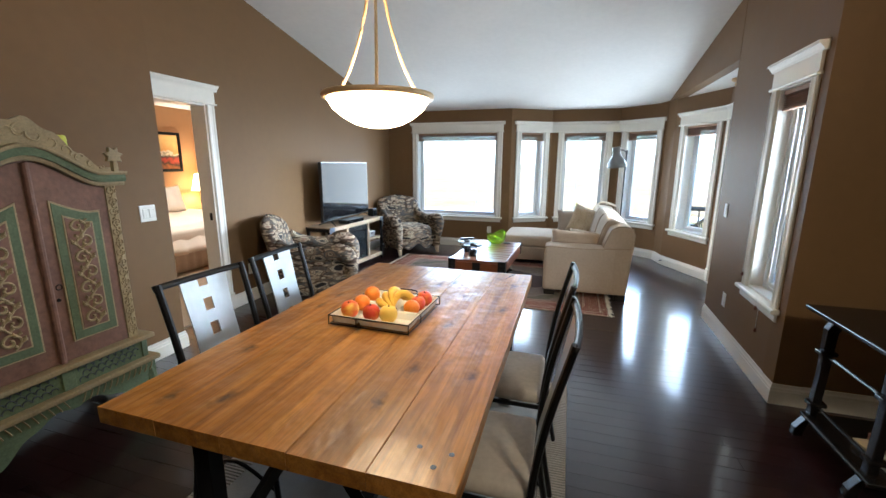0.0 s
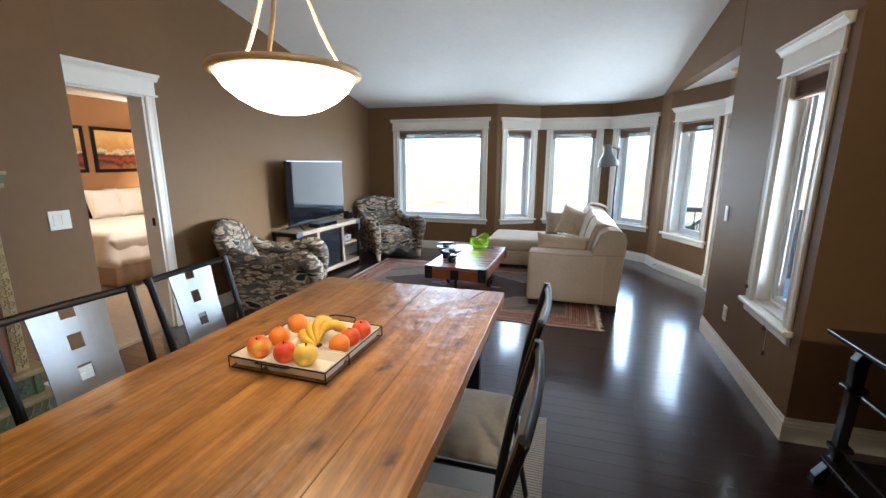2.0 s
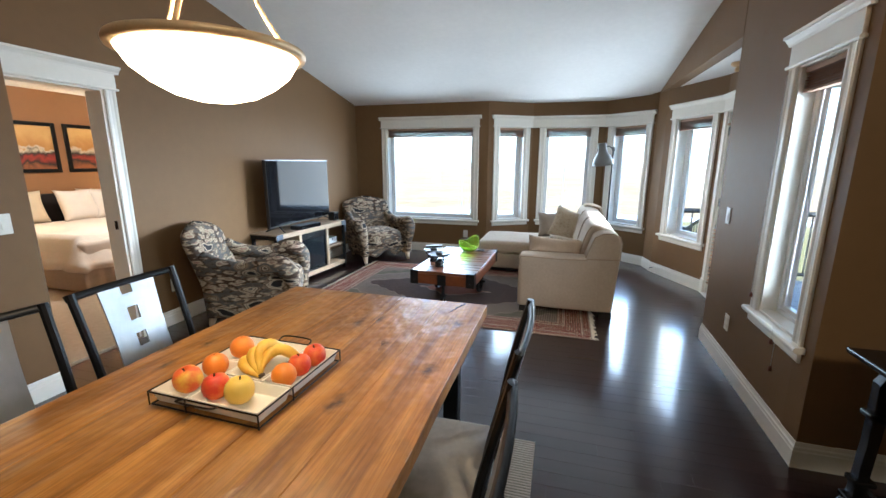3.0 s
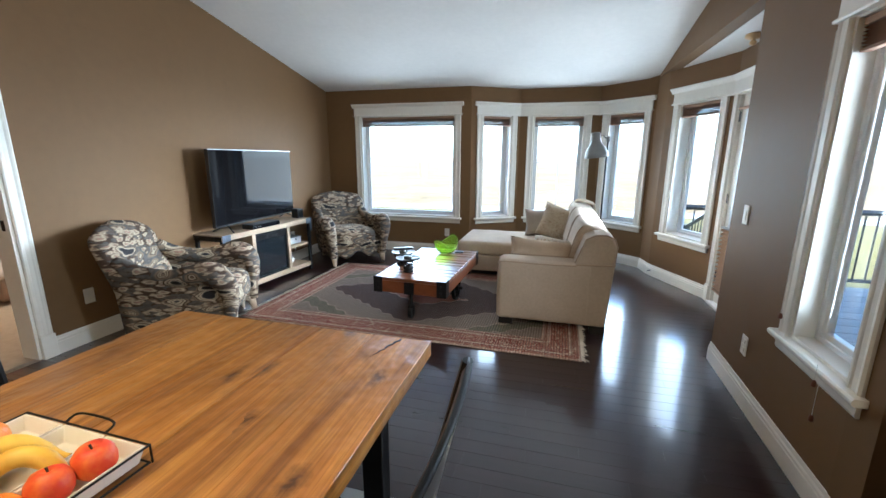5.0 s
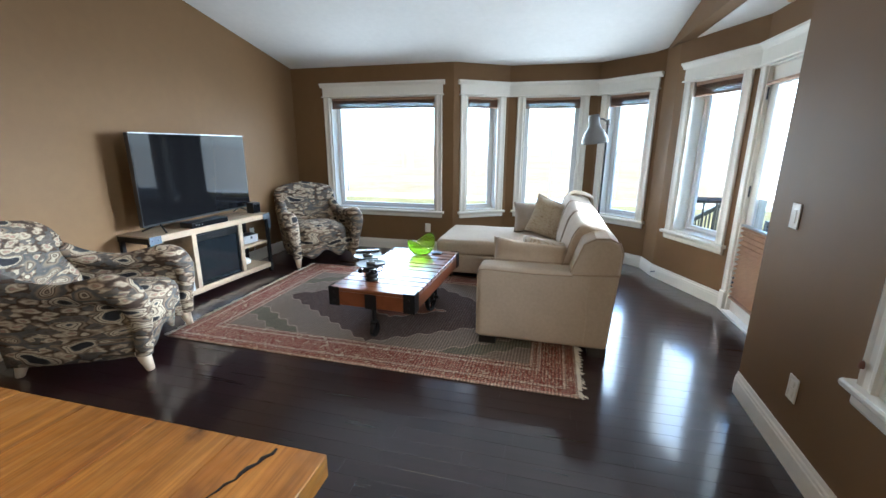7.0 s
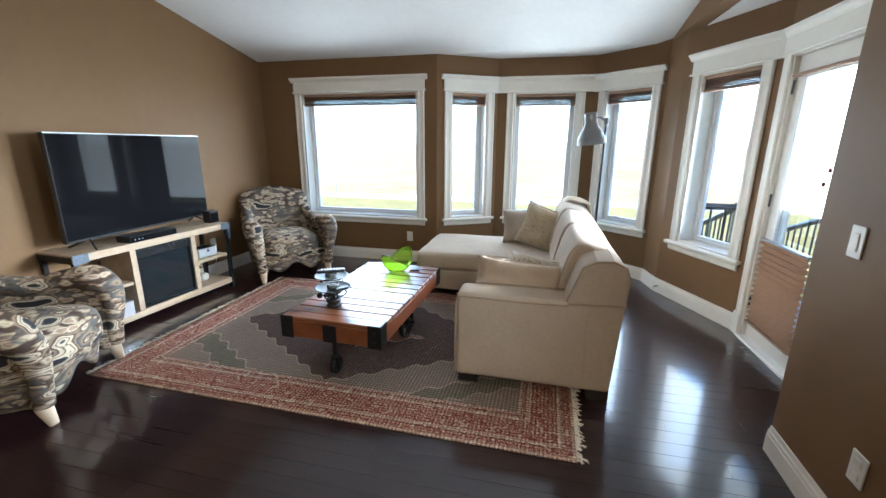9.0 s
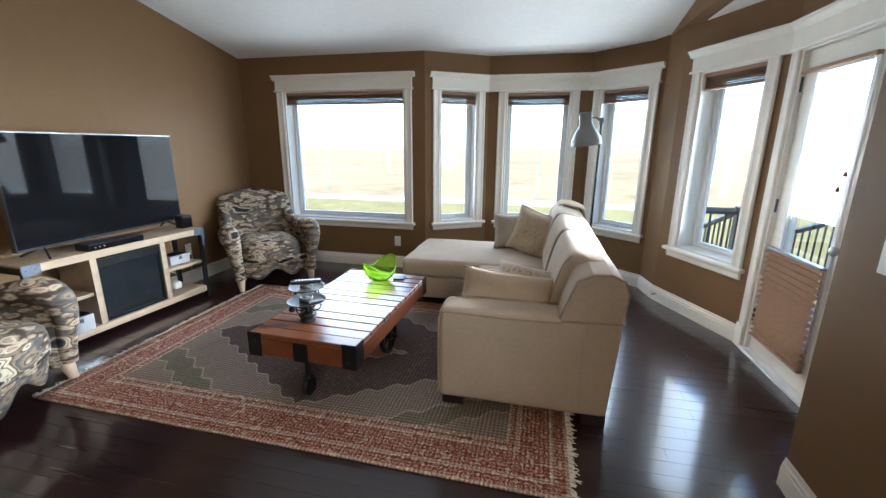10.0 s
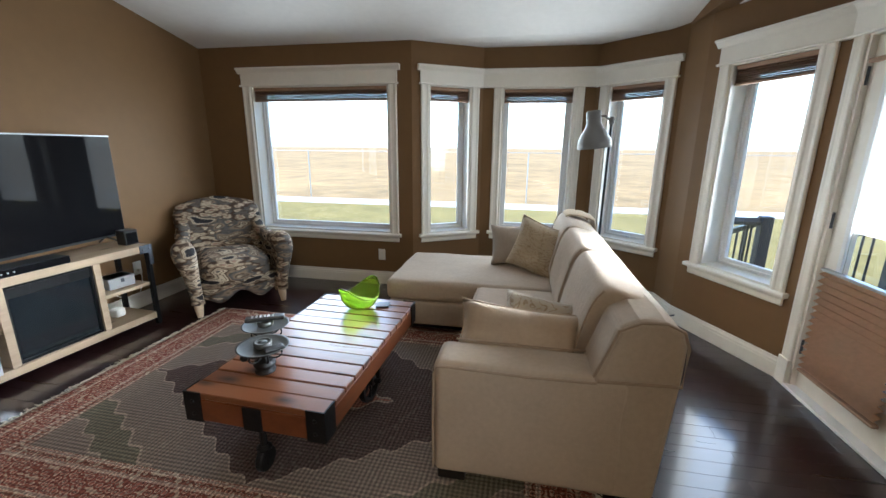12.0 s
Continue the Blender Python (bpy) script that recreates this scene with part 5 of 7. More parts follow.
def wall_plate(p0, p1, s, z, kind, w=0.075, h=0.118):
    """An outlet or a switch on its plate."""
    m, ln = wall_frame(p0, p1)
    name = "wall_outlet" if kind == "outlet" else "light_switch"
    e = empty(name, m @ pose(s, 0, z), "white plastic wall outlet plate" if kind == "outlet" else "white plastic rocker switch plate", "outlet" if kind == "outlet" else "light switch")
    part("plate", rbox(-w / 2, -0.007, -h / 2, w / 2, -0.0005, h / 2, 0.003, 2), WHITE_PLASTIC, e)
    k = max(1, round(w / 0.075)) if kind != "outlet" else 1
    for i in range(k):
        c = (i - (k - 1) / 2) * 0.046
        if kind == "outlet":
            for dz in (-0.024, 0.024):
                part("socket", rbox(-0.017, -0.0095, dz - 0.015, 0.017, -0.006, dz + 0.015, 0.004, 2), WHITE_PLASTIC, e)
        else:
            part("rocker", rbox(c - 0.016, -0.0105, -0.033, c + 0.016, -0.006, 0.033, 0.003, 2), WHITE_PLASTIC, e)
    return e


television()
tv_stand()
def _front_strip(e, w, d, h):
    part("front_panel", box(w / 2 - 0.001, -d / 2 + 0.004, 0.004, w / 2 + 0.002, d / 2 - 0.004, h - 0.004), SCREEN, e)
    for k in range(3):
        part("button", lathe([(0.005, 0), (0.004, 0.003)], 8, m=pose(w / 2 + 0.002, -d / 2 + 0.04 + 0.03 * k, h / 2, 0, 90, 0)), SILVER, e)
small_box("media_player", "slim black media player on the television stand", "media player", pose(-2.435, 5.45, 0.667, 0, 0, -4), (0.15, 0.40, 0.05), BLACK_PLASTIC, _front_strip)
def _grille(e, w, d, h):
    part("grille", rbox(w / 2 - 0.002, -d / 2 + 0.008, 0.008, w / 2 + 0.004, d / 2 - 0.008, h - 0.02, 0.003, 1), SCREEN, e)
small_box("speaker", "small black loudspeaker on the television stand", "speaker", pose(-2.47, 6.165, 0.667, 0, 0, -8), (0.10, 0.10, 0.115), BLACK_PLASTIC, _grille)
def _lid(e, w, d, h):
    part("lid", rbox(-w / 2 - 0.002, -d / 2 - 0.002, h - 0.018, w / 2 + 0.002, d / 2 + 0.002, h, 0.004, 1), SILVER, e)
    part("clasp", box(w / 2 + 0.002, -0.012, h - 0.04, w / 2 + 0.006, 0.012, h - 0.012), STEEL, e)
small_box("silver_case", "silver metal case on the stand's shelf", "case", pose(-2.49, 6.03, 0.361, 0, 0, -8), (0.14, 0.19, 0.085), SILVER, _lid)
small_box("white_box", "pale grey box in the stand's lower cubby", "box", pose(-2.46, 5.10, 0.111, 0, 0, -4), (0.18, 0.17, 0.12), SILVER, _lid)
small_box("white_cup", "small white jar on the stand's bottom board", "jar", pose(-2.52, 6.02, 0.111, 0, 0, 0), (0.08, 0.08, 0.07), WHITE_PLASTIC, None, 0.02)
cord = empty("power_cord", pose(XL, 6.475, 0), "white power cord hanging from the wall outlet", "cord")
part("plug", rbox(0.004, -0.014, 0.325, 0.034, 0.014, 0.352, 0.004, 2), WHITE_PLASTIC, cord)
part("cable", tube(curve_pts([(0.030, 0, 0.338), (0.055, -0.02, 0.25), (0.070, -0.10, 0.13), (0.075, -0.22, 0.16), (0.060, -0.30, 0.22)], 6), 0.0032, seg=6), WHITE_PLASTIC, cord, smooth=True)
armchair(pose(-2.235, 4.27, 0, 0, 0, 27), "paisley upholstered armchair with rolled arms near the doorway")
armchair(pose(-2.155, 6.88, 0, 0, 0, -42), "paisley upholstered armchair with rolled arms by the picture window")
sofa()
coffee_table()
persian_rug()
hat_figure(pose(-0.605, 5.12, 0.387) @ Matrix.Diagonal((1.05, 1.05, 1.1, 1)))
hat_figure(pose(-0.735, 5.335, 0.387, 0, 0, 50) @ Matrix.Diagonal((1.05, 1.05, 1.1, 1)))
remote_control(pose(-0.735, 5.335, 0.542, 0, 0, -60), "black remote control lying on the metal ornament", (0.05, 0.19, 0.022))
remote_control(pose(-0.535, 5.10, 0.5125, 0, 0, -40), "small dark remote control leaning on the ornament's disc", (0.045, 0.09, 0.016), False)
remote_control(pose(-0.33, 6.02, 0.386, 0, 0, -80), "small dark coaster lying beside the green bowl", (0.09, 0.09, 0.012), False)
glass_bowl()
floor_lamp()
scatter_pillow("taupe lumbar pillow leaning on the sofa's arm", LINEN_TAN, 0.58, 0.30, 0.20, pose(0.57, 5.315, 0.575, -30, 3, -4), 1, LINEN_TAN)
scatter_pillow("cream floral pillow behind the lumbar pillow", FLORAL, 0.42, 0.32, 0.14, pose(0.68, 5.50, 0.565, -42, 6, -8), 2)
scatter_pillow("plain grey pillow on the chaise", LINEN_GREY, 0.40, 0.36, 0.14, pose(0.50, 7.10, 0.60, -14, 0, 12), 3)
scatter_pillow("cream pillow printed with brown script", SCRIPT, 0.45, 0.43, 0.14, pose(0.70, 6.86, 0.635, -14, 14, -28), 4, LINEN_TAN)
# throw over the sofa's far corner
def throw_fn(u, v):
    x = 0.80 + 0.40 * u
    prof = 0.80 + 0.055 * math.sin(math.pi * min(1, max(0, (u - 0.05) / 0.9))) - (0.28 * (0.30 - u) / 0.30 if u < 0.30 else 0) - (0.20 * (u - 0.88) / 0.12 if u > 0.88 else 0)
    return Vector((x, 7.05 + 0.24 * v + 0.012 * math.sin(u * 20), prof + 0.045 + 0.008 * math.sin(v * 18 + u * 6)))
ob = mesh_ob("throw_blanket", grid_surface(throw_fn, 24, 14), plain("cream_throw", (0.60, 0.50, 0.36), 0.95, vary=0.1, scale=12, bump=0.5, bscale=250), smooth=True)
so = ob.modifiers.new("thick", "SOLIDIFY")
so.thickness = 0.012
tagged(ob, "cream knitted throw folded over the sofa's back", "throw")
blind((XL, YB), P[0], W1), blind(P[0], P[1], W2), blind(P[1], P[2], W3), blind(P[2], P[3], W4), blind(P[4], P[5], W5), blind(RW0, RW1, WR)
wall_plate((XL, YB), P[0], 1.915, 0.32, "outlet")
wall_plate((XL, left_y0), (XL, YB), 1.12, 0.36, "outlet")
wall_plate((XL, left_y0), (XL, YB), 3.72, 0.36, "outlet")
wall_plate(RW0, RW1, 0.52, 0.345, "outlet")
wall_plate(RW0, RW1, 0.24, 1.085, "switch")
wall_plate((-2.47, -3.4), (-2.47, left_y0), 5.99, 1.115, "switch", w=0.118)


# ---- dining side ----
def pine_mat(name):
    """Honey-stained old pine along y: soft broad grain, fine pores, sparse dark knots and scars, a hand-worn uneven face."""
    m, n, l, b = mat_new(name)
    tc, oi, add = n.new("ShaderNodeTexCoord"), n.new("ShaderNodeObjectInfo"), n.new("ShaderNodeVectorMath")
    ofs = n.new("ShaderNodeVectorMath")
    ofs.operation, ofs.inputs[0].default_value = "SCALE", (13.0, 37.0, 5.0)
    l.new(oi.outputs["Random"], ofs.inputs["Scale"])
    l.new(tc.outputs["Object"], add.inputs[0]), l.new(ofs.outputs[0], add.inputs[1])
    def mapped(sx, sy, sz):
        q = n.new("ShaderNodeMapping")
        q.inputs["Scale"].default_value = (sx, sy, sz)
        l.new(add.outputs[0], q.inputs["Vector"])
        return q.outputs[0]
    def noise_of(vec, scale, detail=3.0, dist=0.0):
        q = n.new("ShaderNodeTexNoise")
        q.inputs["Scale"].default_value, q.inputs["Detail"].default_value, q.inputs["Distortion"].default_value = scale, detail, dist
        l.new(vec, q.inputs["Vector"])
        return q.outputs["Fac"]
    def ramp(val, stops):
        cr = n.new("ShaderNodeValToRGB")
        for i, (p, c) in enumerate(stops):
            e = cr.color_ramp.elements[i] if i < 2 else cr.color_ramp.elements.new(p)
            e.position, e.color = p, (*c, 1) if isinstance(c, tuple) else (c, c, c, 1)
        l.new(val, cr.inputs["Fac"])
        return cr.outputs["Color"]
    def mix(fac, a, c, mode="MIX"):
        q = n.new("ShaderNodeMix")
        q.data_type, q.blend_type = "RGBA", mode
        for key, v in (("Factor", fac), ("A", a), ("B", c)):
            if isinstance(v, (int, float)):
                q.inputs[key].default_value = v
            elif isinstance(v, tuple):
                q.inputs[key].default_value = (*v, 1)
            else:
                l.new(v, q.inputs[key])
        return q.outputs["Result"]
    broad = noise_of(mapped(4.0, 0.8, 4.0), 2.2, 3.0, 0.5)
    grain = noise_of(mapped(1.0, 0.07, 1.0), 26.0, 5.0, 0.7)
    pores = noise_of(mapped(1.0, 0.03, 1.0), 190.0, 3.0)
    blotch = noise_of(mapped(1.0, 0.45, 1.0), 5.0, 4.0, 0.8)
    col = ramp(grain, [(0.30, (0.27, 0.106, 0.017)), (0.50, (0.42, 0.185, 0.031)), (0.70, (0.55, 0.27, 0.052))])
    col = mix(0.75, col, ramp(broad, [(0.3, 0.72), (0.7, 1.25)]), "MULTIPLY")
    col = mix(0.45, col, ramp(pores, [(0.38, 0.55), (0.55, 1.05)]), "MULTIPLY")
    col = mix(ramp(blotch, [(0.60, 0.0), (0.74, 0.75)]), col, (0.135, 0.052, 0.014))
    tone = n.new("ShaderNodeMapRange")
    tone.inputs["To Min"].default_value, tone.inputs["To Max"].default_value = 0.84, 1.14
    l.new(oi.outputs["Random"], tone.inputs["Value"])
    sc = n.new("ShaderNodeVectorMath")
    sc.operation = "SCALE"
    l.new(col, sc.inputs[0]), l.new(tone.outputs[0], sc.inputs["Scale"])
    col = sc.outputs[0]
    # knots: only some cells hold one
    vo, sep, has, kn = n.new("ShaderNodeTexVoronoi"), n.new("ShaderNodeSeparateColor"), n.new("ShaderNodeMath"), n.new("ShaderNodeMath")
    vo.voronoi_dimensions, vo.inputs["Scale"].default_value = "2D", 1.0
    wob = n.new("ShaderNodeVectorMath")
    wob.operation, wob.inputs[1].default_value = "MULTIPLY_ADD", (0.30, 0.30, 0.0)
    nz = n.new("ShaderNodeTexNoise")
    nz.inputs["Scale"].default_value = 30.0
    l.new(add.outputs[0], nz.inputs["Vector"])
    l.new(nz.outputs["Color"], wob.inputs[0]), l.new(mapped(6.5, 3.4, 1.0), wob.inputs[2]), l.new(wob.outputs[0], vo.inputs["Vector"])
    l.new(vo.outputs["Color"], sep.inputs[0])
    has.operation, has.inputs[1].default_value = "LESS_THAN", 0.34
    l.new(sep.outputs[0], has.inputs[0])
    kn.operation = "MULTIPLY"
    l.new(has.outputs[0], kn.inputs[0]), l.new(ramp(vo.outputs["Distance"], [(0.03, 0.92), (0.10, 0.45), (0.20, 0.0)]), kn.inputs[1])
    col = mix(kn.outputs[0], col, (0.055, 0.020, 0.007))
    l.new(col, b.inputs["Base Color"])
    rr = n.new("ShaderNodeMapRange")
    rr.inputs["To Min"].default_value, rr.inputs["To Max"].default_value = 0.22, 0.50
    l.new(blotch, rr.inputs["Value"]), l.new(rr.outputs[0], b.inputs["Roughness"])
    b.inputs["Coat Weight"].default_value, b.inputs["Coat Roughness"].default_value = 0.55, 0.22
    dents = noise_of(mapped(1.0, 0.6, 1.0), 14.0, 2.0)
    h = n.new("ShaderNodeMath")
    h.operation, h.inputs[1].default_value = "MULTIPLY_ADD", 0.22
    l.new(grain, h.inputs[0]), l.new(dents, h.inputs[2])
    h2 = n.new("ShaderNodeMath")
    h2.operation, h2.inputs[1].default_value = "MULTIPLY_ADD", -0.10
    l.new(kn.outputs[0], h2.inputs[0]), l.new(h.outputs[0], h2.inputs[2])
    bp = n.new("ShaderNodeBump")
    bp.inputs["Strength"].default_value, bp.inputs["Distance"].default_value = 0.8, 0.014
    l.new(h2.outputs[0], bp.inputs["Height"]), l.new(bp.outputs[0], b.inputs["Normal"])
    return m


PINE = pine_mat("reclaimed_pine_plank")
BRUSHED = plain("brushed_steel", (0.46, 0.475, 0.49), 0.38, metal=0.85, vary=0.08, scale=3, bump=0.1, bscale=300)
SUEDE = plain("grey_beige_suede", (0.54, 0.49, 0.43), 0.9, vary=0.14, scale=5, bump=0.3, bscale=300, spec=0.15)
RUGGREY = plain("grey_woven_rug", (0.34, 0.34, 0.33), 0.95, vary=0.10, scale=14, bump=0.6, bscale=350, spec=0.1)
RIB_LIGHT = plain("ribbed_border_pale", (0.40, 0.37, 0.33), 0.95, vary=0.12, scale=30, bump=0.5, bscale=300)
RIB_DARK = plain("ribbed_border_dark", (0.10, 0.09, 0.085), 0.95, vary=0.12, scale=30)
CERAMIC = plain("white_ceramic", (0.80, 0.77, 0.70), 0.18, vary=0.02)
BRONZE = plain("brushed_bronze", (0.70, 0.52, 0.30), 0.45, metal=0.35, vary=0.1)


def dining_table():
    t = empty("dining_table", pose(-0.278, 2.04, 0.009), "rustic wide-plank pine dining table with black legs", "table")
    W, L, zt, th = 1.085, 1.85, 0.776, 0.052
    rnd = random.Random(3)
    cuts = [-0.5425, -0.325, -0.10, 0.105, 0.325, 0.5425]
    for i, (a, b) in enumerate(zip(cuts, cuts[1:])):
        bm = bmesh.new()
        n = 22
        rows = []
        for k in range(n + 1):
            y = -L / 2 + L * k / n
            wob = lambda q: 0.004 * noise.noise(Vector((q * 9.0, y * 3.0, i)))
            xa = a + 0.0006 + (wob(1) if i == 0 else 0.0008 * wob(3))
            xb = b - 0.0006 + (wob(2) if i == len(cuts) - 2 else 0.0008 * wob(4))
            ye = y + (0.006 * noise.noise(Vector((i * 5.0, k, 0))) if k in (0, n) else 0)
            dz = 0.0015 * noise.noise(Vector((i * 3.0, y * 2.5, 5))) - 0.001 * (i % 2)
            rows.append([bm.verts.new(p) for p in ((xa + 0.0018, ye, zt + dz), (xb - 0.0018, ye, zt + dz), (xb, ye, zt + dz - 0.0022), (xb, ye, zt - th), (xa, ye, zt - th), (xa, ye, zt + dz - 0.0022))])
        for p, q in zip(rows, rows[1:]):
            for k in range(6):
                bm.faces.new((p[k], p[(k + 1) % 6], q[(k + 1) % 6], q[k]))
        bm.faces.new(rows[0][::-1]), bm.faces.new(rows[-1])
        part("plank", bm, PINE, t)
    for x, y in ((0.500, 0.115), (0.470, 0.062), (0.415, 0.120)):
        part("screw", lathe([(0.0005, zt + 0.0012), (0.006, zt + 0.0012), (0.0075, zt + 0.0004), (0.008, zt - 0.003)], 12, m=pose(x, -L / 2 + y, 0), cap=False), STEEL, t, "flat steel screw head")
    # open split at a plank's far end
    rs = random.Random(8)
    split = [(0.437 - 0.05 * k / 10 + rs.uniform(-0.004, 0.004), L / 2 - 0.012 - 0.15 * k / 10, zt + 0.0012) for k in range(11)]
    part("split", tube(split, [0.003, 0.005, 0.006, 0.004, 0.006, 0.005, 0.003, 0.004, 0.003, 0.002, 0.001], seg=6, flat=0.25), DARK_FOOT, t, "dark open split in the plank")
    for s in (-1, 1):
        y = s * (L / 2 - 0.24)
        for x in (-0.43, 0.43):
            part("leg", box(x - 0.035, y - 0.03, 0.0, x + 0.035, y + 0.03, zt - th - 0.001), BLACK_METAL, t, bevel=0.004)
        part("foot_rail", box(-0.394, y - 0.025, 0.06, 0.394, y + 0.025, 0.11), BLACK_METAL, t, bevel=0.003)
        part("top_rail", box(-0.394, y - 0.025, zt - th - 0.06, 0.394, y + 0.025, zt - th - 0.001), BLACK_METAL, t, bevel=0.003)
        for q in (-1, 1):
            part("brace", tube([(q * 0.38, y, 0.10), (q * 0.02, y, zt - th - 0.06)], 0.024, seg=4), BLACK_METAL, t)
    part("stretcher", box(-0.03, -L / 2 + 0.27, 0.065, 0.03, L / 2 - 0.27, 0.105), BLACK_METAL, t, bevel=0.003)
    return t


def dining_chair():
    """Black metal chair with a curved back, a brushed steel splat with square cut-outs and a suede seat. Front faces +x."""
    c = empty("dining_chair", None, "black metal dining chair with a brushed steel splat and suede seat", "chair", "chairs round the dining table")
    part("seat", puff(rbox(-0.20, -0.205, 0.435, 0.22, 0.205, 0.495, 0.028, 4, 2), 0.004, 2), SUEDE, c, "grey-beige suede seat", smooth=True)
    bm = tube([(-0.20, -0.20, 0.43), (0.21, -0.205, 0.43), (0.21, 0.205, 0.43), (-0.20, 0.20, 0.43), (-0.20, -0.20, 0.43)], 0.011, seg=8)
    part("seat_frame", bm, BLACK_METAL, c)
    for s in (-1, 1):
        pts = curve_pts([(-0.265, s * 0.20, 0.0), (-0.225, s * 0.20, 0.22), (-0.205, s * 0.20, 0.43), (-0.235, s * 0.205, 0.70), (-0.305, s * 0.21, 0.995)], 6)
        part("upright", tube(pts, 0.016, seg=8, flat=0.75), BLACK_METAL, c)
        part("front_leg", tube(curve_pts([(0.20, s * 0.195, 0.43), (0.185, s * 0.195, 0.25), (0.215, s * 0.205, 0.0)], 6), 0.012, seg=8), BLACK_METAL, c)
    part("side_stretcher", tube(curve_pts([(-0.235, -0.198, 0.18), (-0.02, -0.19, 0.26), (0.19, -0.195, 0.18)], 5), 0.008, seg=6), BLACK_METAL, c)
    part("side_stretcher", tube(curve_pts([(-0.235, 0.198, 0.18), (-0.02, 0.19, 0.26), (0.19, 0.195, 0.18)], 5), 0.008, seg=6), BLACK_METAL, c)
    # top rail: a flat band bowed to the back
    def band(u, v):
        y = -0.225 + 0.45 * u
        bow = 0.014 * (1 - (2 * u - 1) ** 2)
        return Vector((-0.292 - bow - 0.012 * v, y, 0.974 + 0.022 * v))
    ob = part("top_rail", grid_surface(band, 18, 2), BLACK_METAL, c, smooth=True)
    so = ob.modifiers.new("thick", "SOLIDIFY")
    so.thickness = 0.012
    # splat with square holes
    nu, nv = 10, 26
    def sp(u, v):
        y = -0.118 + 0.236 * u
        z = 0.50 + 0.47 * v
        x = -0.20 - 0.10 * v ** 1.6 - 0.045 * math.sin(math.pi * v) * 0.4 - 0.014 * v * (1 - (2 * u - 1) ** 2) - 0.01
        return Vector((x, y * (1 - 0.08 * math.sin(math.pi * v)), z))
    bm = bmesh.new()
    vs = [[bm.verts.new(sp(i / nu, j / nv)) for j in range(nv + 1)] for i in range(nu + 1)]
    holes = [(4, 6, 24, 26), (4, 6, 18, 21), (4, 6, 12, 15), (4, 6, 6, 9)]
    for i in range(nu):
        for j in range(nv):
            if not any(a <= i < b and p <= j < q for a, b, p, q in holes):
                bm.faces.new((vs[i][j], vs[i + 1][j], vs[i + 1][j + 1], vs[i][j + 1]))
    bmesh.ops.delete(bm, geom=[v for v in bm.verts if not v.link_faces], context="VERTS")
    ob = part("splat", bm, BRUSHED, c, "brushed steel splat with square cut-outs")
    so = ob.modifiers.new("thick", "SOLIDIFY")
    so.thickness = 0.005
    return c


def dining_rug():
    x0, y0, x1, y1 = -1.10, 1.02, 0.53, 3.06
    r = empty("dining_rug", pose(0, 0, 0), "grey flat-woven rug with a ribbed border under the table", "rug")
    part("rug_centre", box(x0 + 0.13, y0 + 0.02, 0.0, x1 - 0.13, y1 - 0.02, 0.008), RUGGREY, r)
    for a, b in ((x0, x0 + 0.13), (x1 - 0.13, x1)):
        part("border_backing", box(a, y0, 0.0, b, y1, 0.006), RIB_DARK, r)
        bm = bmesh.new()
        n = 120
        for i in range(n):
            y = y0 + (y1 - y0) * i / n
            box(a + 0.004, y + 0.003, 0.0062, b - 0.002, y + 0.013, 0.0095, bm)
        part("border_rib", bm, RIB_LIGHT, r, "pale ribs of the border")["kind"] = "stuff"
    return r


def fruit_mat(name, c1, c2, scale=3.0, rough=0.3, bump=0.0, lo=0.42, hi=0.60):
    m, n, l, b = mat_new(name)
    tc, nz, cr = n.new("ShaderNodeTexCoord"), n.new("ShaderNodeTexNoise"), n.new("ShaderNodeValToRGB")
    nz.inputs["Scale"].default_value, nz.inputs["Detail"].default_value = scale * 6, 5
    l.new(tc.outputs["Object"], nz.inputs["Vector"])
    cr.color_ramp.elements[0].position, cr.color_ramp.elements[0].color = lo, (*c1, 1)
    cr.color_ramp.elements[1].position, cr.color_ramp.elements[1].color = hi, (*c2, 1)
    l.new(nz.outputs["Fac"], cr.inputs["Fac"]), l.new(cr.outputs["Color"], b.inputs["Base Color"])
    b.inputs["Roughness"].default_value = rough
    n3, bp = n.new("ShaderNodeTexNoise"), n.new("ShaderNodeBump")
    n3.inputs["Scale"].default_value = 260
    l.new(tc.outputs["Object"], n3.inputs["Vector"]), l.new(n3.outputs["Fac"], bp.inputs["Height"])
    bp.inputs["Strength"].default_value, bp.inputs["Distance"].default_value = bump, 0.002
    l.new(bp.outputs[0], b.inputs["Normal"])
    return m


APPLE_RY = fruit_mat("red_yellow_apple_skin", (0.70, 0.12, 0.02), (0.80, 0.48, 0.04), rough=0.45)
APPLE_R = fruit_mat("red_apple_skin", (0.66, 0.05, 0.012), (0.78, 0.20, 0.025), rough=0.45)
APPLE_Y = fruit_mat("yellow_apple_skin", (0.78, 0.52, 0.07), (0.82, 0.58, 0.11), rough=0.45)
ORANGE = fruit_mat("orange_peel", (0.80, 0.22, 0.01), (0.85, 0.28, 0.015), rough=0.4, bump=0.5)
BANANA = fruit_mat("banana_peel", (0.72, 0.42, 0.03), (0.80, 0.54, 0.06), rough=0.45)
STEM = plain("brown_stem", (0.05, 0.03, 0.015), 0.8)


TRAY_X, TRAY_Y = -0.322, 2.048


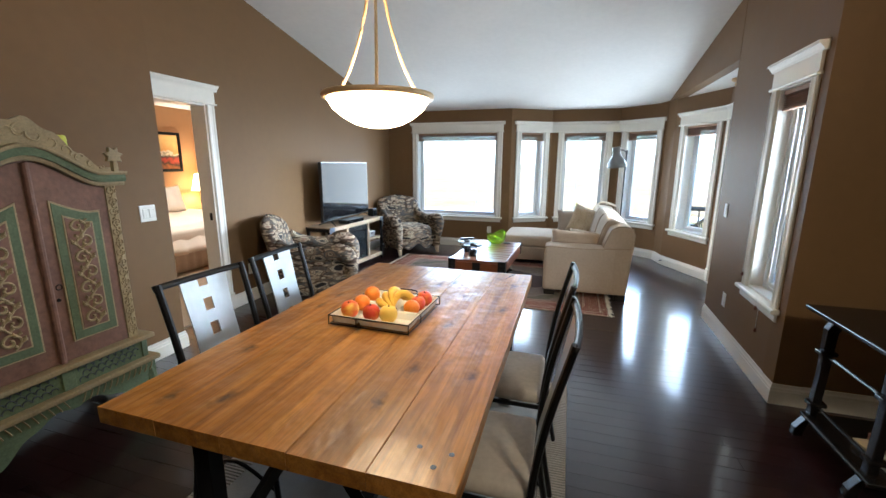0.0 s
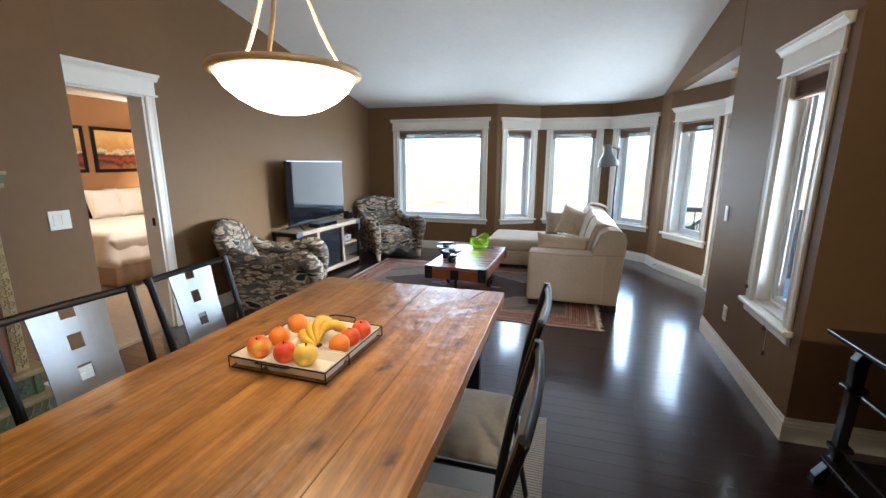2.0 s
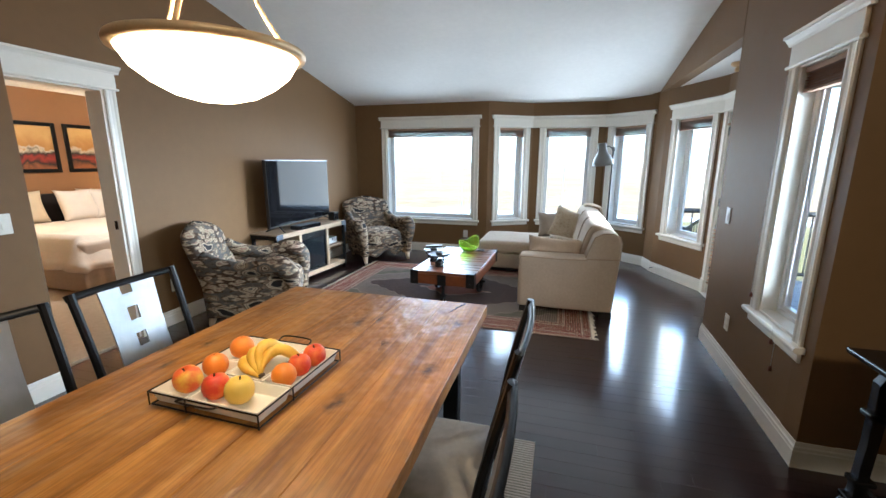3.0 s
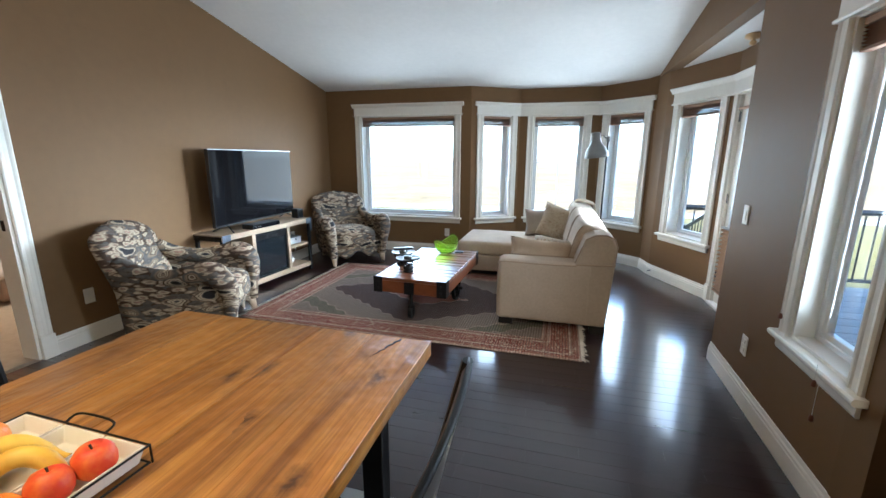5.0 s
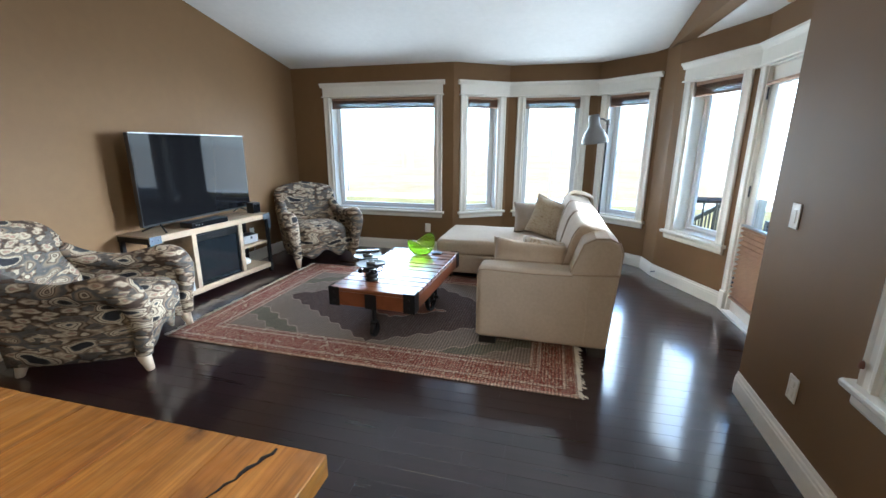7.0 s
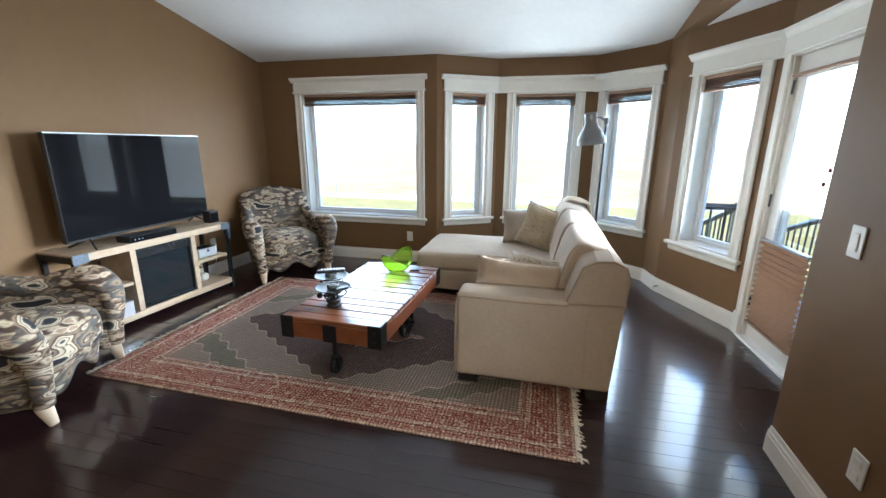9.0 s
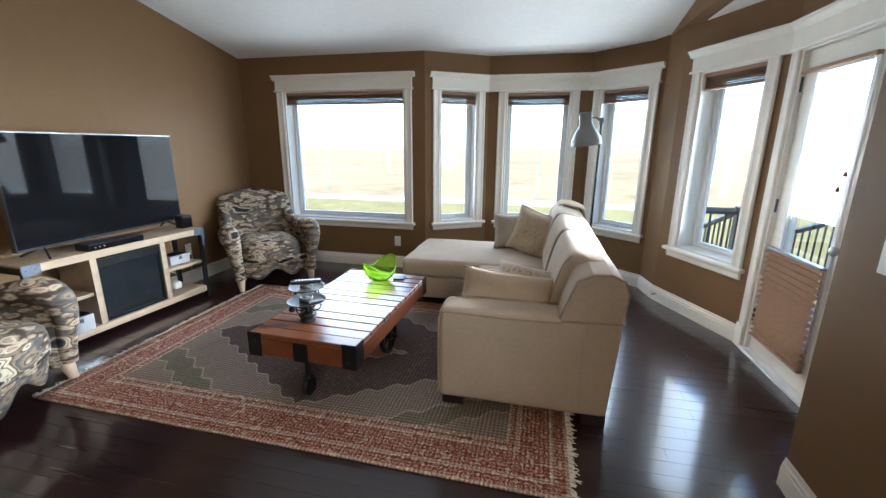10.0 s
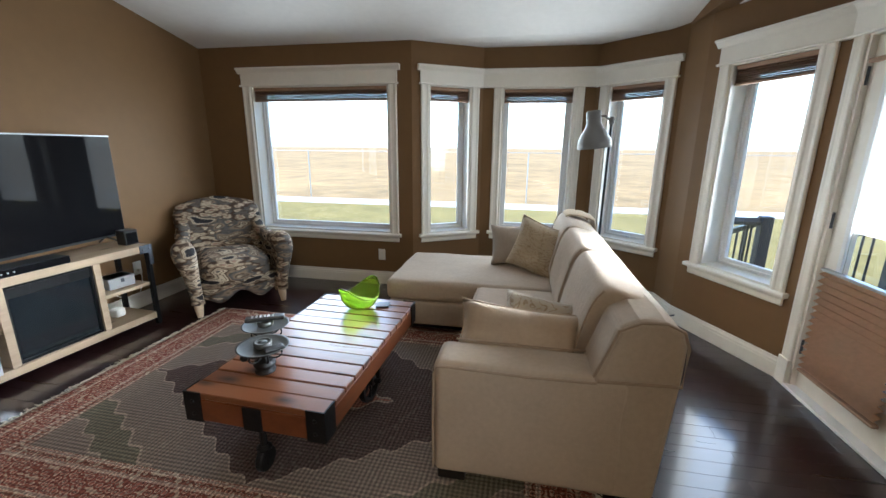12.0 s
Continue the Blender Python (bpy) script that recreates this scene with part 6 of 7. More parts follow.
def round_fruit(kind, mat, x, y, r, z, label, tilt=0):
    x, y = TRAY_X + 0.88 * (x + 0.312), TRAY_Y + 0.94 * (y - 2.048)
    e = empty(kind, pose(x, y, z, tilt, tilt * 0.6, x * 900), label, kind, "fruit in the serving tray")
    prof = [(0.0005, 0.10), (0.30, 0.02), (0.70, 0.22), (0.96, 0.62), (1.0, 1.0), (0.93, 1.38), (0.70, 1.72), (0.35, 1.83), (0.12, 1.74), (0.0005, 1.66)] if kind == "apple" else [(0.0005, 0.02), (0.35, 0.06), (0.70, 0.28), (0.93, 0.62), (1.0, 1.0), (0.93, 1.38), (0.70, 1.70), (0.35, 1.92), (0.08, 1.95), (0.0005, 1.93)]
    part("skin", lathe([(a * r, b * r) for a, b in prof], 24, cap=False), mat, e, smooth=True)
    part("stem", tube([(0, 0, 1.66 * r), (0.003, 0, 1.95 * r)], [0.0018, 0.0026], seg=6), STEM, e)
    return e


def serving_tray():
    z = 0.788
    t = empty("serving_tray", pose(TRAY_X, TRAY_Y, z, 0, 0, -1.5) @ Matrix.Diagonal((0.88, 0.94, 0.95, 1)), "white ceramic serving dishes in a black wire rack", "serving tray")
    def dish(x0, y0, x1, y1, h=0.040):
        bm = bmesh.new()
        def loop(ins, zz):
            return [bm.verts.new(p) for p in ((x0 + ins, y0 + ins, zz), (x1 - ins, y0 + ins, zz), (x1 - ins, y1 - ins, zz), (x0 + ins, y1 - ins, zz))]
        ls = [loop(0.012, 0.008), loop(0.0, 0.008 + h), loop(0.006, 0.008 + h), loop(0.017, 0.014)]
        bm.faces.new(ls[0][::-1]), bm.faces.new(ls[-1])
        for a, b in zip(ls, ls[1:]):
            for i in range(4):
                bm.faces.new((a[i], a[(i + 1) % 4], b[(i + 1) % 4], b[i]))
        part("dish", bm, CERAMIC, t, "white ceramic dish", bevel=0.003)
    dish(-0.060, -0.205, 0.210, -0.062), dish(0.085, -0.058, 0.210, 0.205)
    dish(-0.062, -0.058, 0.081, 0.205), dish(-0.210, -0.205, -0.064, 0.025), dish(-0.210, 0.029, -0.066, 0.205)
    a = 0.215
    for zz, k in ((0.046, a), (0.004, a - 0.004)):
        part("wire", tube([(-k, -k + 0.005, zz), (k, -k + 0.005, zz), (k, k - 0.005, zz), (-k, k - 0.005, zz), (-k, -k + 0.005, zz)], 0.0028, seg=6), BLACK_METAL, t)
    for x, y in ((-a, -a), (a, -a), (a, a), (-a, a), (-0.062, -a), (a, -0.06), (-0.062, a), (-a, 0.027)):
        part("wire_post", tube([(x, y + (0.005 if y < 0 else -0.005) * (abs(y) == a), 0.0025), (x, y + (0.005 if y < 0 else -0.005) * (abs(y) == a), 0.048)], 0.0025, seg=6), BLACK_METAL, t)
    for s in (-1, 1):
        part("handle", tube(curve_pts([(-0.07, s * 0.21, 0.046), (-0.065, s * 0.235, 0.055), (0, s * 0.24, 0.057), (0.065, s * 0.235, 0.055), (0.07, s * 0.21, 0.046)], 4), 0.003, seg=6), BLACK_METAL, t)
    return t


def banana_bunch(cx, cy, z):
    """Four bananas from one crown, fanned out and curling back over the tray."""
    e = empty("banana_bunch", pose(cx, cy, z), "small bunch of ripe yellow bananas in the serving tray", "bananas", "fruit in the serving tray")
    rad = [0.006, 0.008, 0.0115, 0.015, 0.0175, 0.0188, 0.0195, 0.0195, 0.019, 0.0178, 0.0155, 0.012, 0.008, 0.0055]
    for head, r, lift, zb in ((196, 0.078, 0.020, 0.016), (172, 0.080, 0.040, 0.020), (146, 0.078, 0.060, 0.024), (112, 0.074, 0.050, 0.022)):
        h = radians(head)
        ctr = Vector((r * math.sin(h), -r * math.cos(h), 0))
        pts = []
        for q in range(14):
            t = q / 13
            a = h + math.pi / 2 - 2.35 * t
            pts.append(ctr + Vector((r * math.cos(a), r * math.sin(a), zb + lift * math.sin(math.pi * min(1, t * 1.15)))))
        b = part("banana", tube(pts, rad, seg=8), BANANA, e, smooth=True)
        part("tip", tube([pts[-1], pts[-1] + (pts[-1] - pts[-2]).normalized() * 0.008], [0.0055, 0.003], seg=6), STEM, b)
    part("crown", tube([(0.016, -0.004, 0.012), (0.006, 0, 0.017), (-0.006, 0.003, 0.020)], [0.007, 0.011, 0.008], seg=7), STEM, e, "brown stem end")
    return e


def pendant():
    cx, cy, zr = -0.336, 2.035, 1.755
    p = empty("pendant_lamp", pose(cx, cy, zr), "glowing white glass bowl pendant with bronze rods", "pendant lamp")
    glow = bpy.data.materials.new("glowing_frosted_glass")
    glow.use_nodes = True
    b = glow.node_tree.nodes["Principled BSDF"]
    b.inputs["Base Color"].default_value, b.inputs["Roughness"].default_value = (0.9, 0.82, 0.7, 1), 0.4
    b.inputs["Emission Color"].default_value, b.inputs["Emission Strength"].default_value = (1.0, 0.66, 0.34, 1), PENDANT
    R = 0.232
    prof = [(0.0005, -0.128), (0.05, -0.125), (0.10, -0.112), (0.15, -0.085), (0.19, -0.052), (R - 0.018, -0.012)]
    part("glass_bowl", lathe(prof, 48, cap=False), glow, p, "frosted glass bowl, lit", smooth=True)
    liner = [(R - 0.022, -0.010), (0.185, -0.045), (0.145, -0.078), (0.10, -0.105), (0.05, -0.118), (0.0005, -0.121)]
    inner = plain("lit_inner_glass", (0.8, 0.7, 0.55), 0.5, vary=0.02, emit=PENDANT * 0.22, ecol=(1.0, 0.72, 0.42))
    part("bowl_liner", lathe(liner, 48, cap=False), inner, p, smooth=True)
    part("rim", lathe([(R - 0.021, -0.012), (R, -0.010), (R + 0.003, 0.0), (R, 0.008), (R - 0.012, 0.010), (R - 0.021, 0.008), (R - 0.021, -0.012)], 56, cap=False), BRONZE, p, "bronze metal rim", smooth=True)
    for k in range(3):
        a = 2 * math.pi * k / 3 + 3.04
        ca, sa = math.cos(a), math.sin(a)
        pts = curve_pts([(0.213 * ca, 0.213 * sa, 0.0), (0.185 * ca, 0.185 * sa, 0.045), (0.125 * ca, 0.125 * sa, 0.14), (0.064 * ca, 0.064 * sa, 0.29), (0.024 * ca, 0.024 * sa, 0.46)], 6)
        part("rod", tube(pts, 0.0065, seg=8), BRONZE, p, smooth=True)
    part("hub", lathe([(0.0005, 0.44), (0.03, 0.442), (0.042, 0.46), (0.036, 0.475), (0.014, 0.485), (0.010, 0.52), (0.0005, 0.52)], 20, cap=False), BRONZE, p, smooth=True)
    top = ceil_z(cy) - zr
    part("stem", tube([(0, 0, 0.51), (0, 0, top - 0.02)], 0.007, seg=8), BRONZE, p)
    part("canopy", lathe([(0.0005, top - 0.035), (0.05, top - 0.035), (0.065, top - 0.01), (0.065, top + 0.02), (0.0005, top + 0.02)], 24, cap=False), BRONZE, p, smooth=True)
    return p


# painted cabinet
GREENP = plain("worn_green_paint", (0.115, 0.155, 0.085), 0.7, vary=0.35, scale=9, bump=0.3, bscale=60)
ROSEP = plain("worn_brown_red_paint", (0.20, 0.105, 0.075), 0.65, vary=0.35, scale=5, bump=0.3, bscale=60)
GOLDP = plain("worn_gold_carving", (0.38, 0.30, 0.165), 0.6, vary=0.35, scale=14, bump=0.3, bscale=80)
TANP = plain("worn_tan_edge", (0.30, 0.235, 0.125), 0.65, vary=0.3, scale=10, bump=0.2, bscale=60)


def scrollwork(y0, y1, z0, z1, x, rnd, count, r=0.006, curl=0.05):
    """Carved acanthus: a winding stem with a curled volute and pointed leaves on each of its bends."""
    bm = bmesh.new()
    cy, w = (y0 + y1) / 2, y1 - y0
    pitch = (z1 - z0) / count
    def stem(z):
        return cy + w * 0.24 * math.sin(math.pi * (z - z0) / pitch)
    n = count * 6
    tube([(x + 0.003, stem(z0 + (z1 - z0) * i / n), z0 + (z1 - z0) * i / n) for i in range(n + 1)], r * 0.8, seg=6, bm=bm)
    for i in range(count):
        s = 1 if i % 2 == 0 else -1
        zc = z0 + pitch * (i + 0.55)
        yc = cy - s * w * 0.13
        pts, rad = [], []
        for k in range(20):
            a = math.pi / 2 - s * (k / 19 * 7.2) * -1 - 1.2 * s
            q = min(curl, pitch * 0.46) * (1 - k / 23)
            pts.append((x + 0.003 + 0.004 * k / 19, yc + q * math.cos(a), zc + q * math.sin(a)))
            rad.append(r * (0.45 + 0.55 * math.sin(math.pi * k / 19) + (0.35 if k > 16 else 0)))
        tube(pts, rad, seg=6, bm=bm)
        for k in range(5):
            z = z0 + pitch * (i + 0.15 + 0.17 * k)
            p0 = Vector((x + 0.002, stem(z), z))
            ln = curl * (0.75 + 0.25 * rnd.random()) * (1.0 if k % 2 else 0.75)
            out = s if k % 3 else -s
            p1 = p0 + Vector((0.006, out * ln * 0.55, ln * 0.45))
            p2 = p0 + Vector((0.003, out * ln * 0.72, ln * (1.05 if k % 2 else 0.2)))
            tube([p0, p1, p2], [r * 0.5, r * 1.15, r * 0.2], seg=6, bm=bm)
    for v in bm.verts:
        v.co.y = min(max(v.co.y, y0), y1)
        v.co.z = min(max(v.co.z, z0), z1)
    return bm


def armoire():
    a = empty("armoire", pose(-1.985, 1.675, 0), "carved and painted green and brown wooden cabinet against the wall", "cabinet")
    rnd = random.Random(9)
    D, H = 0.47, 0.40
    def arch(y):
        q = abs(y)
        return 1.352 if q > 0.31 else 1.352 + 0.135 * (0.5 + 0.5 * math.cos(math.pi * q / 0.31)) ** 0.9
    # carcass
    ys = [-0.385 + 0.77 * i / 24 for i in range(25)]
    bm = prism([(-H + 0.015, 0.43)] + [(H - 0.015, 0.43)] + [(y, arch(y) + 0.01) for y in ys[::-1]], -D, -0.03, m=Matrix(((0, 0, 1, 0), (1, 0, 0, 0), (0, 1, 0, 0), (0, 0, 0, 1))))
    part("body", bm, ROSEP, a)
    for s in (-1, 1):
        pil = part("pilaster", box(-0.031, min(s * 0.335, s * 0.388), 0.455, -0.004, max(s * 0.335, s * 0.388), 1.36), GOLDP, a)
        part("carving", scrollwork(min(s * 0.338, s * 0.385), max(s * 0.338, s * 0.385), 0.47, 1.35, -0.004, rnd, 15, r=0.0048, curl=0.022), GOLDP, pil, "carved gilded scrolls")["kind"] = "stuff"
        # door
        y0, y1 = (0.008, 0.332) if s > 0 else (-0.332, -0.008)
        dys = [y0 + (y1 - y0) * i / 12 for i in range(13)]
        swap = Matrix(((0, 0, 1, 0), (1, 0, 0, 0), (0, 1, 0, 0), (0, 0, 0, 1)))
        door = part("door", prism([(y0, 0.46), (y1, 0.46)] + [(y, arch(y) - 0.008) for y in dys[::-1]], -0.030, -0.010, m=swap), ROSEP, a, "worn brown-red cabinet door")
        cy = (y0 + y1) / 2 + s * 0.005
        def panel(hw, zb, x0, x1, mat, nm, dz):
            pys = [cy - hw + 2 * hw * i / 10 for i in range(11)]
            top = [(y, 1.225 - dz + 0.07 * max(0.0, min(1.0, (0.235 - abs(y)) / 0.17)) ** 1.3) for y in pys]
            return part(nm, prism([(cy - hw, zb), (cy + hw, zb)] + top[::-1], x0, x1, m=swap), mat, door, bevel=0.002)
        panel(0.112, 0.55, -0.0098, -0.002, GOLDP, "moulding", 0.0)
        panel(0.104, 0.558, -0.0099, 0.001, GREENP, "green_field", 0.010)
        panel(0.068, 0.60, -0.0099, 0.004, GOLDP, "inner_moulding", 0.055)
        panel(0.061, 0.607, -0.0099, 0.0055, ROSEP, "inner_panel", 0.064)
        part("carving", scrollwork(cy - 0.058, cy + 0.058, 0.612, 1.19, 0.0055, rnd, 7, r=0.0075, curl=0.042), GOLDP, door, "carved gilded scrolls")["kind"] = "stuff"
    part("door_strip", tube([(-0.002, 0.0, 0.46), (-0.002, 0.0, 1.475)], 0.016, seg=10), ROSEP, a)
    ringp = part("pull_ring", tube([(0.010, 0.035 + 0.013 * math.cos(k * 0.5236), 0.86 + 0.013 * math.sin(k * 0.5236)) for k in range(13)], 0.0028, seg=6, up=(1, 0, 0)), BLACK_METAL, a, "small dark ring pull")
    part("keyhole_plate", lathe([(0.010, 0), (0.008, 0.004)], 12, m=pose(-0.009, 0.035, 0.79, 0, 90, 0)), BLACK_METAL, a)
    # cornice following the arch, in three steps
    path = [-0.43 + 0.86 * i / 48 for i in range(49)]
    for k, (dz0, dz1, x1, mat) in enumerate(((0.0, 0.022, 0.018, TANP), (0.0225, 0.060, 0.034, GREENP), (0.0605, 0.078, 0.052, TANP))):
        bm = bmesh.new()
        rows = []
        for y in path:
            z = arch(min(max(y, -0.4), 0.4))
            rows.append([bm.verts.new(p) for p in ((-0.10, y, z + dz0), (x1 - 0.004, y, z + dz0), (x1, y, z + (dz0 + dz1) / 2), (x1 - 0.002, y, z + dz1), (-0.10, y, z + dz1))])
        for p, q in zip(rows, rows[1:]):
            for i in range(5):
                bm.faces.new((p[i], p[(i + 1) % 5], q[(i + 1) % 5], q[i]))
        bm.faces.new(rows[0][::-1]), bm.faces.new(rows[-1])
        part("cornice", bm, mat, a, "stepped painted cornice")
        side = -D - 0.02
        for s in (-1, 1):
            part("cornice_return", box(side, min(s * 0.384, s * (0.395 + x1 * 0.6)), 1.352 + dz0, -0.101, max(s * 0.384, s * (0.395 + x1 * 0.6)), 1.352 + dz1), mat, a)
    # crest with carved leaves
    cz = lambda y: arch(y) + 0.078
    crest = [(y, cz(y) + 0.012 + 0.105 * max(0.0, 1 - (abs(y) / 0.36) ** 1.6) + 0.010 * math.sin(y * 55)) for y in [-0.37 + 0.74 * i / 48 for i in range(49)]]
    base = [(y, cz(y) - 0.002) for y in [-0.37 + 0.74 * i / 48 for i in range(49)]]
    cr = part("crest", prism(base + crest[::-1], -0.012, 0.012, m=Matrix(((0, 0, 1, 0), (1, 0, 0, 0), (0, 1, 0, 0), (0, 0, 0, 1)))), TANP, a)
    bm = bmesh.new()
    for i in range(13):
        y = -0.33 + 0.66 * i / 12
        q = 0.010 + 0.030 * max(0.0, 1 - (abs(y) / 0.36) ** 1.6)
        z = cz(y) + 0.012 + q
        pts = [(0.014, y + q * (1 - k / 16) * math.cos(k * 0.36 + i * 1.3), z + q * (1 - k / 16) * math.sin(k * 0.36 + i * 1.3)) for k in range(14)]
        tube(pts, [0.006 * (1 - k / 18) for k in range(14)], seg=6, bm=bm)
    part("carving", bm, GOLDP, cr, "carved leaf scrolls")["kind"] = "stuff"
    for s in (-1, 1):
        st = [(0.052 * (1 if k % 2 == 0 else 0.62) * math.cos(k * math.pi / 7 + 0.2), 0.052 * (1 if k % 2 == 0 else 0.62) * math.sin(k * math.pi / 7 + 0.2)) for k in range(14)]
        fi = part("finial", prism(st, -0.012, 0.012, m=pose(0.0, s * 0.40, 1.515, 90, 0, 90)), TANP, a, "carved star-shaped finial", bevel=0.004)
        part("finial_stem", box(-0.012, s * 0.40 - 0.012, 1.428, 0.012, s * 0.40 + 0.012, 1.478), TANP, a)
    # ledges, lattice frieze and scrolled apron
    part("ledge", rbox(-D - 0.01, -0.455, 0.425, 0.045, 0.455, 0.455, 0.008, 2), TANP, a)
    part("frieze", box(-D, -0.42, 0.312, 0.005, 0.42, 0.4245), GREENP, a)
    for s in (-1, 1):
        bm = bmesh.new()
        for i in range(8):
            for j in range(3):
                y = s * (0.065 + 0.038 * i + 0.019 * (j % 2))
                z = 0.335 + 0.031 * j
                tube([(0.007, y + 0.017 * math.cos(q * 0.7), z + 0.017 * math.sin(q * 0.7)) for q in range(6)], 0.003, seg=5, bm=bm)
        part("lattice", bm, STEEL, a, "carved lattice of scales")["kind"] = "stuff"
        part("frieze_block", rbox(0.0052, min(s * 0.385, s * 0.42), 0.314, 0.016, max(s * 0.385, s * 0.42), 0.423, 0.003, 1), GREENP, a)
    part("frieze_block", rbox(0.0052, -0.03, 0.314, 0.016, 0.03, 0.423, 0.003, 1), GREENP, a)
    part("lower_ledge", rbox(-D - 0.01, -0.465, 0.282, 0.055, 0.465, 0.3115, 0.008, 2), TANP, a)
    ap = []
    for i in range(49):
        y = -0.44 + 0.88 * i / 48
        q = abs(y) / 0.44
        ap.append((y, 0.275 - 0.055 - 0.16 * max(0.0, math.sin((q - 0.25) * 2.1)) ** 1.5 - 0.01 * math.cos(y * 40)))
    part("apron", prism([(-0.44, 0.2815), (0.44, 0.2815)] + ap[::-1], 0.0, 0.03, m=Matrix(((0, 0, 1, 0), (1, 0, 0, 0), (0, 1, 0, 0), (0, 0, 0, 1)))), GREENP, a)
    bm = bmesh.new()
    for i in range(26):
        y = -0.42 + 0.84 * i / 25
        if abs(y) < 0.05:
            continue
        tube([(0.032, y, 0.272), (0.036, y - 0.012 * (1 if y > 0 else -1), 0.245), (0.032, y - 0.02 * (1 if y > 0 else -1), 0.226)], 0.0035, seg=5, bm=bm)
    part("apron_carving", bm, TANP, a)["kind"] = "stuff"
    for s in (-1, 1):
        for x in (-0.01, -D + 0.04):
            part("foot", tube(curve_pts([(x, s * 0.40, 0.28), (x + 0.02, s * 0.415, 0.16), (x + 0.005, s * 0.39, 0.06), (x + 0.02, s * 0.40, 0.0)], 4), [0.035] * 6 + [0.028] * 4 + [0.024] * 3, seg=8), GREENP, a)
    return a


def candle():
    e = empty("candle", pose(-2.13, 1.90, 1.362), "thick yellow-green candle standing on top of the cabinet", "candle")
    part("wax", lathe([(0.0005, 0), (0.045, 0), (0.047, 0.01), (0.046, 0.245), (0.040, 0.255), (0.0005, 0.248)], 24, cap=False), plain("lime_wax", (0.50, 0.55, 0.06), 0.45, vary=0.08), e, smooth=True)
    part("wick", tube([(0, 0, 0.247), (0.002, 0, 0.262)], 0.0015, seg=5), BLACK_METAL, e)


def side_table():
    """Black console with sabre legs, rods between them and a low shelf."""
    t = empty("side_table", pose(1.745, 2.36, 0), "black wooden side table with curved legs against the brown wall", "side table")
    BL = plain("black_lacquer", (0.010, 0.009, 0.009), 0.25, vary=0.2, scale=8)
    W, D, h = 0.95, 0.665, 0.735
    part("top", rbox(0, 0, h - 0.022, W, D, h, 0.006, 2), BL, t)
    prof = [(0.045, h - 0.0225), (0.105, h - 0.0225), (0.110, h - 0.045), (0.075, h - 0.115), (0.070, 0.38), (0.062, 0.15), (0.030, 0.09), (0.012, 0.03), (0.010, 0.0), (-0.035, 0.0), (-0.030, 0.045), (0.015, 0.115), (0.022, 0.15), (0.030, 0.38), (0.025, h - 0.10), (0.052, h - 0.05)]
    for fx in (0, 1):
        for y in (0.10, D - 0.10):
            m = Matrix(((1, 0, 0, 0.035), (0, 0, 1, 0), (0, 1, 0, 0), (0, 0, 0, 1))) if fx == 0 else Matrix(((-1, 0, 0, W - 0.035), (0, 0, 1, 0), (0, 1, 0, 0), (0, 0, 0, 1)))
            part("leg", prism(prof, y - 0.022, y + 0.022, m=m), BL, t, bevel=0.003)
            for z in (0.20, 0.50):
                part("collar", rbox((0.045 if fx == 0 else W - 0.125), y - 0.03, z - 0.012, (0.125 if fx == 0 else W - 0.045), y + 0.03, z + 0.012, 0.006, 2), BL, t)
    for z in (0.19, 0.49):
        for x in (0.085, W - 0.085):
            part("rod", tube([(x, 0.12, z), (x, D - 0.12, z)], 0.009, seg=8), BL, t)
    part("shelf", rbox(0.03, 0.02, 0.115, W - 0.03, D - 0.08, 0.135, 0.004, 1), BL, t)
    return t


def book(label, m, dims, cover):
    e = empty("book", m, label, "book", "books on the side table's shelf")
    w, d, h = dims
    part("pages", box(-w / 2 + 0.004, -d / 2 + 0.005, 0.004, w / 2 - 0.002, d / 2 - 0.005, h - 0.004), plain("cream_paper", (0.68, 0.60, 0.44), 0.9, vary=0.1, scale=60), e, "cream page edges")
    bm = box(-w / 2, -d / 2, 0, w / 2, d / 2, 0.0035)
    box(-w / 2, -d / 2, h - 0.0035, w / 2, d / 2, h, bm)
    box(-w / 2, -d / 2, 0.0036, -w / 2 + 0.0035, d / 2, h - 0.0036, bm)
    part("cover", bm, cover, e, bevel=0.001)


dining_rug()
dining_table()
ch = dining_chair()
ch.matrix_world = pose(0.195, 2.245, 0.010, 0, 0, 180)
copy_thing(ch, pose(0.195, 1.68, 0.010, 0, 0, 180))
copy_thing(ch, pose(-0.785, 2.27, 0.010, 0, 0, 3))
copy_thing(ch, pose(-0.765, 1.735, 0.010, 0, 0, -2))
serving_tray()
zf = 0.803
round_fruit("apple", APPLE_RY, -0.457, 1.932, 0.040, zf, "red and yellow apple in the serving tray", 12)
round_fruit("orange", ORANGE, -0.447, 2.020, 0.038, zf, "ripe orange in the serving tray")
round_fruit("apple", APPLE_R, -0.329, 1.915, 0.038, zf, "red apple in the serving tray", -8)
round_fruit("apple", APPLE_Y, -0.245, 1.910, 0.040, zf, "pale yellow apple in the serving tray", 6)
round_fruit("orange", ORANGE, -0.167, 2.028, 0.037, zf, "ripe orange in the serving tray")
round_fruit("apple", APPLE_R, -0.160, 2.102, 0.036, zf, "red apple in the serving tray", 8)
round_fruit("apple", APPLE_R, -0.157, 2.184, 0.037, zf, "red apple in the serving tray", -6)
round_fruit("orange", ORANGE, -0.459, 2.155, 0.039, zf, "ripe orange in the serving tray")
banana_bunch(-0.286, 2.036, zf - 0.001)

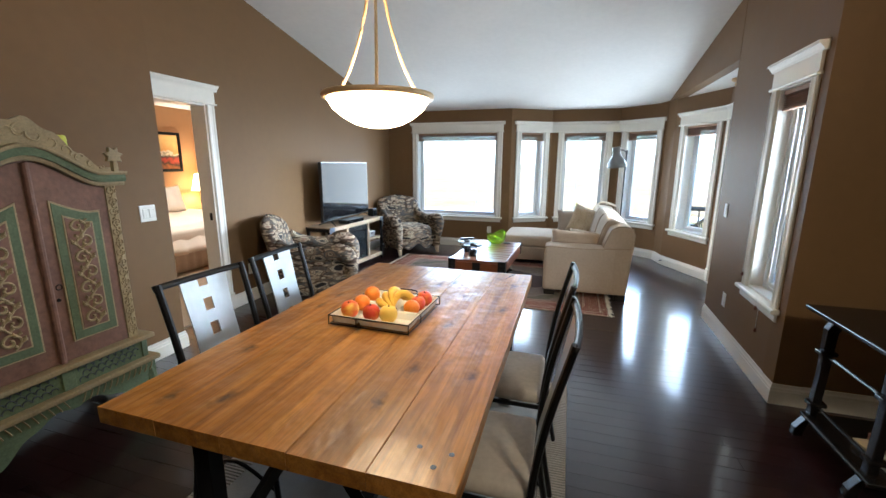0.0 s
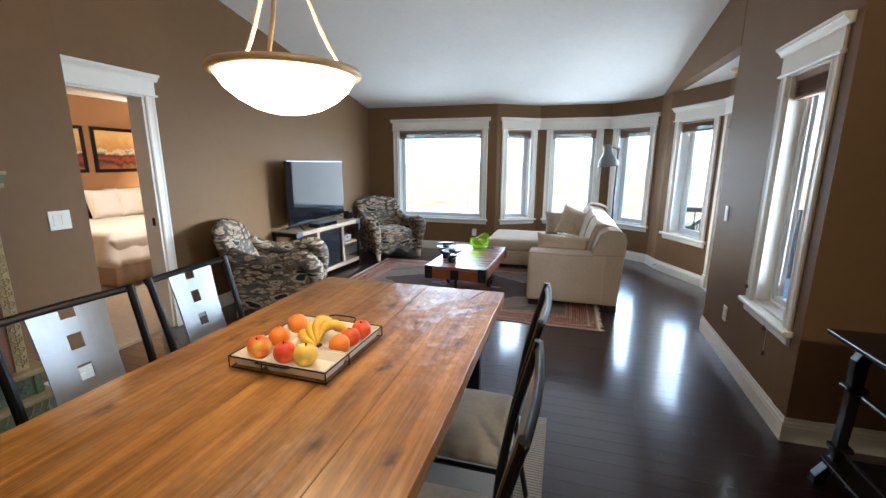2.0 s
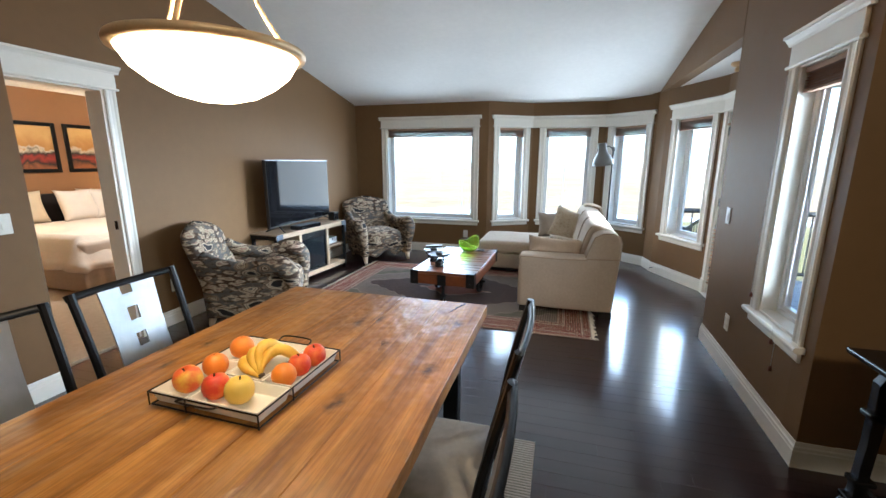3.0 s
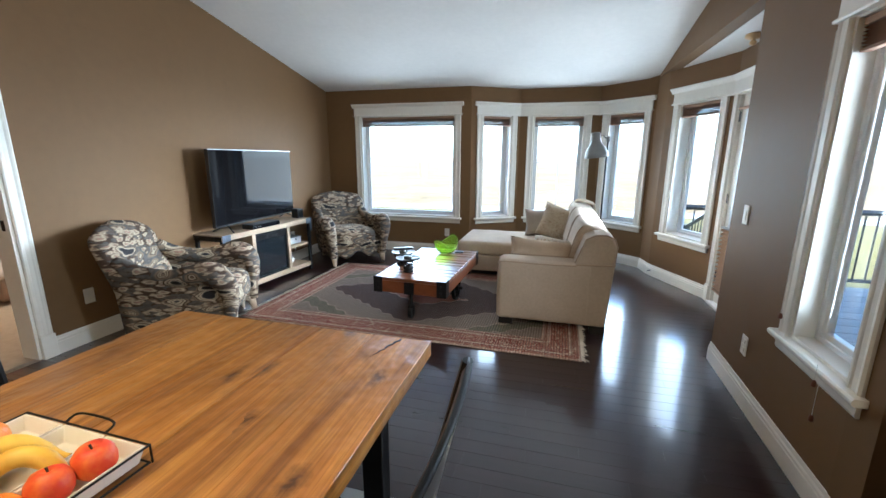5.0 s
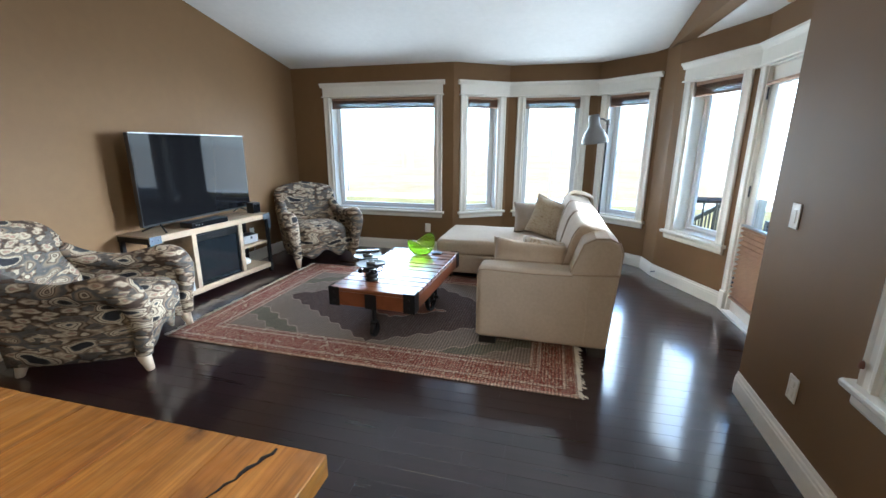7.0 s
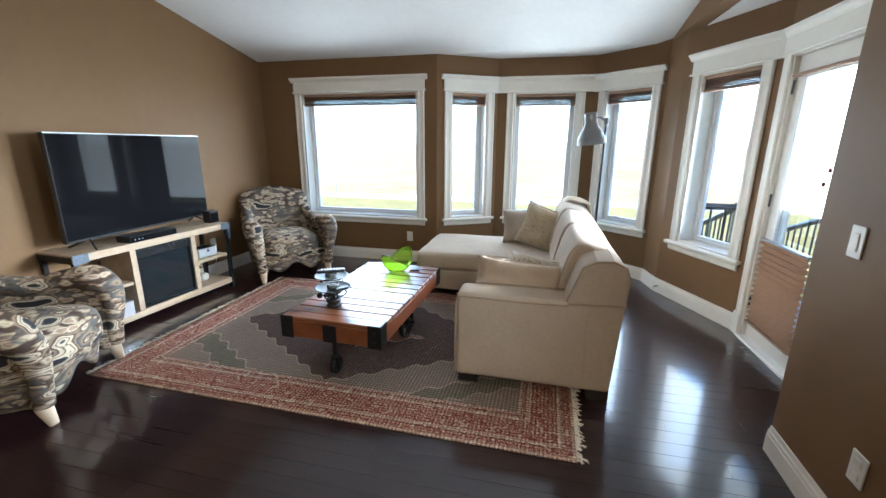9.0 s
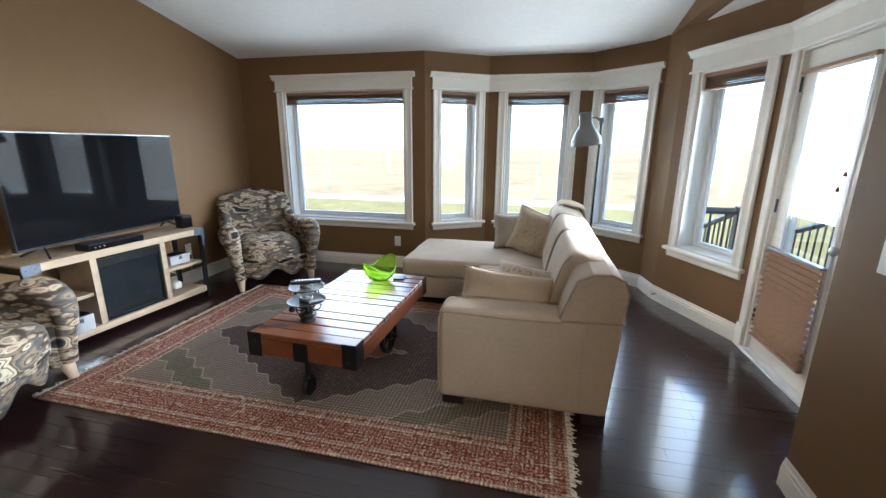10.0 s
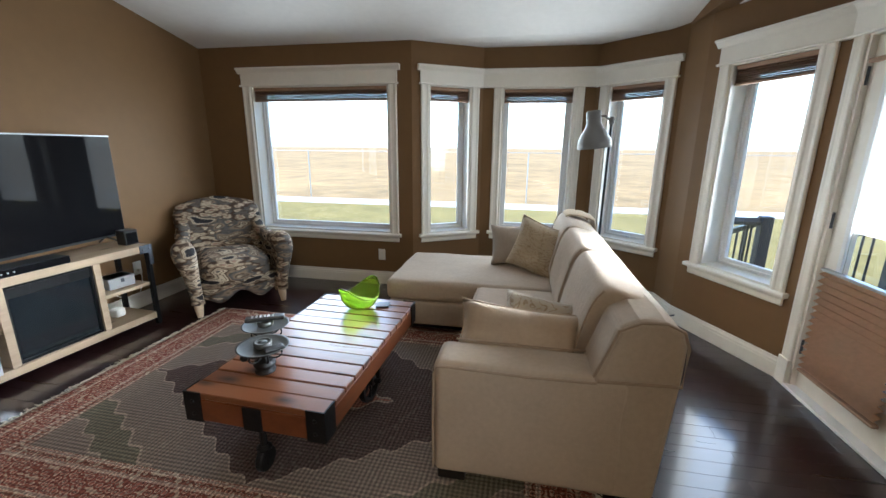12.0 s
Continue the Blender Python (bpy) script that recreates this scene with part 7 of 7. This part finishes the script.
pendant()
armoire()
candle()
side_table()
BROWNC = plain("brown_leather_cover", (0.20, 0.075, 0.03), 0.5, vary=0.25, scale=20, bump=0.2)
CREAMC = plain("cream_cloth_cover", (0.50, 0.42, 0.27), 0.7, vary=0.1, scale=20)
book("large cream bound book lying on the low shelf", pose(2.10, 2.56, 0.136, 0, 0, 6), (0.42, 0.30, 0.03), CREAMC)
book("thick brown leather book lying on another book", pose(2.12, 2.57, 0.167, 0, 0, 2), (0.36, 0.26, 0.035), BROWNC)
book("thick brown leather book on top of the pile", pose(2.13, 2.57, 0.203, 0, 0, 8), (0.33, 0.24, 0.03), BROWNC)

# nook ceiling fitting
nl = empty("ceiling_light", pose(2.10, 5.72, ZC), "small copper ceiling light in the nook", "ceiling light")
part("base", lathe([(0.055, 0.0), (0.06, -0.02), (0.04, -0.035), (0.0005, -0.04)], 20), BRONZE, nl, smooth=True)
part("knob", lathe([(0.0005, -0.085), (0.02, -0.08), (0.026, -0.06), (0.012, -0.04), (0.0005, -0.038)], 16, cap=False), BRONZE, nl, smooth=True)


# ---- deck door ----
def deck_door():
    m, ln = wall_frame(P[5], P[6])
    s0, s1, z0, z1 = DOORB
    d = empty("door_2", m, "white glazed deck door with a pleated shade on its lower half", "door", kind="structure")
    opening_casing(d, s0, s1, 0, z1, (0.0, s1 + 0.09), to_floor=True, head_mitre=(mit, 0), cap=(False, True))
    jamb(d, s0, s1, 0.0, z1, 0.16, bottom=False)
    part("threshold", box(s0, -0.03, 0.0, s1, 0.20, 0.022), VINYL, d, bevel=0.004)
    a, b, y = s0 + 0.021, s1 - 0.021, 0.03
    bm = box(a, y, 0.025, a + 0.11, y + 0.045, z1 - 0.022)
    box(b - 0.15, y, 0.025, b, y + 0.045, z1 - 0.022, bm)
    box(a + 0.11, y, 0.025, b - 0.15, y + 0.045, 0.24, bm)
    box(a + 0.11, y, z1 - 0.14, b - 0.15, y + 0.045, z1 - 0.022, bm)
    leaf = part("door_leaf", bm, TRIM, d, "white door leaf")
    part("glazing_bead", ring(a + 0.105, b - 0.145, 0.235, z1 - 0.135, y - 0.014, y - 0.001, 0.03), VINYL, leaf, bevel=0.003)
    pane = part("pane", box(a + 0.112, y + 0.018, 0.242, b - 0.152, y + 0.022, z1 - 0.142), GLASS, leaf)
    pane.visible_shadow = False
    for z in (0.28, 1.05, 1.80):
        part("hinge", tube([(a - 0.006, y - 0.012, z - 0.045), (a - 0.006, y - 0.012, z + 0.045)], 0.009, seg=8), STEEL, leaf, "grey steel hinge")
    kn = part("door_knob", lathe([(0.026, 0.0), (0.026, 0.006), (0.010, 0.010), (0.010, 0.035), (0.024, 0.045), (0.028, 0.058), (0.020, 0.070), (0.0005, 0.072)], 20, m=pose(b - 0.075, y - 0.001, 0.90, 90, 0, 0)), BRUSHED, leaf, "satin steel knob", smooth=True)
    part("deadbolt", lathe([(0.028, 0.0), (0.028, 0.010), (0.015, 0.018), (0.0005, 0.02)], 20, m=pose(b - 0.075, y - 0.001, 1.05, 90, 0, 0)), BRUSHED, leaf, smooth=True)
    return d


def door_shade():
    m, ln = wall_frame(P[5], P[6])
    s0, s1 = DOORB[0] + 0.075, DOORB[1] - 0.165
    e = empty("window_blind", m, "salmon-beige pleated shade covering the deck door's lower half", "window blind")
    SH = shade_cloth("salmon_pleated_cloth", (0.64, 0.45, 0.31), 0.6)
    zt, zb, n = 0.775, 0.17, 15
    part("top_rail", rbox(s0, -0.022, zt, s1, 0.012, zt + 0.016, 0.003, 1), BRUSHED, e)
    h = (zt - zb) / n
    for i in range(n):
        z = zt - i * h
        part("pleat", profile_run([(0.010, z), (-0.024, z - h * 0.5), (0.010, z - h + 0.0006), (0.0125, z - h + 0.0006), (-0.0205, z - h * 0.5), (0.0125, z)], s0 + 0.002, s1 - 0.002), SH, e)
    part("bottom_rail", rbox(s0, -0.022, zb - 0.016, s1, 0.012, zb - 0.0005, 0.003, 1), BLIND, e)
    part("upper_rail", rbox(s0 - 0.02, -0.020, 1.855, s1 + 0.02, 0.012, 1.875, 0.003, 1), BLIND, e)
    for s in (s0 + 0.01, s1 - 0.01):
        part("guide_cord", tube([(s, -0.004, zt + 0.015), (s, -0.004, 1.856)], 0.0012, seg=4), WHITE_PLASTIC, e)
    return e


TASSEL = plain("brown_wood_tassel", (0.15, 0.05, 0.025), 0.5, vary=0.1)
def blind_cord(p0, p1, s, z_top, z_bot, y=-0.058):
    m, ln = wall_frame(p0, p1)
    e = empty("blind_cord", m, "thin shade cord with a brown wooden tassel", "blind cord")
    part("cord", tube([(s, y, z_top), (s, y, z_bot + 0.02)], 0.0012, seg=4), WHITE_PLASTIC, e)
    part("tassel", lathe([(0.004, 0.028), (0.008, 0.02), (0.010, 0.004), (0.008, 0.0)], 10, m=pose(s, y, z_bot)), TASSEL, e, smooth=True)


deck_door()
door_shade()
blind_cord(RW0, RW1, WR[0] - 0.06, 1.95, 0.66, -0.030)
blind_cord(RW0, RW1, WR[1] - 0.10, 0.62, 0.52)
blind_cord(RW0, RW1, WR[1] - 0.11, 0.53, 0.36, -0.036)
blind_cord(P[5], P[6], 0.72, 1.855, 1.28, -0.020)
blind_cord(P[5], P[6], 0.70, 1.855, 1.20, -0.026)
# spring door stop on the nook baseboard
m_, ln_ = wall_frame(P[4], P[5])
ds = empty("door_stop", m_ @ pose(0.07, -0.016, 0.07), "small spring door stop on the baseboard", "door stop")
part("spring", tube([(0, 0, 0), (0, -0.055, -0.004)], 0.006, seg=8), STEEL, ds)
part("rubber_tip", tube([(0, -0.055, -0.004), (0, -0.07, -0.005)], 0.009, seg=8), WHITE_PLASTIC, ds)


# ---- bedroom ----
def bed():
    b = empty("bed", pose(-5.36, 5.15, 0), "bed made up with white and cream bedding", "bed")
    SHEET = plain("white_bedding", (0.72, 0.64, 0.56), 0.85, vary=0.05, scale=4, bump=0.4, bscale=12)
    SKIRT = plain("pleated_bed_skirt", (0.50, 0.42, 0.34), 0.9, vary=0.1, scale=20)
    part("mattress", rbox(-0.95, -0.95, 0.30, 0.93, 0.95, 0.60, 0.06, 3), SHEET, b, smooth=True)
    def cover(u, v):
        x, y = -0.70 + 1.70 * u, -1.06 + 2.12 * v
        ex, ey = max(0, x - 0.86) / 0.14, max(0, abs(y) - 0.93) / 0.13
        z = 0.655 + 0.018 * noise.noise(Vector((x * 2.5, y * 2.5, 0))) - 0.36 * min(1, max(ex, ey)) ** 0.7 + 0.0
        fold = 0.018 * math.sin(y * 22 + x * 5) * min(1, ex) + 0.018 * math.sin(x * 20) * min(1, ey)
        return Vector((x + fold + (0.03 * ex), y + fold, z))
    ob = part("duvet", grid_surface(cover, 44, 52), SHEET, b, "rumpled white duvet", smooth=True)
    so = ob.modifiers.new("thick", "SOLIDIFY")
    so.thickness = 0.03
    for y0, y1 in ((-0.95, 0.95),):
        def sk(u, v):
            y = y0 + (y1 - y0) * u
            return Vector((0.90 + 0.012 * math.sin(u * 90), y, 0.02 + 0.36 * v))
        part("bed_skirt", grid_surface(sk, 120, 2), SKIRT, b, "pleated cream bed skirt", smooth=True).modifiers.new("thick", "SOLIDIFY").thickness = 0.006
    part("side_skirt", box(-0.9, -0.935, 0.02, 0.88, -0.925, 0.4), SKIRT, b)
    part("headboard", rbox(-0.985, -0.98, 0.05, -0.95, 0.98, 1.02, 0.01, 2), DARK_FOOT, b)
    for x in (-0.85, 0.82):
        for y in (-0.85, 0.85):
            part("leg", box(x - 0.03, y - 0.03, 0.006, x + 0.03, y + 0.03, 0.305), DARK_FOOT, b)
    return b


bed()
PW = plain("white_pillow_cotton", (0.74, 0.66, 0.58), 0.85, vary=0.05, bump=0.3, bscale=15)
PC = plain("cream_pillow_cotton", (0.62, 0.50, 0.34), 0.85, vary=0.05, bump=0.3, bscale=15)
for k, (y, x, mat, w, lab) in enumerate(((4.62, -6.13, PC, 0.66, "cream pillow propped against the headboard"), (5.70, -6.13, PC, 0.66, "cream pillow propped against the headboard"), (5.25, -5.98, PW, 0.50, "white square pillow with an embroidered mark"), (5.62, -5.96, PW, 0.52, "white frilled square pillow"))):
    scatter_pillow(lab, mat, w, 0.46, 0.18, pose(x, y, 0.86, -18, 0, 90), k + 20)


def picture(y0, y1, z0, z1):
    e = empty("framed_picture", pose(XB, (y0 + y1) / 2, (z0 + z1) / 2, 0, 0, 90), "abstract orange and black painting in a black frame", "picture", "pair of framed pictures")
    w, h = (y1 - y0) / 2, (z1 - z0) / 2
    part("frame", ring(-w, w, -h, h, -0.032, -0.002, 0.05), BLACK_METAL, e, bevel=0.005)
    m, n, l, b = mat_new("abstract_canvas")
    tc, sp, nz, ad, cr = n.new("ShaderNodeTexCoord"), n.new("ShaderNodeSeparateXYZ"), n.new("ShaderNodeTexNoise"), n.new("ShaderNodeMath"), n.new("ShaderNodeValToRGB")
    l.new(tc.outputs["Object"], sp.inputs[0]), l.new(tc.outputs["Object"], nz.inputs["Vector"])
    nz.inputs["Scale"].default_value, nz.inputs["Detail"].default_value, nz.inputs["Distortion"].default_value = 5, 6, 1.0
    sc = n.new("ShaderNodeMath")
    sc.operation, sc.inputs[1].default_value, sc.inputs[2].default_value = "MULTIPLY_ADD", 1.35, 0.28
    l.new(sp.outputs["Z"], sc.inputs[0])
    ad.operation, ad.inputs[1].default_value = "MULTIPLY_ADD", 0.42
    l.new(nz.outputs["Fac"], ad.inputs[0]), l.new(sc.outputs[0], ad.inputs[2])
    el = cr.color_ramp.elements
    for i, (p, c) in enumerate(((0.10, (0.30, 0.10, 0.03)), (0.22, (0.02, 0.015, 0.012)), (0.32, (0.30, 0.03, 0.015)), (0.40, (0.02, 0.015, 0.012)), (0.47, (0.60, 0.50, 0.38)), (0.51, (0.45, 0.22, 0.05)), (0.75, (0.62, 0.38, 0.13)))):
        q = el[i] if i < 2 else el.new(p)
        q.position, q.color = p, (*c, 1)
    l.new(ad.outputs[0], cr.inputs["Fac"]), l.new(cr.outputs["Color"], b.inputs["Base Color"])
    b.inputs["Roughness"].default_value = 0.55
    part("canvas", box(-w + 0.045, -0.014, -h + 0.045, w - 0.045, -0.004, h - 0.045), m, e, "painted canvas")


picture(4.50, 5.34, 1.31, 1.99)
picture(5.44, 6.28, 1.31, 1.99)
ns = empty("nightstand", pose(-6.08, 6.42, 0.006), "dark wooden nightstand beside the bed", "nightstand")
part("body", rbox(-0.22, -0.22, 0.12, 0.22, 0.22, 0.60, 0.008, 2), DARK_FOOT, ns)
dr = part("drawer", rbox(0.221, -0.20, 0.38, 0.236, 0.20, 0.57, 0.004, 1), DARK_FOOT, ns)
part("drawer_knob", lathe([(0.008, 0), (0.014, 0.015), (0.0005, 0.02)], 12, m=pose(0.236, 0, 0.475, 0, 90, 0)), BRUSHED, dr)
for x in (-0.18, 0.18):
    for y in (-0.18, 0.18):
        part("leg", box(x - 0.02, y - 0.02, 0, x + 0.02, y + 0.02, 0.121), DARK_FOOT, ns)
tl = empty("table_lamp", pose(-6.08, 6.40, 0.606), "lit table lamp with a yellow fabric shade", "table lamp")
part("base", lathe([(0.0005, 0), (0.07, 0), (0.07, 0.015), (0.02, 0.03), (0.035, 0.12), (0.045, 0.2), (0.015, 0.30), (0.010, 0.40), (0.0005, 0.40)], 24, cap=False), BRONZE, tl, smooth=True)
LSH = plain("lit_lamp_shade", (0.75, 0.55, 0.25), 0.8, vary=0.03, emit=LAMPSHADE, ecol=(1.0, 0.62, 0.25))
part("shade", lathe([(0.165, 0.36), (0.095, 0.66), (0.091, 0.66), (0.161, 0.36)], 32, cap=False), LSH, tl, "glowing yellow shade", smooth=True)
# unseen second nightstand and lamp, added to brighten the bed
copy_thing(ns, pose(-6.08, 3.90, 0.006))
copy_thing(tl, pose(-6.08, 3.92, 0.606))
bl = new("bedside_bulb", bpy.data.lights.new("bedside_bulb", "POINT"))
bl.data.energy, bl.data.color, bl.data.shadow_soft_size = BULB, (1.0, 0.80, 0.58), 0.06
bl.location = (-6.08, 6.40, 1.14)
# bulb of the added, unseen lamp
b2 = new("bedside_bulb", bl.data)
b2.location = (-6.08, 3.92, 1.14)


# ---- outside ----
tagged(mesh_ob("lawn", box(-60, 8.4, -0.62, 60, 17.4, -0.585), GRASS), "short green and yellow lawn", "lawn", kind="structure")
tagged(mesh_ob("path", box(-60, 17.4, -0.62, 60, 18.7, -0.57), CONCRETE), "pale concrete path beyond the lawn", "path", kind="structure")
GALV = plain("galvanised_pipe", (0.30, 0.30, 0.30), 0.5, metal=0.5, vary=0.1)
fe = empty("chain_fence", pose(0, 19.3, -0.6), "thin galvanised field fence beyond the path", "fence")
for i in range(-6, 7):
    part("post", tube([(0.72 + i * 4.4, 0, 0.0), (0.72 + i * 4.4, 0, 1.86)], 0.022, seg=8), GALV, fe)
part("top_wire", tube([(-28, 0, 1.85), (29, 0, 1.85)], 0.012, seg=6), GALV, fe)
DECKW = plain("weathered_deck_board", (0.23, 0.22, 0.21), 0.8, vary=0.2, scale=8, rand=0.15)
RAIL = plain("dark_grey_rail", (0.035, 0.037, 0.042), 0.5, vary=0.1)
dk = empty("deck", pose(0, 0, -0.12), "grey board deck with dark railings outside the door", "deck")
for i in range(20):
    y = 3.46 + i * 0.21
    part("deck_board", box(2.46 if y > 5.0 else 2.0, y, -0.035, 5.4, y + 0.20, 0.0), DECKW, dk)
part("deck_skirt", box(2.47, 7.64, -0.47, 5.4, 7.66, -0.036), RAIL, dk)


def railing(name, x0, y0, x1, y1, z0a, z0b, posts=(True, True)):
    r = empty(name, pose(0, 0, -0.12), "dark grey metal deck railing with thin balusters", "railing", "deck railings")
    a, b = Vector((x0, y0, z0a)), Vector((x1, y1, z0b))
    for q, on in ((a, posts[0]), (b, posts[1])):
        if on:
            part("post", box(q.x - 0.045, q.y - 0.045, q.z, q.x + 0.045, q.y + 0.045, q.z + 0.98), RAIL, r, bevel=0.006)
    part("top_rail", tube([a + Vector((0, 0, 0.93)), b + Vector((0, 0, 0.93))], 0.034, seg=4), RAIL, r)
    part("bottom_rail", tube([a + Vector((0, 0, 0.10)), b + Vector((0, 0, 0.10))], 0.024, seg=4), RAIL, r)
    n = max(2, int((b - a).length / 0.12))
    for i in range(1, n):
        p = a.lerp(b, i / n)
        part("baluster", tube([p + Vector((0, 0, 0.10)), p + Vector((0, 0, 0.93))], 0.010, seg=6), RAIL, r)


railing("deck_railing", 2.02, 7.60, 2.68, 7.60, 0.0, 0.0, (False, True))
railing("deck_railing", 3.72, 7.60, 5.35, 7.60, 0.0, 0.0)
railing("deck_railing", 5.35, 7.54, 5.35, 3.6, 0.0, 0.0, (False, True))
railing("stair_railing", 2.70, 7.72, 2.70, 8.9, -0.02, -0.46, (False, True))
railing("stair_railing", 3.70, 7.72, 3.70, 8.9, -0.02, -0.46, (False, True))
stp = empty("deck_steps", pose(0, 0, -0.12), "grey board steps down to the lawn", "steps")
for i in range(3):
    part("tread", box(2.75, 7.67 + i * 0.28, -0.16 - i * 0.12, 3.65, 7.95 + i * 0.28, -0.12 - i * 0.12), DECKW, stp)
for x in (2.76, 3.60):
    part("stringer", prism([(7.67, -0.46), (8.50, -0.46), (8.50, -0.41), (7.67, -0.165)], x, x + 0.04, m=Matrix(((0, 0, 1, 0), (1, 0, 0, 0), (0, 1, 0, 0), (0, 0, 0, 1)))), DECKW, stp)


# ---- floor boards ----
def span(y):
    """Extent of the floor in x at y, under the baseboards."""
    if y < 3.24:
        return (-2.475 if y < 2.75 else -2.785), 5.2
    if y < 4.83:
        return -2.785, 1.762 + (y - 3.245) * 0.0315
    edge = [(1.90, 4.83), P[6], P[5], P[4], P[3], P[2]]
    x1 = 1.2
    for a, b in zip(edge, edge[1:]):
        lo_, hi_ = min(a[1], b[1]), max(a[1], b[1])
        if lo_ <= y <= hi_ and hi_ > lo_:
            x1 = a[0] + (b[0] - a[0]) * (y - a[1]) / (b[1] - a[1])
            break
    x0 = -2.785
    if y > 7.55:
        x0 = P[0][0] + (P[1][0] - P[0][0]) * min(1, (y - 7.55) / (P[1][1] - 7.55))
    return x0, x1


rnd = random.Random(21)
BW = 0.0905
meshes = {}
rest = bmesh.new()
count = 0
row, y = 0, -3.38
while y < 7.94:
    x0, x1 = span(y + BW / 2)
    x = x0 - rnd.uniform(0, 0.8)
    while x < x1:
        ln_ = rnd.choice((0.55, 0.75, 0.9, 1.1, 1.3))
        a, b = max(x, x0), min(x + ln_, x1)
        if b - a > 0.03:
            near = 2.70 < y < 6.9 and -2.79 < a and count < 300
            if near:
                key = round(b - a, 3)
                if key not in meshes:
                    bm = rbox(0, 0.0003, -0.012, key, BW - 0.0003, 0.0, 0.0006, 1)
                    me = bpy.data.meshes.new("board")
                    bm.to_mesh(me)
                    bm.free()
                    me.materials.append(FLOOR)
                    meshes[key] = me
                o = new("board", meshes[key])
                o.parent = floor
                o.location = (a + 0.0004, y, 0.0)
                count += 1
            else:
                box(a + 0.0006, y + 0.0006, -0.012, b - 0.0006, y + BW - 0.0006, 0.0, rest)
        x += ln_
    y += BW
    row += 1
part("board_rest", rest, FLOOR_REST, floor)["kind"] = "stuff"
